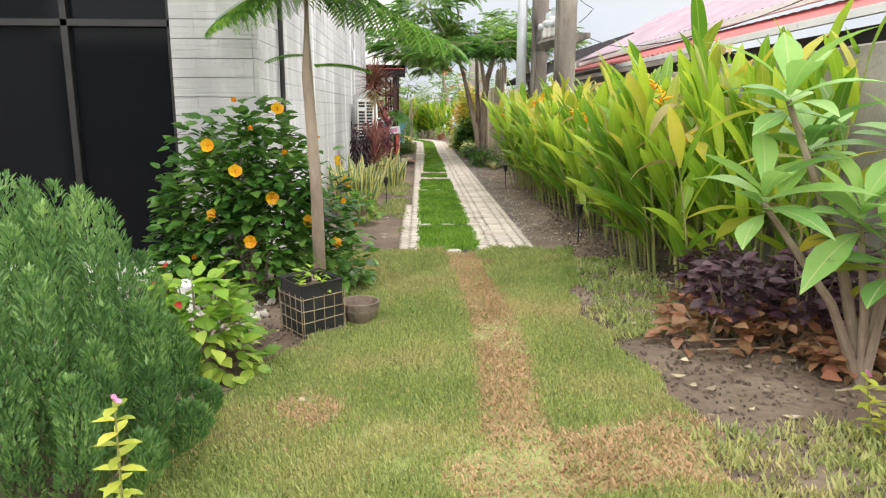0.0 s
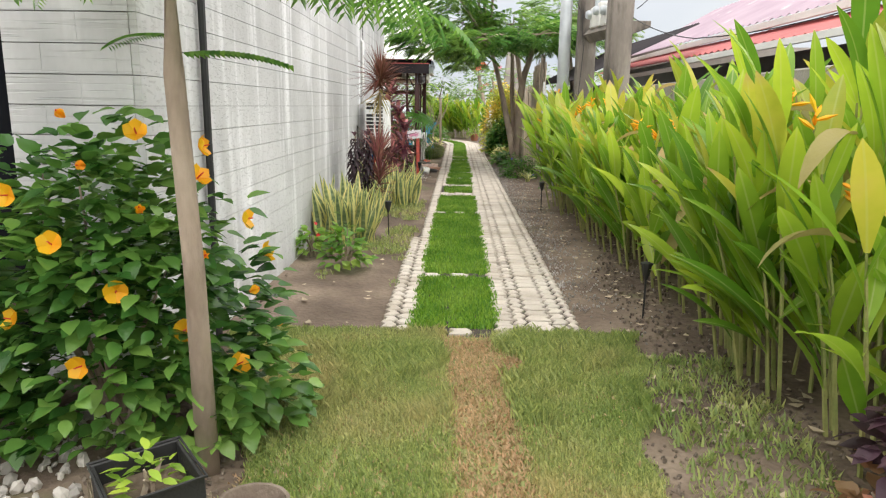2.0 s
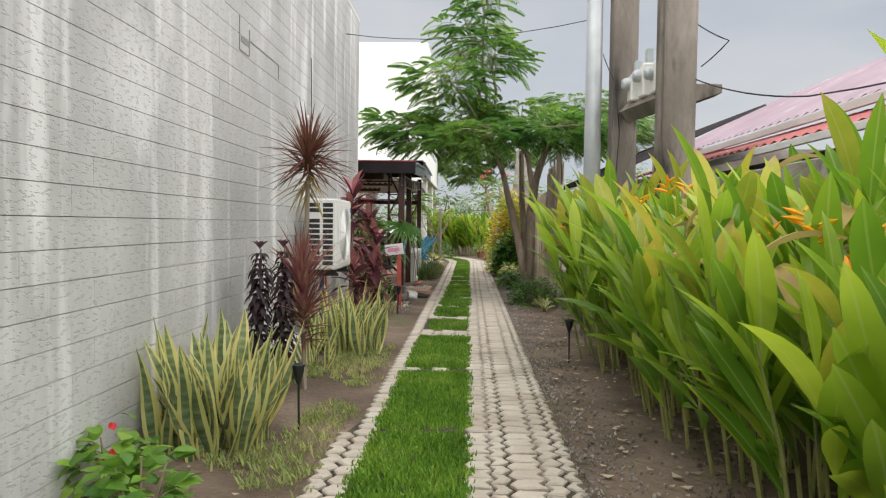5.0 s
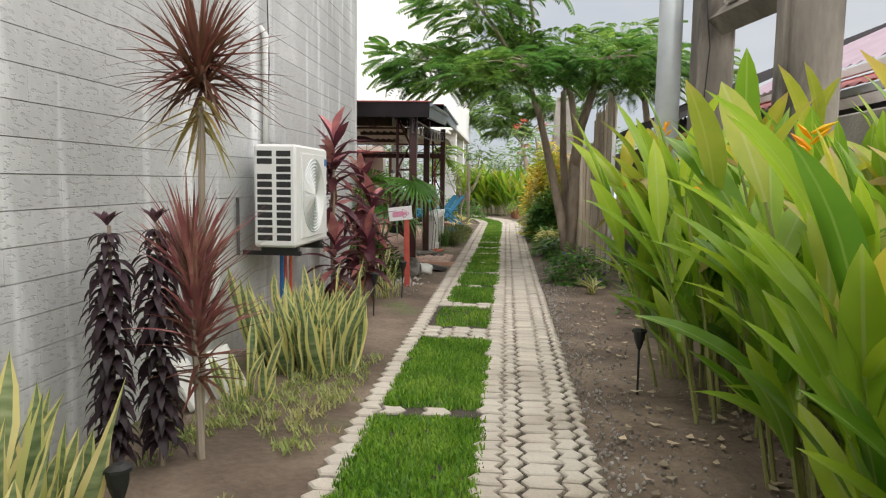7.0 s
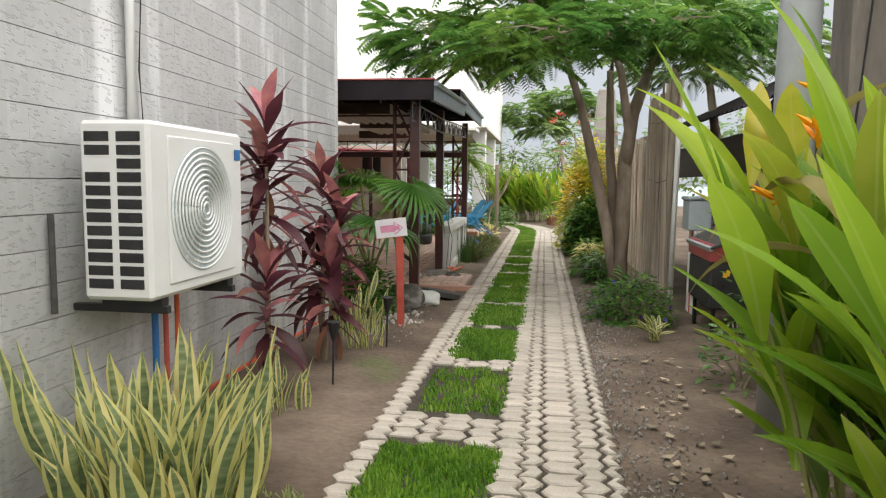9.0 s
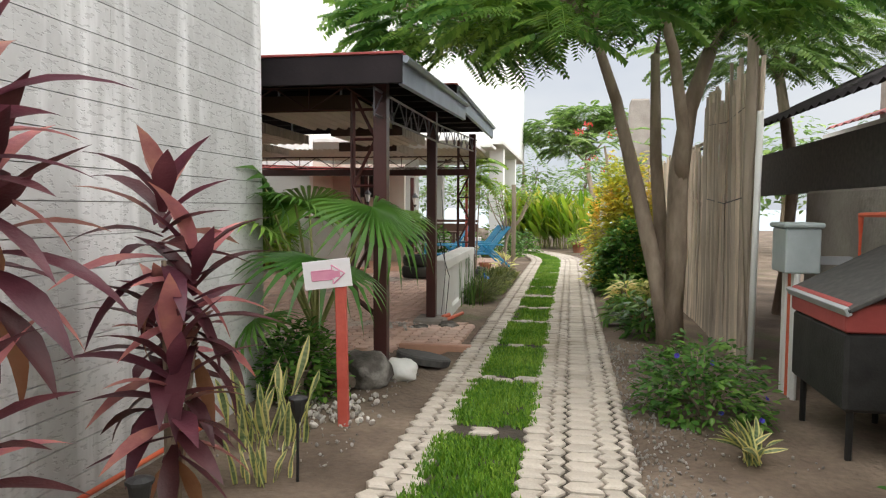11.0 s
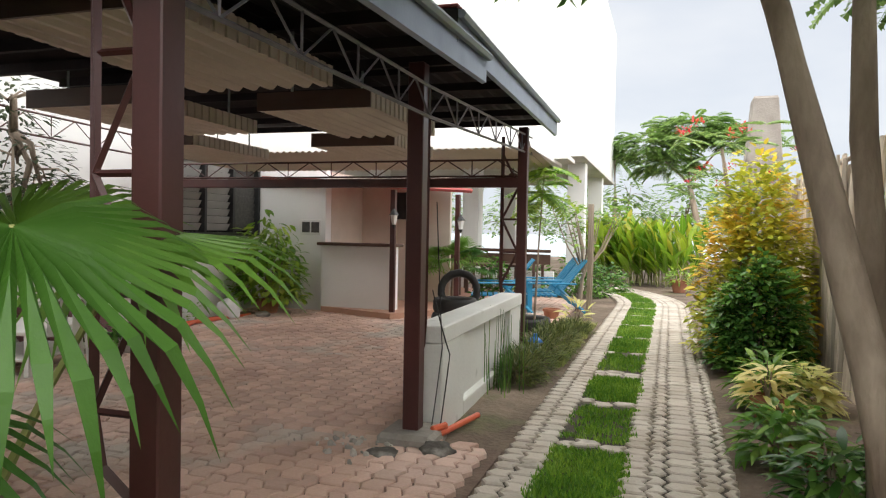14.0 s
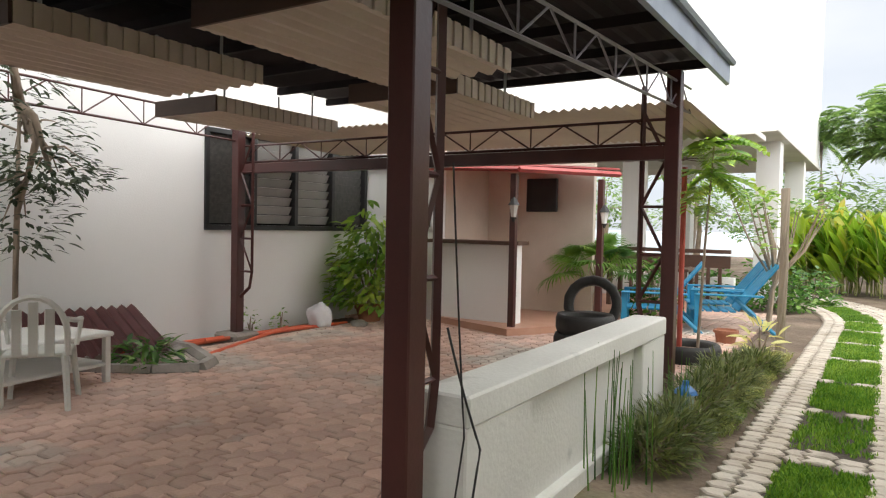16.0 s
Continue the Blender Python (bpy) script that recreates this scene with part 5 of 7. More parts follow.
CORD = [leafmesh("leaf", "cordyline", l, w, b, 0.3, 6, 0.9, 0.3, 0.45) for l, w, b in ((0.42, 0.105, 0.6), (0.48, 0.11, 1.0), (0.4, 0.1, 0.25))]
CORD_PINK = leafmesh("leaf", "cordyline_pink", 0.44, 0.105, 0.8, 0.3, 6, 0.9, 0.3, 0.45)
CORD_DRY = leafmesh("leaf", "copperleaf", 0.4, 0.08, 1.2, 0.3, 6, 0.9, 0.3, 0.45)


def cordyline(x, y, heads):
    ob = empty("cordyline", pose(x, y, 0), "dark red cordyline with strap leaves on bare stems", "cordyline", "cordylines along the wall")
    for dx, dy, z in heads:
        bm = bmesh.new()
        tube(bm, [(dx * 0.2, dy * 0.2, -0.03), (dx * 0.6, dy * 0.6, z * 0.5), (dx, dy, z)], [0.018, 0.015, 0.012], 6)
        part("stem", bm, "bark", ob)
        for k in range(26):
            leafpart("leaf", CORD_DRY if k < 2 else CORD_PINK if k % 4 == 1 or k > 23 else rng.choice(CORD), ob, aim((dx, dy, z + 0.018 * k - 0.15), 2.4 * k + U(-0.3, 0.3), radians(-40 + 4.6 * k + U(-8, 8)), U(-0.3, 0.3), U(0.8, 1.1)))


cordyline(-0.9, 16.62, ((0.0, 0.0, 1.5), (-0.06, 0.1, 1.2), (0.04, -0.12, 0.5)))
cordyline(-0.82, 17.5, ((0.0, 0.0, 1.15), (0.1, 0.08, 0.85), (-0.06, 0.1, 0.6), (0.1, -0.1, 0.45)))

# air conditioner on its bracket
ac = empty("air_conditioner", pose(-1.17, 15.17, 0.86), "white outdoor air conditioner unit with a round fan grille", "air conditioner")
AW, AL, AH = 0.34, 0.93, 0.81
part("casing", boxed(0, AW, 0, AL, 0, AH, 0.018), "plastic_white", ac)
for c, (x0, x1) in enumerate(((0.03, 0.15), (0.185, 0.30))):
    for k in range(12):
        z = 0.055 + k * 0.06
        if k == 9 and c == 0:
            continue
        part("louvre_slot", boxed(x0, x1, -0.004, 0.006, z, z + 0.044, 0.002), "rubber", ac)
bm = bmesh.new()
box(bm, AW - 0.004, AW + 0.012, 0.14, 0.80, 0.06, 0.75, 0.005)
front = part("front_panel", bm, "plastic_white", ac)
bm = bmesh.new()
fc = (AW + 0.014, 0.46, 0.405)
for r in [0.03 + 0.0275 * i for i in range(11)]:
    tube(bm, [(fc[0] + 0.012 * (1 - (r / 0.32) ** 2), fc[1] + r * math.cos(2 * PI * k / 40), fc[2] + r * math.sin(2 * PI * k / 40)) for k in range(41)], 0.006, 4, False)
for k in range(16):
    a = 2 * PI * k / 16
    tube(bm, [(fc[0], fc[1] + 0.03 * math.cos(a), fc[2] + 0.03 * math.sin(a)), (fc[0], fc[1] + 0.31 * math.cos(a + 0.5), fc[2] + 0.31 * math.sin(a + 0.5))], 0.003, 4)
part("fan_grille", bm, "plastic_white", front)
bm = bmesh.new()
bmesh.ops.create_cone(bm, cap_ends=True, segments=40, radius1=0.315, radius2=0.315, depth=0.004, matrix=Matrix.Translation((AW + 0.013, 0.46, 0.405)) @ Matrix.Rotation(PI / 2, 4, "Y"))
part("fan_opening", bm, "boxgrey", front)
part("badge", boxed(AW + 0.002, AW + 0.006, 0.83, 0.90, 0.66, 0.72, 0.002), "blue_pvc", ac, "small blue badge")
part("base_rail", boxed(0.02, AW - 0.02, 0.1, 0.16, -0.04, 0.0), "dark", ac)
part("base_rail", boxed(0.02, AW - 0.02, 0.77, 0.83, -0.04, 0.0), "dark", ac)
part("bracket", boxed(-0.16, AW, 0.11, 0.15, -0.075, -0.04, 0.003), "dark", ac)
part("bracket", boxed(-0.16, AW, 0.78, 0.82, -0.075, -0.04, 0.003), "dark", ac)
conduit = empty("wall_conduit", Matrix(), "white plastic conduit rising from the air conditioner", "pipe")
part("pipe", tubed([(-1.27, 15.75, 1.6), (-1.27, 15.75, 2.62), (-1.32, 15.75, 2.68)], 0.03, 10), "plastic_white", conduit, smooth=True)
part("cable", tubed([(-1.28, 15.86, 1.66), (-1.285, 15.84, 2.0), (-1.28, 15.87, 2.4), (-1.285, 15.83, 3.4)], 0.005, 5), "dark", conduit)
wp = empty("water_pipes", Matrix(), "blue and orange plastic pipes running down the wall", "pipe")
part("pipe", tubed([(-1.1, 15.62, 0.84), (-1.1, 15.62, -0.02)], 0.018, 8), "blue_pvc", wp, "blue plastic pipe")
part("pipe", tubed([(-1.1, 15.72, 0.84), (-1.1, 15.72, -0.02)], 0.014, 8), "red_paint", wp)
part("pipe", tubed([(-1.08, 15.8, 0.84), (-1.08, 15.8, 0.25), (-1.1, 15.85, 0.12), (-1.2, 16.6, 0.09), (-1.22, 18.6, 0.07)], 0.014, 8), "orange_pvc", wp, "orange plastic pipe")
dp = link("downpipe", tubed([(-1.27, 8.28, 0.0), (-1.27, 8.28, 3.6)], 0.025, 8), "dark")
tagged(dp, "thin dark downpipe on the block wall", "pipe")
ws = link("wall_pipe", tubed([(-1.28, 15.12, 0.8), (-1.28, 15.12, 1.25)], 0.014, 8), "grille")
tagged(ws, "short grey pipe on the block wall", "pipe")
for a in (pose(-0.95, 14.2, -0.02, -30, 0, 82), pose(-1.05, 13.95, -0.02, -35, 8, 95)):
    slab = link("broken_slab", boxed(-0.17, 0.17, -0.02, 0.02, 0, 0.33, 0.006, m=a), "offwhite")
    tagged(slab, "broken pale concrete slab leaning on the wall", "slab", "broken slabs")

# ---- sign, palm and stones by the carport ----
sign = empty("direction_sign", pose(-0.49, 18.92, 0.02, 0, -1, 4), "paper arrow sign on a red wooden stake", "sign")
part("stake", boxed(-0.035, 0.035, -0.02, 0.02, -0.1, 0.93, 0.005), "red_paint", sign)
board = part("board", boxed(-0.155, 0.155, -0.03, -0.022, 0.86, 1.04, 0.002, m=pose(0.02, 0, 0, 0, -6, 0)), "paper", sign, "white paper with a pink arrow")
bm = bmesh.new()
AR = [(-0.10, 0.915), (0.035, 0.915), (0.035, 0.885), (0.115, 0.945), (0.035, 1.005), (0.035, 0.975), (-0.10, 0.975)]
tilt = pose(0.02, -0.033, 0, 0, -6, 0)
for a, b in zip(AR, AR[1:] + AR[:1]):
    tube(bm, [tilt @ Vector((a[0], 0, a[1])), tilt @ Vector((b[0], 0, b[1]))], 0.004, 4)
box(bm, -0.097, 0.05, -0.0015, 0.0015, 0.919, 0.971, m=tilt)
box(bm, 0.05, 0.085, -0.0015, 0.0015, 0.925, 0.965, m=tilt)
part("arrow", bm, "ink", board, "pink painted arrow")


def fan_leaf(r=0.42, n=30, split=0.34):
    """A fan palm's pleated blade opened round +y, its split tips hanging."""
    vs, fs = [(0, 0, 0)], []
    for i in range(n):
        a = radians(-128 + 256 * i / (n - 1))
        da = radians(256 / (n - 1) / 2)
        L = r * (1 - 0.2 * abs(i / (n - 1) - 0.5)) * U(0.9, 1.06)
        hang = U(0.7, 1.4)

        def at(q, ang, lift=0.0):
            return (q * math.sin(ang), q * math.cos(ang), lift - 0.2 * q * q / r - hang * 0.55 * max(0, q - 0.62 * r) ** 2 / r * 2)
        b = len(vs)
        m = L * split
        vs += [at(m, a - da, -0.012), at(m, a, 0.012), at(m, a + da, -0.012), at(L * 0.78, a - da * 0.6), at(L * 0.78, a + da * 0.6), at(L * 0.95, a - da * 0.25), at(L * 0.95, a + da * 0.25), at(L * 1.1, a + U(-0.03, 0.03))]
        fs += [(0, b + 1, b), (0, b + 2, b + 1), (b, b + 1, b + 3), (b + 1, b + 2, b + 4), (b + 1, b + 4, b + 3), (b + 3, b + 4, b + 6, b + 5), (b + 5, b + 6, b + 7)]
    return np.array(vs), fs


FAN = []
for r in (0.42, 0.5, 0.36):
    vs, fs = fan_leaf(r)
    me = bpy.data.meshes.new("fan_leaf")
    me.from_pydata(vs.tolist(), [], fs)
    me.materials.append(M["palm"])
    FAN.append(me)


def fan_palm(x, y, n, label, s=1.0, z0=0.3, long=0.6, az=None, name="fan_palm"):
    ob = empty(name, pose(x, y, 0), label, "palm", "fan palms")
    part("trunk", tubed([(0, 0, -0.03), (0, 0, z0)], [0.05 * s, 0.04 * s], 8), "bark", ob)
    for i in range(n):
        a, t = (2.4 * i if az is None else az[i][0]), (radians(20 + 62 * (i / n) + U(-6, 6)) if az is None else az[i][1])
        L = long * s * U(0.85, 1.15) if az is None else az[i][2]
        d = Vector((-math.sin(a) * math.cos(t), math.cos(a) * math.cos(t), math.sin(t)))
        tip = Vector((0, 0, z0)) + d * L - Vector((0, 0, 0.05))
        part("petiole", tubed([(0, 0, z0 - 0.03), Vector((0, 0, z0)) + d * L * 0.5, tip], [0.014 * s, 0.01 * s, 0.007 * s], 5), "stem", ob)
        leafpart("fan_leaf", rng.choice(FAN), ob, aim(tip, a, t - radians(30) if az is None else az[i][3], U(-0.3, 0.3), s * U(0.9, 1.1) * (1 if az is None else az[i][4])))
    return ob


fan_palm(-1.05, 19.9, 9, "green fan palm with split drooping leaf tips", 1.3, 0.4, 0.6,
         [(a, radians(t), l, radians(b), k) for a, t, l, b, k in ((-2.02, 60, 1.2, -30, 0.84), (-2.74, 52, 0.85, -5, 0.9), (1.95, 72, 1.25, 55, 1.0), (1.2, 60, 1.0, 30, 0.9), (2.72, 20, 0.66, -20, 0.62),
                                                                  (-1.1, 64, 1.1, 10, 0.9), (0.5, 68, 1.1, 40, 0.9), (2.4, 62, 1.0, 30, 0.85), (3.0, 74, 1.1, 25, 0.8))])
bush("shrub", -1.05, 19.5, 0.4, 0.36, 0.58, 1300, SMALL, "broad", "dense small-leaved shrub under the palm", "shrub", 0.04)
bush("shrub", -1.2, 19.95, 0.3, 0.3, 0.5, 600, SMALL, "broad", "dense small-leaved shrub under the palm", "shrub", 0.03)


def boulder(x, y, r, squash, label, material="stone", name="rock", seed=0.0):
    bm = bmesh.new()
    bmesh.ops.create_icosphere(bm, subdivisions=3, radius=r)
    for v in bm.verts:
        k = 1 + 0.35 * noise.noise(v.co * (1.6 / r) + Vector((seed, seed, 0))) + 0.1 * noise.noise(v.co * (5 / r))
        v.co = Vector((v.co.x * k, v.co.y * k * 0.85, max(-0.02, v.co.z * k * squash + r * squash * 0.7)))
    ob = link(name, bm, material, smooth=True)
    ob.location = (x, y, 0)
    return tagged(ob, label, "rock", "stones beside the carport")


boulder(-0.62, 19.85, 0.2, 0.85, "rounded dark rock with pale stains", "rockdark", seed=2)
boulder(-0.42, 20.12, 0.15, 0.62, "pale grey broken concrete lump", "offwhite", "concrete_lump", 5)
lid = link("drain_lid", lathe([(0.24, -0.02), (0.25, 0.035), (0.235, 0.05), (0.02, 0.055)], 22), "grille")
lid.matrix_world = pose(-0.36, 20.72, 0.02, -7, 9, 0)
tagged(lid, "dark round concrete drain lid tilted in the soil", "lid")
boulder(-0.8, 19.75, 0.13, 0.6, "small dark rock on the soil", "clod", "rock", 11)
boulder(-0.45, 22.5, 0.11, 0.4, "grey broken concrete lump", "rockdark", "concrete_lump", 4)
boulder(-0.75, 22.35, 0.1, 0.3, "grey broken concrete lump", "rockdark", "concrete_lump", 14)
structure(link("manhole_frame", boxed(-0.74, -0.02, 21.33, 21.43, -0.1, 0.035, 0.01), "tilefloor"), "reddish concrete edge above a hollow in the soil", "edging")
structure(link("garden_edge", boxed(1.3, 2.7, 31.5, 31.59, -0.08, 0.03, 0.01), "offwhite"), "thin pale concrete strip across the soil", "edging")
structure(link("patio_edge", boxed(-2.3, -0.74, 20.9, 21.0, -0.05, 0.015, 0.01), "concrete"), "concrete edge of the patio", "edging")

pile = [(-0.62 + rng.gauss(0, 0.16), 19.2 + rng.gauss(0, 0.2)) for _ in range(150)]
stones("rubble", [(x, y, 0.01) for x, y in pile], [U(0.008, 0.03) for _ in pile], "pebble", label="pale broken rubble round the sign's foot")
chips = [(-1.0 + rng.gauss(0, 0.13), 22.35 + rng.gauss(0, 0.12)) for _ in range(40)]
stones("plaster_chips", [(x, y, 0.028) for x, y in chips], [U(0.01, 0.035) for _ in chips], "pebble", label="white plaster chips spilled on the patio")

# ---- the feather-leaved tree over the path ----
FROND = pinnate(0.34, 11, 0.085, 0.03, 0.7)


def tree(name, x, y, trunks, limbs, clouds, fronds, label, material="feather", frond=FROND, scale=(0.8, 1.4), bark="bark"):
    """trunks: lists of (x, y, z, radius); limbs grow from trunk tips to the clouds (x, y, z, rx, ry, rz) of fronds."""
    ob = empty(name, pose(x, y, 0), label, "tree")
    for tr in trunks:
        part("trunk", tubed([p[:3] for p in tr], [p[3] for p in tr], 10), bark, ob, smooth=True)
    tips = [Vector(tr[-1][:3]) for tr in trunks]
    ms = []
    for c in clouds:
        cv = Vector(c[:3])
        src = min(tips, key=lambda q: (q - cv).length)
        bm = bmesh.new()
        mid = src.lerp(cv, 0.5) + Vector((U(-0.15, 0.15), U(-0.15, 0.15), 0.12))
        tube(bm, [src - Vector((0, 0, 0.1)), mid, cv], [0.045, 0.032, 0.015], 6)
        for k in range(limbs):
            d = ball_dirs(1, -0.2)[0]
            e = cv + Vector((d.x * c[3], d.y * c[4], d.z * c[5])) * 0.85
            s = mid.lerp(cv, U(0.3, 1))
            tube(bm, [s, s.lerp(e, 0.55) + Vector((0, 0, 0.06)), e], [0.014, 0.009, 0.004], 5)
        part("limb", bm, bark, ob, smooth=True)
        n = int(fronds * c[3] * c[4])
        for k in range(n):
            d = ball_dirs(1, -0.9)[0].normalized() * (U(0.25, 1.0) ** 0.5)
            p = cv + Vector((d.x * c[3], d.y * c[4], d.z * c[5]))
            ms.append(aim(p, math.atan2(-d.x, d.y) + U(-0.8, 0.8), U(-0.35, 0.35) + 0.2 * d.z, U(-0.35, 0.35), U(*scale)))
    swarm("crown", frond, ms, material, ob)
    return ob


tree("feather_tree", 1.92, 21.85,
     [[(0.0, -0.1, -0.05, 0.12), (0.02, -0.1, 0.9, 0.1), (0.03, -0.05, 1.7, 0.095), (0.12, 0.0, 2.35, 0.085), (0.35, -0.1, 3.1, 0.06)],
      [(-0.02, -0.08, 0.05, 0.1), (-0.16, 0.05, 0.8, 0.085), (-0.36, 0.2, 1.7, 0.075), (-0.55, 0.3, 2.5, 0.06), (-0.8, 0.2, 3.2, 0.045)],
      [(-0.02, 0.25, -0.05, 0.09), (-0.04, 0.4, 0.9, 0.075), (-0.12, 0.5, 1.9, 0.065), (-0.15, 0.5, 3.0, 0.05)],
      [(0.04, -0.05, 1.6, 0.07), (0.05, -0.2, 2.1, 0.06), (-0.1, -0.5, 2.8, 0.05), (-0.3, -0.8, 3.3, 0.035)]],
     6, [(-2.1, -0.5, 3.15, 1.0, 1.0, 0.3), (-1.1, -1.4, 3.05, 0.95, 0.85, 0.3), (0.3, -1.1, 3.25, 1.0, 0.9, 0.32), (-1.5, 0.6, 3.7, 1.1, 1.0, 0.38), (-2.7, 0.0, 3.45, 0.8, 0.8, 0.28),
         (-0.2, 0.4, 3.7, 1.1, 1.0, 0.4), (-1.7, -0.6, 4.3, 0.95, 0.95, 0.4), (-0.9, -0.2, 4.9, 0.85, 0.85, 0.42), (-1.3, 0.1, 5.5, 0.75, 0.75, 0.4),
         (1.2, -0.5, 3.4, 0.8, 0.8, 0.28), (-1.0, 0.0, 6.1, 0.6, 0.6, 0.4)], 175,
     "slender multi-stemmed tree with a feathery spreading crown")

# behind the fence and far off
tree("feather_tree", 3.7, 24.5, [[(0, 0, -0.05, 0.12), (0.1, 0, 1.8, 0.09), (-0.1, 0.1, 3.2, 0.06)]], 5,
     [(-0.6, -0.6, 3.5, 1.1, 1.0, 0.5), (0.6, 0.2, 3.8, 1.1, 1.0, 0.5), (-0.4, 0.5, 4.4, 0.9, 0.9, 0.45)], 190, "feathery tree behind the bamboo fence", "hazy_green")
tree("flame_tree", 2.0, 44.0, [[(0, 0, -0.05, 0.15), (-0.2, 0, 2.0, 0.12), (-0.5, 0, 3.4, 0.08)]], 6,
     [(-2.0, 0, 4.6, 1.5, 1.2, 0.45), (-0.4, 0.3, 5.3, 1.4, 1.2, 0.45), (1.0, 0, 4.9, 1.3, 1.1, 0.4), (-1.2, 0.2, 4.0, 1.0, 1.0, 0.35)], 150,
     "wide umbrella-shaped tree beyond the garden", "hazy_green", FROND, (1.2, 2.0))
for x, y, s in ((-0.8, 46, 1.0), (1.6, 50, 1.2), (3.8, 47, 1.1), (5.5, 42, 1.1), (7.5, 38, 1.2), (-3.2, 52, 1.1), (-7, 55, 1.2), (9.5, 33, 1.1), (-12, 56, 1.3), (13, 44, 1.5)):
    tree("garden_tree", x, y, [[(0, 0, -0.05, 0.14 * s), (0.1, 0, 1.2 * s, 0.1 * s), (0, 0, 2.0 * s, 0.07 * s)]], 4,
         [(0, 0, 2.2 * s, 1.5 * s, 1.4 * s, 0.9 * s), (0.9 * s, 0.3, 1.7 * s, 1.1 * s, 1.0 * s, 0.7 * s), (-0.9 * s, 0, 1.6 * s, 1.1 * s, 1.0 * s, 0.7 * s), (0.2, -0.3, 3.0 * s, 0.9 * s, 0.9 * s, 0.6 * s)], 130,
         "leafy green tree beyond the garden", "hazy_green", blade(0.22, 0.12, 0.6, 0.2, 3, 0.9, 0.4, 0.4), (0.9, 1.6))
for x, y, h in ((-5.5, 47, 4.2), (-8.6, 50, 5.0), (-2.0, 55, 5.5)):
    tree("coconut_palm", x, y, [[(0, 0, -0.05, 0.16), (0.2, 0, h * 0.5, 0.13), (0.1, 0, h, 0.1)]], 0, [(0.1, 0, h, 0.2, 0.2, 0.1)], 400,
         "coconut palm beyond the porch", "hazy_green", pinnate(1.5, 22, 0.4, 0.05, 1.1), (0.9, 1.3), "greywood")

# golden-tipped shrub and border plants beyond the fence
bush("golden_shrub", 1.82, 26.85, 0.64, 0.7, 2.42, 6500, MEDIUM, "golden", "tall dense shrub with golden and orange young leaves", "shrub", 0.15, shell=0.5)
bush("green_shrub", 1.78, 26.1, 0.5, 0.5, 1.25, 2600, MEDIUM, "broad", "dense dark green lower shrub beside the golden one", "shrub", 0.12, shell=0.5)
rf = empty("red_flower_tree", pose(1.85, 28.5, 0), "tree with bright red flower clusters above the shrub", "tree")
part("trunk", tubed([(0, 0, -0.05), (-0.1, 0, 1.4), (-0.3, 0, 2.6)], [0.06, 0.045, 0.02], 7), "bark", rf)
ms, fl = [], []
for i in range(26):
    p = Vector((U(-1.0, 0.7), U(-0.6, 0.6), U(2.0, 3.0)))
    ms += [aim(p, U(0, 6.28), U(-0.3, 0.6), 0, U(0.6, 1.0)) for _ in range(3)]
    if i % 2:
        fl += [aim(p + Vector((U(-0.09, 0.09), U(-0.09, 0.09), 0.1 + U(-0.04, 0.06))), U(0, 6.28), U(0, 1.2), 0, U(0.7, 1.2)) for _ in range(16)]
swarm("crown", FROND, ms, "hazy_green", rf)
for i in range(0, len(fl), max(1, len(fl) // 12)):
    swarm("flower", SMALL, fl[i:i + max(1, len(fl) // 12)], "red_flower", rf)
for x, y, h, m in ((1.95, 24.7, 0.42, "snake_edge"), (1.7, 24.6, 0.45, "lime"), (1.75, 26.3, 0.6, "broad"), (1.62, 23.2, 0.4, "lime"), (1.75, 22.4, 0.42, "broad")):
    bush("border_plant", x, y, 0.26, 0.26, h, 260, LANCE, m, "leafy border plant beside the path", "plant", 0.05, group="border plants by the fence")


def pot(x, y, r, h, label="round terracotta flower pot", name="flower_pot"):
    ob = link(name, lathe([(r * 0.68, 0), (r * 0.95, h * 0.8), (r * 1.05, h * 0.82), (r * 1.05, h), (r * 0.9, h), (r * 0.86, h * 0.86), (0.01, h * 0.84)], 18), "terracotta", smooth=False)
    ob.location = (x, y, -0.02)
    return tagged(ob, label, "flower pot", "terracotta pots")


pot(1.66, 24.25, 0.13, 0.2)
pot(1.7, 23.0, 0.11, 0.18)
pot(1.18, 36.75, 0.22, 0.32)
pot(-0.9, 29.6, 0.14, 0.2)
bush("pot_plant", 1.18, 36.75, 0.3, 0.3, 0.4, 120, LANCE, "lime", "leafy plant in a terracotta pot", "plant", 0.0, False, lift=0.24)
bush("pot_plant", 1.66, 24.25, 0.16, 0.16, 0.3, 90, LANCE, "snake_edge", "variegated plant in a terracotta pot", "plant", 0.0, False, lift=0.13)
bush("leafy_bush", 1.82, 19.55, 0.46, 0.42, 0.52, 1300, SMALL, "broad", "low green bush with a few blue flowers", "shrub", 0.03, flowers=(("blue_flower", 6, 0.025),))
bush("leafy_bush", 1.75, 20.3, 0.3, 0.3, 0.38, 320, SMALL, "broad", "low green bush at the tree's foot", "shrub", 0.03)
bush("yellow_flower_bush", 2.75, 17.6, 0.5, 0.6, 1.9, 520, SMALL, "broad", "straggling bush with yellow flowers", "shrub", 0.4, flowers=(("yellow_flower", 9, 0.05),))
bush("leafy_bush", 2.3, 17.3, 0.35, 0.4, 0.6, 260, SMALL, "broad", "straggling low weeds by the shack", "shrub", 0.03)
ag = empty("aloe", pose(1.92, 18.72, 0), "small spiky aloe with pale green leaves", "aloe")
for k in range(22):
    leafpart("leaf", SNAKE[2], ag, aim((U(-0.04, 0.04), U(-0.04, 0.04), -0.01), U(0, 6.28), radians(U(35, 80)), 0, U(0.45, 0.75)))

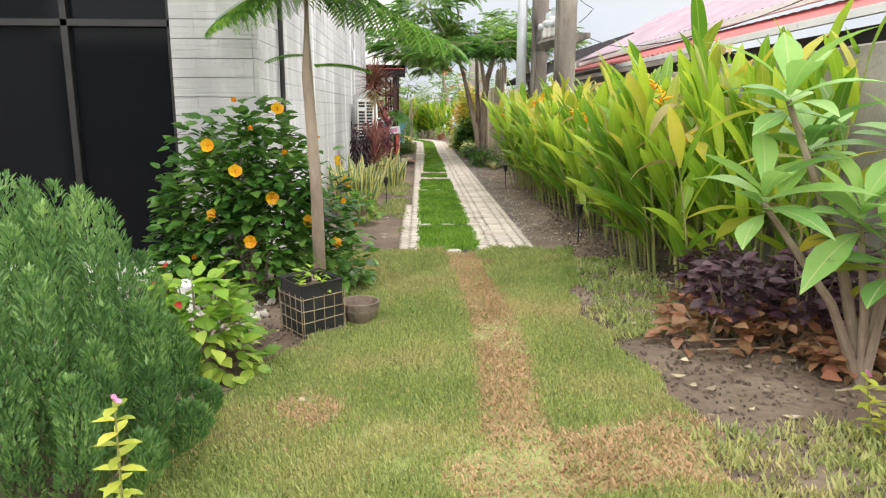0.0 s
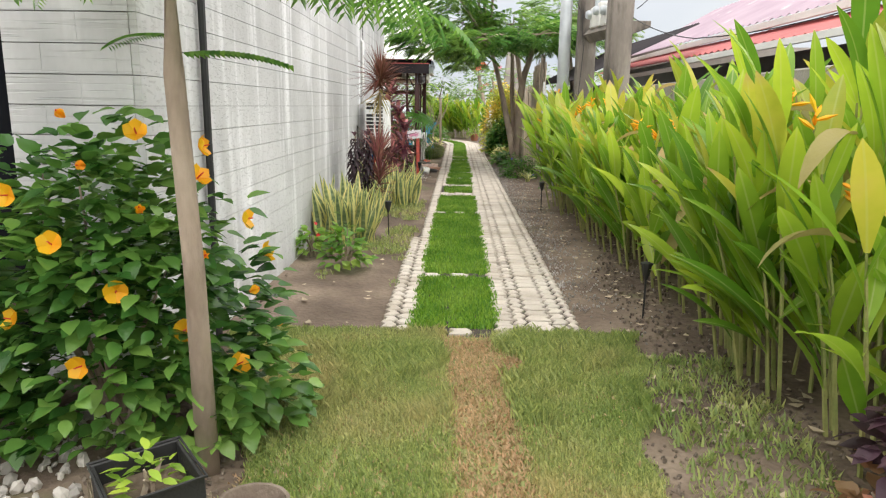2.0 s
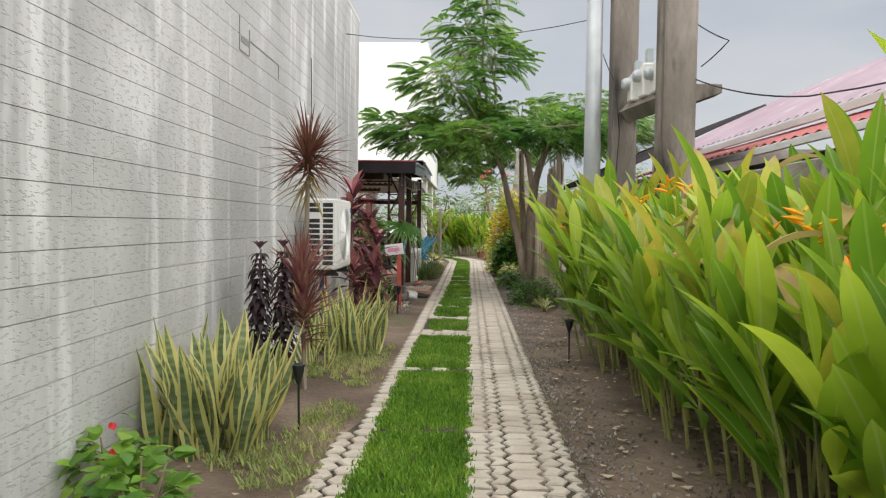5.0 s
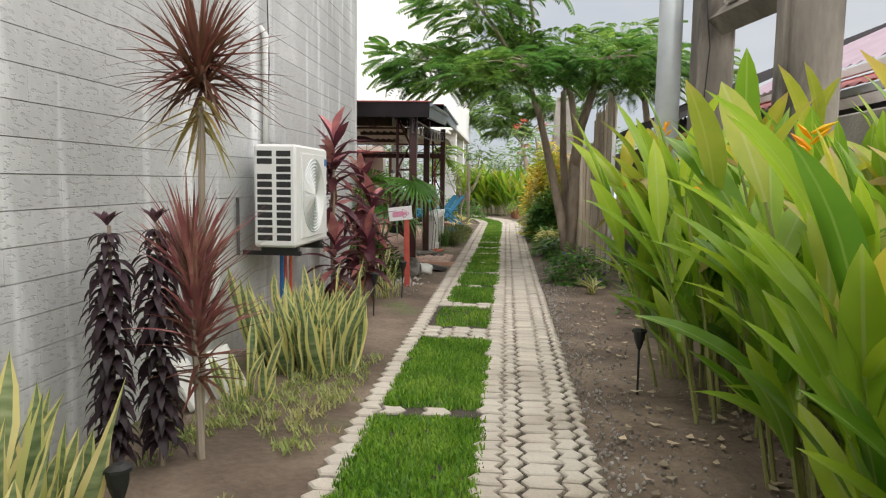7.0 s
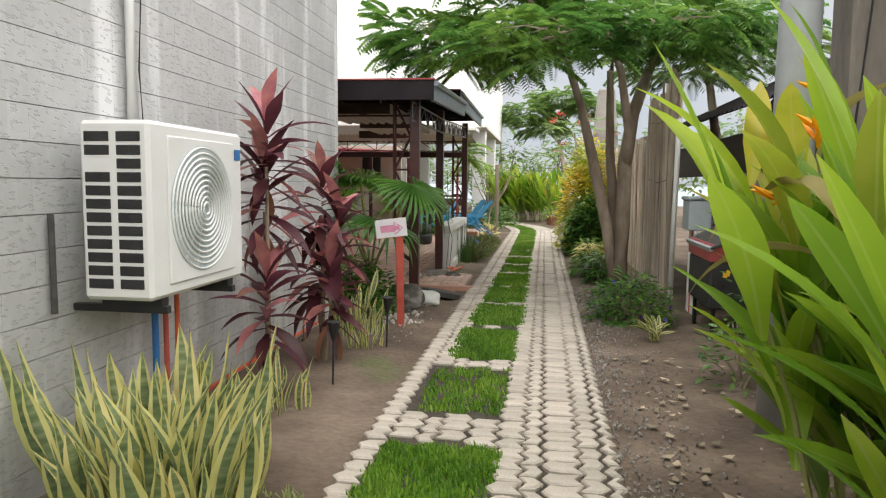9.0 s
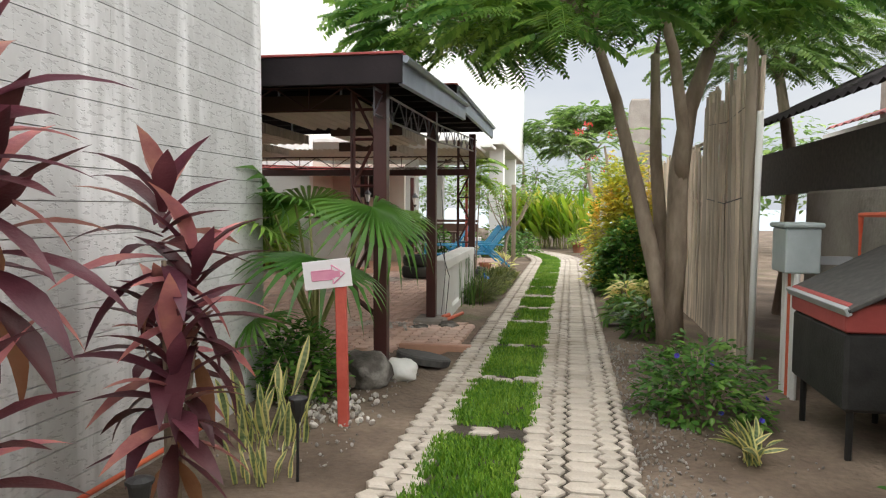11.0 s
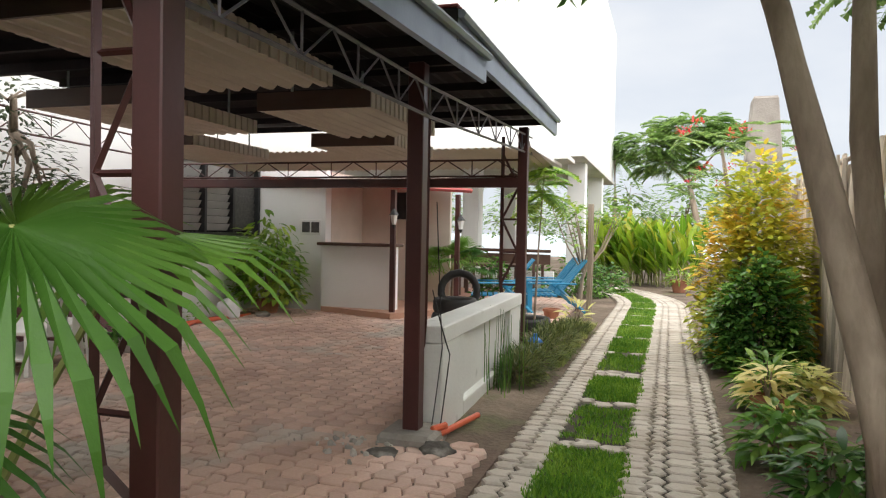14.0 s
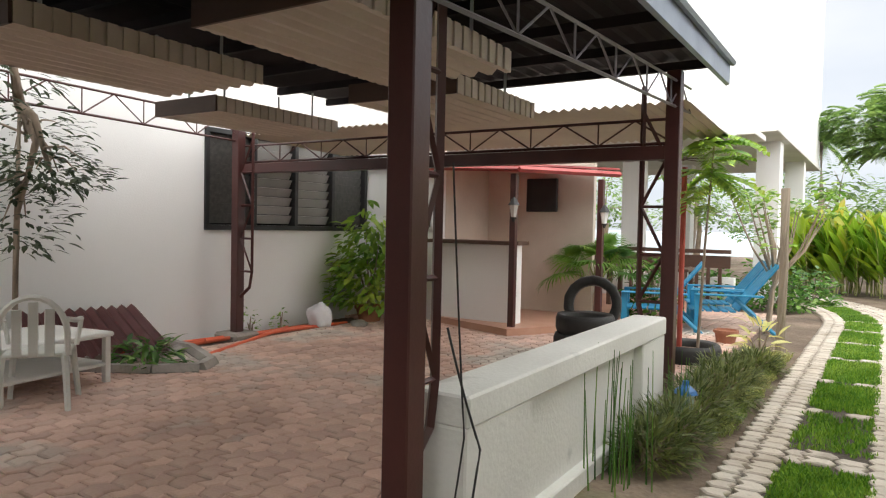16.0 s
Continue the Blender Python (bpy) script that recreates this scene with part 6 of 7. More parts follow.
# ---- bamboo fence ----
fence = empty("bamboo_fence", Matrix(), "tall weathered split-bamboo fence", "fence")
SLATS = []
for k in range(4):
    bm = bmesh.new()
    w = (0.05, 0.062, 0.045, 0.07)[k]
    h = (2.7, 2.62, 2.75, 2.5)[k]
    nseg = 10
    rings = []
    for i in range(nseg + 1):
        z = -0.05 + (h + 0.05) * i / nseg
        o = 0.012 * math.sin(i * 1.7 + k)
        rings.append([bm.verts.new((c * 0.012 + U(-0.003, 0.003), s + o, z)) for c, s in ((1, -w / 2), (-0.4, -w / 2 + 0.004), (-1.4, 0), (-0.4, w / 2 - 0.004), (1, w / 2))])
    for a, b in zip(rings, rings[1:]):
        for i in range(5):
            bm.faces.new((a[i], a[(i + 1) % 5], b[(i + 1) % 5], b[i]))
    bm.faces.new(rings[-1])
    me = bpy.data.meshes.new("slat")
    bmesh.ops.recalc_face_normals(bm, faces=bm.faces[:])
    bm.to_mesh(me)
    bm.free()
    me.materials.append(M["bamboo"])
    SLATS.append(me)
y = 21.1
k = 0
while y < 29.5:
    ob = new("slat", SLATS[k % 4])
    ob.parent = fence
    ob.matrix_local = Matrix.Translation((2.46 + 0.012 * math.sin(y * 3) + (0.03 if k % 3 == 0 else 0), y, U(-0.04, 0.02))) @ Euler((U(-0.025, 0.025), U(-0.02, 0.02), U(-0.3, 0.3))).to_matrix().to_4x4() @ Matrix.Diagonal((1, 1.4, (1.0 if y < 23.4 else 0.8) + U(-0.03, 0.02), 1))
    y += U(0.045, 0.06)
    k += 1
for z in (0.7, 1.45, 2.15):
    part("rail", tubed([(2.49, 21.1, z), (2.50, 25, z + 0.04), (2.49, 29.5, z - 0.1)], 0.022, 7), "bamboo", fence)
part("post", tubed([(2.42, 21.03, -0.1), (2.40, 21.0, 1.4), (2.42, 21.05, 2.85)], 0.045, 9), "greywood", fence, "pale split post")
part("pipe", tubed([(2.44, 20.92, -0.1), (2.46, 20.9, 2.2)], 0.028, 9), "plastic_white", fence, "white pipe tied to the fence", smooth=True)
part("wire", tubed([(2.43, 21.1, 2.3), (2.42, 22.0, 2.24), (2.44, 23.0, 2.33)], 0.004, 4), "dark", fence)
part("wire", tubed([(2.43, 21.1, 1.5), (2.42, 22.0, 1.44), (2.44, 23.0, 1.5)], 0.005, 4), "dark", fence)

# ---- shack behind the hedge's end ----
structure(link("wall_shack", boxed(3.05, 3.2, 17.4, 21.6, -0.1, 1.55, 0.02), "concrete"), "mouldy rough concrete wall", "wall")
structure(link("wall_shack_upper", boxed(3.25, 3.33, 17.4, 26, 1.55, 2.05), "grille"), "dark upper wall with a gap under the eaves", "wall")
shack = empty("shack_roof", Matrix(), "rusty corrugated sheet roof of a shack", "roof")
part("roof_sheet", sheet(bmesh.new(), (2.75, 18.2, 2.15), (2.75, 26.2, 2.25), (5.2, 18.2, 3.3), (5.2, 26.2, 3.4), 90, 0.018), "roofdark", shack)
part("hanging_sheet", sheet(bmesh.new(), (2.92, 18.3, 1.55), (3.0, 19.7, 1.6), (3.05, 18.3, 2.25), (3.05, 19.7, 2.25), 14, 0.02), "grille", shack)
mb = empty("meter_box", pose(2.6, 20.28, 0), "pale grey metal meter box with conduits below", "electric box")
cab = part("cabinet", boxed(-0.14, 0.1, -0.17, 0.17, 0.92, 1.25, 0.01), "boxgrey", mb)
part("lid", boxed(-0.16, 0.12, -0.19, 0.19, 1.25, 1.29, 0.012), "boxgrey", cab)
for i, c in enumerate(("plastic_white", "offwhite", "orange_pvc", "plastic_white", "offwhite")):
    part("conduit", tubed([(-0.05, -0.15 + i * 0.07, 0.92), (-0.05, -0.15 + i * 0.07, -0.05)], 0.021, 8), c, mb)
part("bracket", boxed(0.05, 0.36, -0.03, 0.03, 0.98, 1.04), "galv", mb)
part("conduit", tubed([(0.3, -0.3, 0.9), (0.3, -0.3, 1.35), (0.3, -0.9, 1.36)], 0.02, 8), "orange_pvc", mb)
grill = empty("barrel_grill", pose(2.68, 19.25, 0), "rusty dark metal grill box with a sloping lid", "grill")
part("body", boxed(-0.28, 0.28, -0.45, 0.45, 0.28, 0.72, 0.02), "rubber", grill)
part("band", boxed(-0.29, 0.29, -0.46, 0.46, 0.72, 0.88, 0.01), "redroof", grill, "rusty red band")
part("lid", boxed(-0.33, 0.33, -0.5, 0.5, 0.0, 0.03, 0.006, m=pose(0, 0, 0.98, 0, -28, 0)), "grille", grill)
part("rim", boxed(-0.34, -0.31, -0.5, 0.5, -0.01, 0.04, 0.004, m=pose(0, 0, 0.98, 0, -28, 0)), "galv", grill)
for x in (-0.22, 0.22):
    for y in (-0.38, 0.38):
        part("leg", tubed([(x, y, -0.04), (x, y, 0.3)], 0.02, 6), "dark", grill)

# meters, cables and brackets on the pillars
for i, (y, z, s) in enumerate(((15.45, 2.93, 1.0), (15.75, 2.93, 1.15), (16.05, 2.93, 1.0))):
    ob = empty("electric_meter", pose(2.9 - (y - 15.12) * 0.2, y, z), "grey and white electric meter on the shelf", "electric meter", "meters on the pillar shelf")
    case = part("case", boxed(-0.1, 0.1, -0.11, 0.11, 0, 0.34 * s, 0.02), "offwhite", ob)
    part("dial", lathe([(0.075, 0), (0.075, 0.06), (0.05, 0.09)], 14), "galv", case)
    case.children[-1].matrix_local = Matrix.Translation((-0.1, 0, 0.22 * s)) @ Matrix.Rotation(-PI / 2, 4, "Y")
    part("base", boxed(-0.04, 0.04, -0.05, 0.05, 0.33 * s, 0.5 * s, 0.01), "boxgrey", ob)


def cable(points, label, r=0.008):
    pts = []
    for a, b in zip(points, points[1:]):
        a, b = Vector(a), Vector(b)
        sag = 0.04 * (b - a).length
        pts += [a.lerp(b, k / 8) - Vector((0, 0, sag * 4 * (k / 8) * (1 - k / 8))) for k in range(8)]
    pts.append(Vector(points[-1]))
    ob = link("cable", tubed(pts, r, 5), "dark")
    tagged(ob, label, "cable", "overhead cables")


cable([(3.05, 15.0, 3.0), (3.6, 13.6, 2.55), (5.3, 10.5, 3.0)], "black electric cable sagging from the pillar")
cable([(2.24, 16.4, 4.05), (-1.3, 18.2, 4.35)], "thin black cable from the pole to the wall", 0.006)
cable([(2.24, 16.4, 4.3), (-1.3, 15.0, 4.6)], "thin black cable from the pole to the wall", 0.005)
cable([(2.35, 16.4, 3.6), (2.5, 16.3, 3.2), (2.55, 16.25, 2.6), (2.48, 16.3, 1.4)], "loose black wire on the pillar", 0.006)
cable([(3.05, 15.0, 3.6), (3.35, 14.8, 3.35), (3.1, 14.9, 3.1)], "looped black wire on the pillar", 0.007)
cone = link("concrete_stub", boxed(-0.6, 0.6, -0.3, 0.3, 0, 4.3, 0.05), "concrete")
for v in cone.data.vertices:
    if v.co.z > 2:
        v.co.x *= 0.4
cone.location = (2.7, 34.0, 0)
tagged(cone, "tapered bare concrete stub behind the shrubs", "pillar")

# ---- things on and round the patio ----
def plastic_chair(m):
    ob = empty("plastic_chair", m, "pale grey-green plastic garden chair", "chair")
    part("seat", boxed(-0.21, 0.21, -0.2, 0.22, 0.41, 0.435, 0.012), "chair_plastic", ob)
    for sx in (-1, 1):
        part("leg", tubed([(sx * 0.19, -0.19, 0.42), (sx * 0.23, -0.24, 0.0)], [0.026, 0.02], 6), "chair_plastic", ob)
        part("leg", tubed([(sx * 0.19, 0.2, 0.42), (sx * 0.22, 0.27, 0.0)], [0.026, 0.02], 6), "chair_plastic", ob)
        part("armrest", tubed([(sx * 0.22, -0.17, 0.43), (sx * 0.25, -0.17, 0.63), (sx * 0.25, 0.1, 0.65), (sx * 0.21, 0.25, 0.68)], 0.02, 6), "chair_plastic", ob)
    bm = bmesh.new()
    arc = [(0.21 * math.cos(a), 0.24 + 0.05 * math.sin(a), 0.58 + 0.26 * math.sin(a)) for a in [PI * k / 12 for k in range(13)]]
    tube(bm, [(0.21, 0.2, 0.42)] + arc + [(-0.21, 0.2, 0.42)], 0.022, 6)
    part("back_frame", bm, "chair_plastic", ob)
    for k in range(3):
        x = (k - 1) * 0.1
        part("back_slat", boxed(x - 0.032, x + 0.032, 0.225, 0.24, 0.42, 0.8 - abs(x) * 0.5, 0.006), "chair_plastic", ob)
    return ob


plastic_chair(pose(-4.38, 23.28, -0.01, 0, 0, -125))
tb = empty("side_table", pose(-4.95, 23.45, 0, 0, 0, 10), "off-white low table against the house wall", "table")
part("top", boxed(-0.4, 0.4, -0.5, 0.5, 0.40, 0.44, 0.01), "offwhite", tb)
part("shelf", boxed(-0.38, 0.38, -0.48, 0.48, 0.16, 0.19, 0.01), "offwhite", tb)
for x in (-0.36, 0.36):
    for y in (-0.45, 0.45):
        part("leg", boxed(x - 0.025, x + 0.025, y - 0.025, y + 0.025, 0, 0.4, 0.004), "offwhite", tb)
bm = sheet(bmesh.new(), (-5.35, 23.75, 0.12), (-5.25, 25.0, 0.1), (-5.85, 23.8, 0.5), (-5.82, 24.95, 0.48), 22, 0.02)
bmesh.ops.solidify(bm, geom=bm.faces[:], thickness=0.008)
tagged(link("roofing_sheet", bm, "sheetred"), "dark red corrugated roofing sheet leaning on the wall", "roofing sheet")
bm = bmesh.new()
pts = [(-5.9, 25.3), (-5.3, 25.25), (-4.6, 24.95), (-4.45, 24.7), (-4.7, 24.4), (-5.3, 24.0), (-5.5, 23.0), (-5.5, 21.0)]
for a, b in zip(pts, pts[1:]):
    tube(bm, [(*a, 0.03), (*b, 0.03)], 0.07, 6)
structure(link("planter_edge", bm, "concrete"), "rounded concrete edging of a planting bed", "edging")
bush("bed_plant", -5.0, 24.55, 0.35, 0.28, 0.28, 160, LANCE, "broad", "low green plants in the edged bed", "plant", 0.02, False)
tree("slim_tree", -5.35, 23.55, [[(0, 0, -0.05, 0.03), (0.05, 0, 1.2, 0.024), (0.0, 0.05, 2.4, 0.012)]], 5,
     [(0.05, 0, 1.35, 0.5, 0.5, 0.35), (0.0, 0.1, 2.0, 0.55, 0.55, 0.4), (0.1, -0.1, 2.6, 0.45, 0.45, 0.35), (0.2, 0.2, 1.75, 0.6, 0.5, 0.2)], 950,
     "slim dark-leaved tree in the planting bed", "dark_leaf", blade(0.12, 0.042, 0.4, 0.2, 3, 1, 0.3, 0.4), (0.7, 1.2))
rp = empty("red_pipes", Matrix(), "bright red plastic pipes lying along the wall", "pipe")
for i in range(4):
    part("pipe", tubed([(-5.75 + 0.07 * i, 24.7 + 0.3 * i, 0.03 + 0.02 * (i % 2)), (-5.6 + 0.06 * i, 27.2 + 0.2 * i, 0.03)], 0.022, 7), "orange_pvc", rp)
part("pipe", tubed([(-5.0, 25.2, 0.02), (-5.62, 26.9, 0.05)], 0.022, 7), "orange_pvc", rp)
rp = empty("red_pipes", Matrix(), "orange plastic pipe pieces at the foot of the low wall", "pipe")
part("pipe", tubed([(-0.52, 22.75, 0.05), (-0.42, 23.35, 0.04)], 0.022, 8), "orange_pvc", rp)
part("elbow", tubed([(-0.56, 22.7, 0.02), (-0.55, 22.72, 0.09), (-0.49, 22.8, 0.1)], 0.026, 8), "orange_pvc", rp)
cable([(-0.63, 22.88, 1.0), (-0.52, 22.95, 0.55), (-0.55, 22.85, 0.05)], "black cable hanging beside the post", 0.005)
cable([(-0.6, 22.85, 1.6), (-0.56, 22.9, 0.6), (-0.6, 22.8, 0.02)], "black cable hanging beside the post", 0.004)
boulder(-5.5, 27.35, 0.17, 1.1, "crumpled white sack by the wall", "paper", "sack", 21)
boulder(-5.15, 27.75, 0.12, 0.5, "grey stone by the plant", "stone", "rock", 23)
boulder(-5.35, 25.1, 0.09, 0.6, "small stone on the edging", "stone", "rock", 25)
pot(-5.35, 28.2, 0.2, 0.26)
bush("schefflera", -5.35, 28.2, 0.66, 0.5, 1.42, 900, blade(0.18, 0.075, 0.7, 0.2, 4, 1.0, 0.3, 0.5), "lime", "bushy glossy green potted plant against the wall", "plant", 0.05, lift=0.22, up=-0.3)
bush("wall_weed", -5.75, 26.4, 0.12, 0.12, 0.35, 40, SMALL, "lime", "small weed at the wall's foot", "plant", 0.02, False)
bush("wall_weed", -5.75, 26.9, 0.12, 0.12, 0.28, 40, SMALL, "lime", "small weed at the wall's foot", "plant", 0.02, False)
vent = structure(empty("vent", Matrix(), "", ""), "small white wall vent with two dark openings", "vent")
part("frame", boxed(-5.14, -4.74, HY - 0.02, HY - 0.001, 1.31, 1.57, 0.005), "plastic_white", vent)
for x in (-5.10, -4.92):
    part("opening", boxed(x, x + 0.15, HY - 0.028, HY - 0.018, 1.35, 1.53, 0.003), "grille", vent)

# planting strip between low wall and path
for x, y, r, h in ((-0.42, 25.9, 0.26, 0.34), (-0.4, 25.2, 0.24, 0.3), (-0.38, 26.6, 0.28, 0.32), (-0.42, 24.8, 0.2, 0.26), (-0.45, 27.3, 0.26, 0.26), (-0.35, 28.1, 0.24, 0.2)):
    bush("rosemary_bush", x, y, r * 1.15, r * 1.5, h, 1100, NEEDLE, "olive", "low bushy plant with fine needle leaves", "shrub", 0.02, group="low bushes along the low wall", up=1.0)
reed = empty("reed_grass", pose(-0.46, 24.35, 0), "thin upright dark reeds in front of the low wall", "reeds")
bm = bmesh.new()
for i in range(24):
    a, r = U(0, 6.28), U(0, 0.2)
    x, y, h = r * math.cos(a), 1.3 * r * math.sin(a), U(0.35, 0.75)
    tube(bm, [(x, y, -0.02), (x + U(-0.05, 0.05), y + U(-0.06, 0.06), h)], [0.005, 0.002], 4)
part("stalks", bm, "broad", reed)
reed = empty("reed_grass", pose(-0.42, 25.45, 0), "thin upright dark reeds in front of the low wall", "reeds")
bm = bmesh.new()
for i in range(12):
    a, r = U(0, 6.28), U(0, 0.14)
    tube(bm, [(r * math.cos(a), r * math.sin(a), -0.02), (r * math.cos(a) * 1.4, r * math.sin(a) * 1.3, U(0.3, 0.6))], [0.004, 0.002], 4)
part("stalks", bm, "broad", reed)
ln = empty("garden_lantern", pose(-0.42, 25.62, 0), "small green-blue garden lantern on a spike", "garden light")
part("spike", tubed([(0, 0, -0.05), (0, 0, 0.12)], 0.01, 6), "dark", ln)
part("body", lathe([(0.04, 0.12), (0.055, 0.14), (0.06, 0.24), (0.05, 0.25)], 6), "boxgrey", ln)
part("cap", lathe([(0.085, 0.25), (0.07, 0.275), (0.025, 0.31), (0.02, 0.34)], 6), "blue_pvc", ln)


def tyre(name, m, r, w, label, group=""):
    ob = empty(name, m, label, "tyre", group)
    bm = bmesh.new()
    n = 28
    prof = [(r - 0.1, -w / 2 + 0.02), (r - 0.02, -w / 2), (r, -w / 4), (r, w / 4), (r - 0.02, w / 2), (r - 0.1, w / 2 - 0.02)]
    rings = [[bm.verts.new(((q + (0.006 if k % 2 and 0 < i < 5 else 0)) * math.cos(2 * PI * k / n), (q + (0.006 if k % 2 and 0 < i < 5 else 0)) * math.sin(2 * PI * k / n), z)) for i, (q, z) in enumerate(prof)] for k in range(n)]
    for k in range(n):
        a, b = rings[k], rings[(k + 1) % n]
        for i in range(6):
            bm.faces.new((a[i], b[i], b[(i + 1) % 6], a[(i + 1) % 6]))
    part("tread", bm, "rubber", ob, smooth=True)
    return ob


tyre("tyre_planter", pose(-1.02, 28.15, 0.1), 0.34, 0.2, "black car tyre used as a planter")
tagged(link("planter_soil", lathe([(0.24, 0.0), (0.25, 0.12), (0.02, 0.15)], 16), "soil"), "soil mound inside the tyre planter", "soil").location = (-1.02, 28.15, 0)
tyre("tyre_chair", pose(-1.95, 27.65, 0.15), 0.33, 0.22, "black tyre garden chair with a tyre back", "tyre chairs")
tyre("tyre_chair", pose(-1.95, 27.65, 0.37), 0.31, 0.2, "black tyre garden chair with a tyre back", "tyre chairs")
tyre("tyre_chair", pose(-1.98, 27.93, 0.55, 75, 0, 15), 0.31, 0.14, "black tyre forming the chair's back", "tyre chairs")
yp = empty("young_tree", pose(-0.92, 28.2, 0), "young feathery tree tied to a red pole", "tree")
part("trunk", tubed([(0, 0, 0.1), (0.04, 0, 1.2), (0.1, 0, 2.3)], [0.018, 0.014, 0.008], 6), "bark", yp)
swarm("crown", FROND, [aim((0.08 + U(-0.1, 0.1), U(-0.1, 0.1), U(1.6, 2.4)), U(0, 6.28), U(-0.4, 0.4), 0, U(0.9, 1.6)) for _ in range(34)], "lime", yp)
tagged(link("red_pole", tubed([(-1.12, 28.25, 0.0), (-1.12, 28.25, 2.05)], 0.028, 8), "red_paint"), "thin red painted pole in the tyre", "pole")
sk = empty("staked_tree", pose(-0.28, 29.4, 0), "young spreading tree beside a thick wooden stake", "tree")
part("stake", tubed([(0, 0, -0.1), (0.01, 0, 1.0), (0.0, 0.01, 1.88)], [0.055, 0.05, 0.05], 9), "greywood", sk)
part("trunk", tubed([(-0.35, 1.6, -0.05), (-0.3, 1.6, 0.6), (-0.1, 1.6, 1.2)], [0.04, 0.035, 0.02], 7), "bark", sk)
ms = []
for i in range(16):
    e = Vector((-0.2 + U(-0.75, 0.75), 1.6 + U(-0.7, 0.7), U(1.15, 2.05)))
    part("branch", tubed([(-0.28, 1.6, 0.7), (-0.2 + (e.x + 0.2) * 0.5, 1.6 + (e.y - 1.6) * 0.5, 1.15), e], [0.02, 0.014, 0.005], 5), "bark", sk)
    ms += [aim(e + Vector((U(-0.2, 0.2), U(-0.2, 0.2), U(-0.1, 0.1))), U(0, 6.28), U(-0.3, 0.7), 0, U(0.8, 1.3)) for _ in range(26)]
swarm("crown", OVATE, ms, "lime", sk)
bush("yellow_croton", -0.4, 28.75, 0.2, 0.2, 0.5, 40, LANCE, "snake_edge", "small yellowish croton in the strip", "plant", 0.1, False, up=1.2)


def lounger(m):
    ob = empty("garden_lounger", m, "bright blue plastic reclining garden chair", "lounger", "blue garden chairs")
    for k in range(6):
        part("seat_slat", boxed(-0.28, 0.28, -0.55 + k * 0.1, -0.47 + k * 0.1, 0.30, 0.325, 0.006), "blue_chair", ob)
    for k in range(5):
        x = -0.24 + k * 0.12
        part("back_slat", boxed(x - 0.05, x + 0.05, -0.012, 0.012, 0, 0.8, 0.006, m=pose(0, 0.05, 0.32, -38, 0, 0)), "blue_chair", ob)
    for sx in (-1, 1):
        part("armrest", boxed(sx * 0.33 - 0.05, sx * 0.33 + 0.05, -0.5, 0.35, 0.52, 0.545, 0.008), "blue_chair", ob)
        part("leg", boxed(sx * 0.31 - 0.02, sx * 0.31 + 0.02, -0.5, -0.42, 0, 0.53, 0.005), "blue_chair", ob)
        part("leg", tubed([(sx * 0.3, 0.0, 0.5), (sx * 0.3, 0.55, 0.0)], 0.03, 6), "blue_chair", ob)
    return ob


first = lounger(pose(-1.05, 30.7, 0, 0, 0, -72))
copy_thing(first, pose(-1.3, 31.6, 0, 0, 0, -70))
copy_thing(first, pose(-1.9, 30.3, 0, 0, 0, -75))

# porch
rail = empty("porch_rail", Matrix(), "dark brown slatted wooden porch railing", "railing")
part("top_rail", boxed(-6.5, -1.6, 33.55, 33.7, 0.98, 1.05, 0.01), "brownwood", rail)
part("rail", boxed(-6.5, -1.6, 33.6, 33.66, 0.72, 0.94, 0.005), "brownwood", rail)
for k in range(24):
    part("baluster", boxed(-6.4 + k * 0.2, -6.34 + k * 0.2, 33.6, 33.65, 0.1, 0.72, 0.004), "brownwood", rail)
structure(link("porch_wall", boxed(-6.5, -1.55, 33.75, 33.9, -0.1, 0.55, 0.01), "white"), "low white porch wall", "wall")
bench = empty("wooden_bench", pose(-2.6, 32.2, 0), "dark brown wooden table on the porch", "table")
part("top", boxed(-0.7, 0.7, -0.35, 0.35, 0.72, 0.77, 0.01), "brownwood", bench)
for x in (-0.6, 0.6):
    for y in (-0.28, 0.28):
        part("leg", boxed(x - 0.035, x + 0.035, y - 0.035, y + 0.035, 0.0, 0.72, 0.005), "brownwood", bench)
fan_palm(-2.85, 30.4, 14, "small feathery palm on the porch", 0.95, 0.6, 0.6)
bush("porch_shrub", -2.2, 30.9, 0.42, 0.4, 1.0, 520, OVATE, "broad", "rounded green shrub beside the porch", "shrub", 0.05)
bush("garden_shrub", -1.0, 34.2, 0.7, 0.6, 0.85, 700, OVATE, "broad", "low rounded green hedge shrub", "shrub", 0.05)
bush("garden_shrub", -1.9, 34.0, 0.6, 0.6, 0.7, 500, OVATE, "broad", "low rounded green hedge shrub", "shrub", 0.05)
bush("garden_shrub", -0.5, 35.6, 0.6, 0.6, 0.7, 500, OVATE, "broad", "low rounded green hedge shrub", "shrub", 0.05)
fan = empty("ceiling_fan", pose(-2.35, 33.0, 2.62), "dark brown ceiling fan under the porch roof", "fan")
part("rod", tubed([(0, 0, 0.1), (0, 0, 0.42)], 0.012, 6), "dark", fan)
part("motor", lathe([(0.05, -0.03), (0.1, 0.0), (0.1, 0.06), (0.04, 0.1)], 14), "brownwood", fan)
for k in range(5):
    part("fan_blade", boxed(0.1, 0.55, -0.06, 0.06, 0.0, 0.012, 0.004, m=pose(0, 0, 0, 8, 0, 72 * k)), "brownwood", fan)
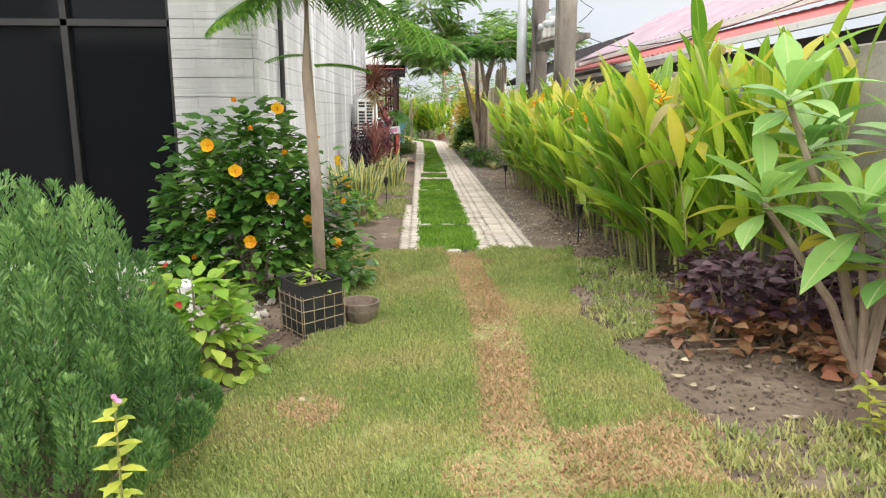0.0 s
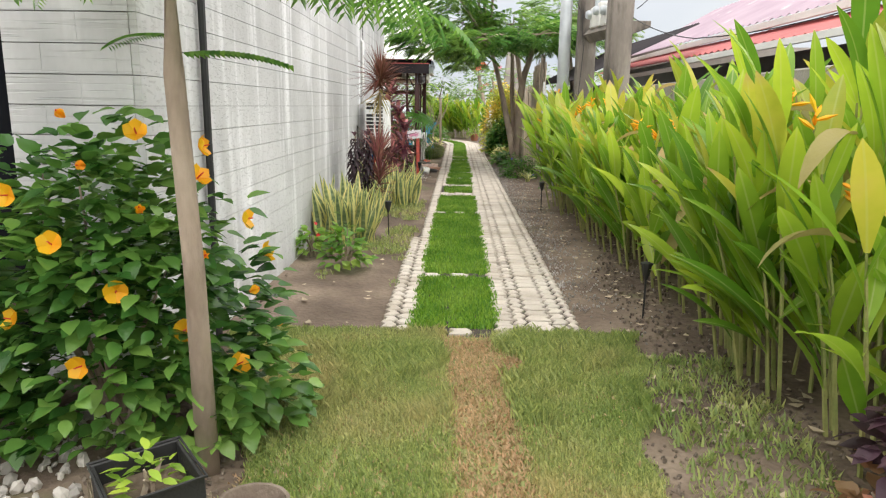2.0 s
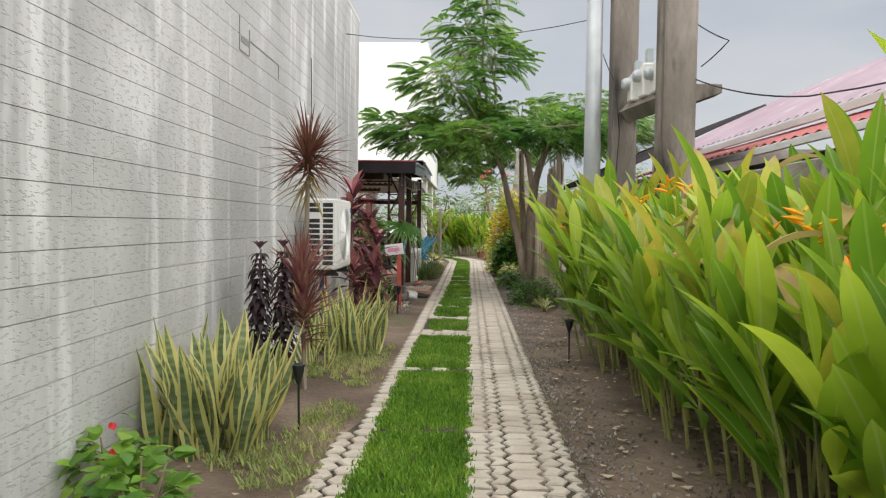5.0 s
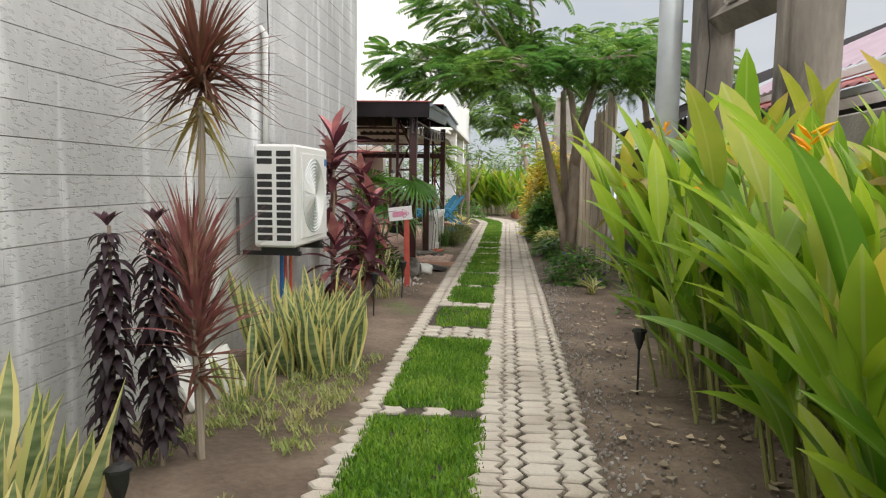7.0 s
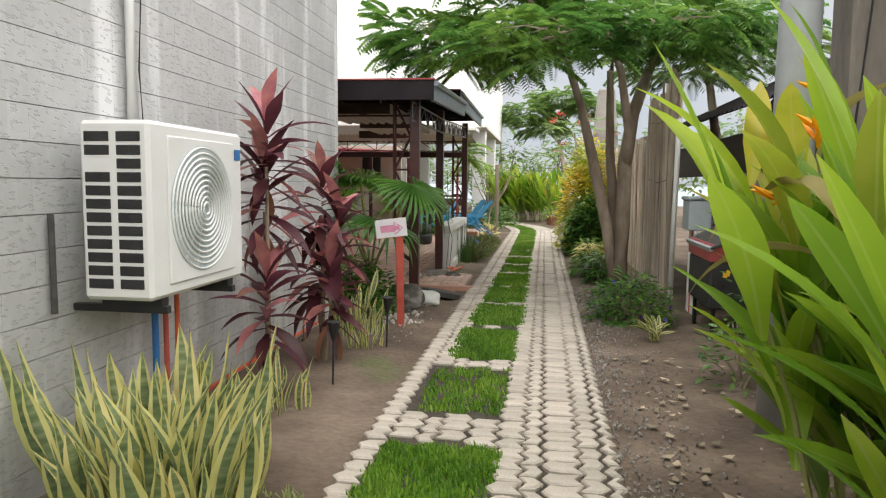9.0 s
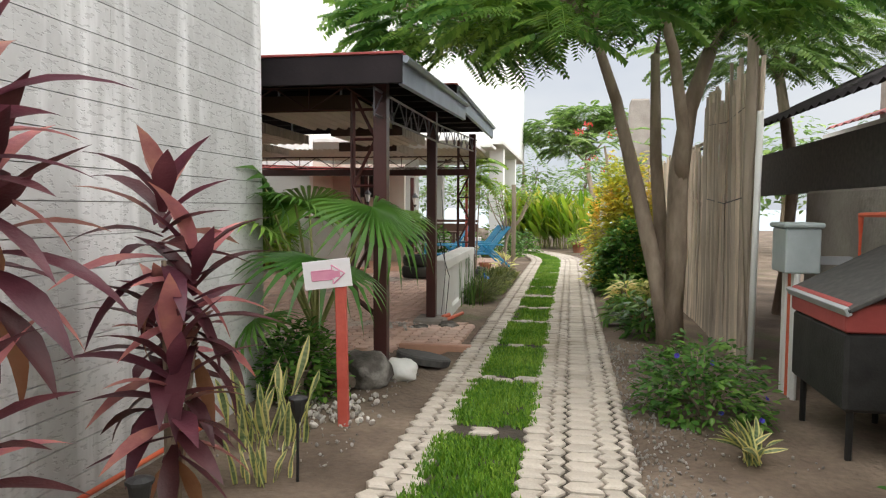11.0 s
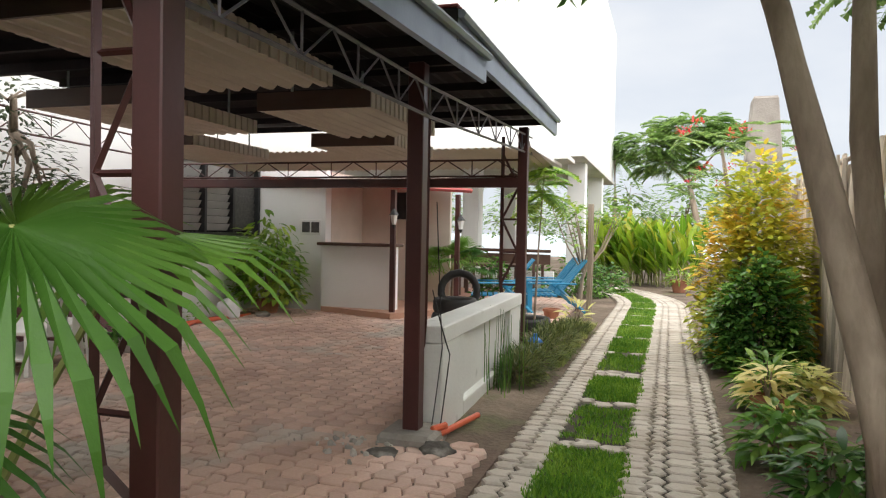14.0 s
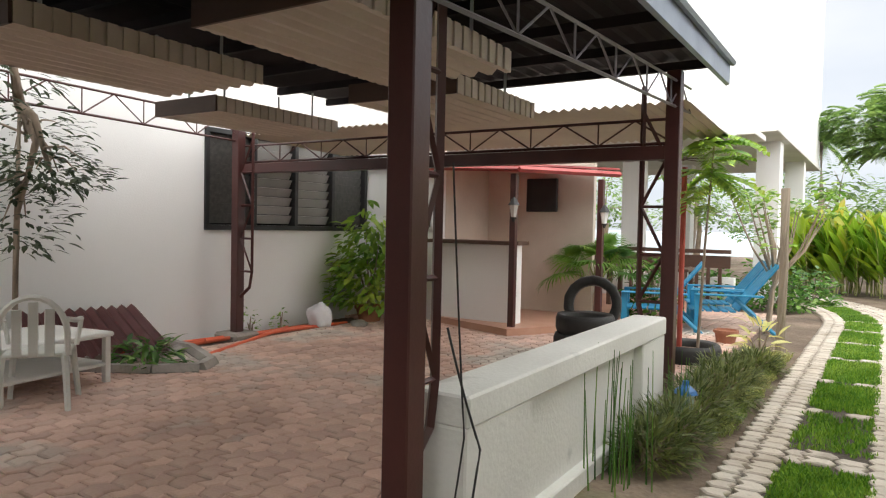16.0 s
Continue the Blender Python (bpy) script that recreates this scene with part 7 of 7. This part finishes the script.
for x, y, z in ((-3.2, 28.36, 1.5), (-2.5, 29.66, 1.45)):
    ob = empty("wall_lantern", pose(x, y, z), "black lantern fixed to the maroon post", "lantern", "post lanterns")
    part("bracket", boxed(-0.015, 0.015, 0.0, 0.09, 0.1, 0.13), "dark", ob)
    part("glass", lathe([(0.035, 0.0), (0.06, 0.15)], 6), "plastic_white", ob, "milky glass")
    part("cap", lathe([(0.085, 0.15), (0.05, 0.2), (0.012, 0.25)], 6), "dark", ob)
    part("tip", lathe([(0.012, -0.06), (0.04, 0.0)], 6), "dark", ob)
part("roof", boxed(-7.0, -1.5, 30.6, 34.3, 2.95, 3.06, 0.01), "white", far, "flat white porch roof")

# chased repair lines high on the block wall
chase = structure(empty("wall_crack", Matrix(), "", ""), "dark stepped crack high on the block wall", "crack")
for y0, y1, z0, z1 in ((13.30, 13.32, 2.86, 3.15), (13.32, 13.56, 2.855, 2.87), (13.56, 13.58, 2.87, 3.1), (13.58, 14.48, 2.995, 3.01), (14.48, 14.5, 2.86, 3.01), (13.35, 13.55, 2.94, 2.99)):
    part("crack_line", boxed(WX + 0.0, WX + 0.0165, y0, y1, z0, z1), "mortar", chase)

# ---- paving pieces ----
cols_right = [(0.665, 0.15), (0.815, 0.10), (0.915, 0.185), (1.10, 0.12), (1.22, 0.075)]
cols_left = [(-0.165, 0.105), (-0.06, 0.135), (0.075, 0.155), (0.23, 0.105), (0.335, 0.165), (0.5, 0.165)]
pavers(path, "paver", cols_right + cols_left, P_START - 0.14, 38.5, 0.138, lambda x, y: 15.2 < y < 19.6,
       lambda x, y: not in_square(x, y, 0.045) and (x > -0.06 or y < 11.9) and y > 8.48 - 0.2 * x, path_place, amp=0.019, gap=0.025, worn_by=0.006)
patio_cols = []
px = -8.0
k = 0
while px < -0.2:
    w = (0.145, 0.1)[k % 2]
    patio_cols.append((px, w))
    px += w
    k += 1
pavers(patio, "redpaver", patio_cols, 20.85, 33.5, 0.165, lambda x, y: -2.6 < x and 22.6 < y < 25.2,
       lambda x, y: x < (-0.13 if 21.45 < y < 22.7 else -0.72) and not (x > -2.3 and y < 21.05) and not (x < HX + 0.5 and y < 28.4) and not (y > 28.9 and x < -2.2) and y < 33.2, amp=0.018, gap=0.01)
lush = []
for a, b, l, r in SQUARES:
    n = int((b - a) * (r - l) * (420 if a in (16.35, 23.1, 25.6) else 1150))
    lush += spread(n, lambda x, y: noise.noise((x * 3, y * 3, 1)) > -0.8, l - 0.035, r + 0.02, a + 0.025, b - 0.025)
swarm("path_grass", tuft(8, 0.055, 0.03, 0.007), [Matrix.Translation((*bend(x, y), 0.004)) @ Matrix.Rotation(U(0, 6), 4, "Z") @ Matrix.Scale(U(0.6, 1.2), 4) for x, y in lush],
      "lush", label="bright green grass squares set in the path", kind="stuff")


def lay_blocks():
    """Blocks of the east face and of the pillar beside the shopfront."""
    def block(bm, y0, y1, z0, z1, flat):
        e = 0.0022
        a = (WX - 0.03, WX + 0.012) if flat is None else flat
        box(bm, a[0], a[1], y0 + 0.0002, y1 - 0.0002, z0 + e, z1 - e)
    one = bmesh.new()
    box(one, -0.03, 0.012, 0.0002, BLOCK - 0.0002, 0.0022, COURSE - 0.0022)
    me = bpy.data.meshes.new("block")
    one.to_mesh(me)
    one.free()
    me.materials.append(M["block"])
    vs, fs, n = [], [], 0
    cube = [(0, 1, 3, 2), (4, 6, 7, 5), (0, 4, 5, 1), (2, 3, 7, 6), (0, 2, 6, 4), (1, 5, 7, 3)]
    for c in range(int(WTOP / COURSE) + 1):
        z0, z1 = c * COURSE - 0.023, min(WTOP, (c + 1) * COURSE - 0.023)
        y = WY0 - (BLOCK / 2 if c % 2 else 0)
        while y < WY1:
            a, b = max(WY0, y), min(WY1, y + BLOCK)
            y += BLOCK
            if b - a < 0.02 or z1 - z0 < 0.02:
                continue
            if 12.6 < a < 18.6 and z0 < 2.4 and b - a > BLOCK - 0.01 and n < 260:
                n += 1
                ob = new("block", me)
                ob.parent, ob.matrix_local = block_wall, Matrix.Translation((WX + U(-0.0005, 0.0005), a, z0))
            else:
                i = len(vs)
                dx = U(-0.0005, 0.0005)
                vs += [(x + dx, yy, zz) for x in (WX - 0.03, WX + 0.012) for yy in (a + 0.0002, b - 0.0002) for zz in (z0 + 0.0022, z1 - 0.0022)]
                fs += [tuple(i + k for k in f) for f in cube]
        x = -2.03 - (BLOCK / 2 if c % 2 else 0)
        while x < WX - 0.03:
            a, b = max(-2.03, x), min(WX - 0.031, x + BLOCK)
            x += BLOCK
            if b - a < 0.02 or z1 - z0 < 0.02:
                continue
            i = len(vs)
            vs += [(xx, yy, zz) for xx in (a + 0.001, b - 0.001) for yy in (WY0 - 0.004, WY0 + 0.03) for zz in (z0 + 0.003, z1 - 0.003)]
            fs += [tuple(i + k for k in f) for f in cube]
    m2 = bpy.data.meshes.new("blockwork")
    m2.from_pydata(vs, [], fs)
    m2.materials.append(M["block"])
    ob = new("blockwork", m2)
    ob.parent = block_wall
    tagged(ob, kind="stuff")


lay_blocks()
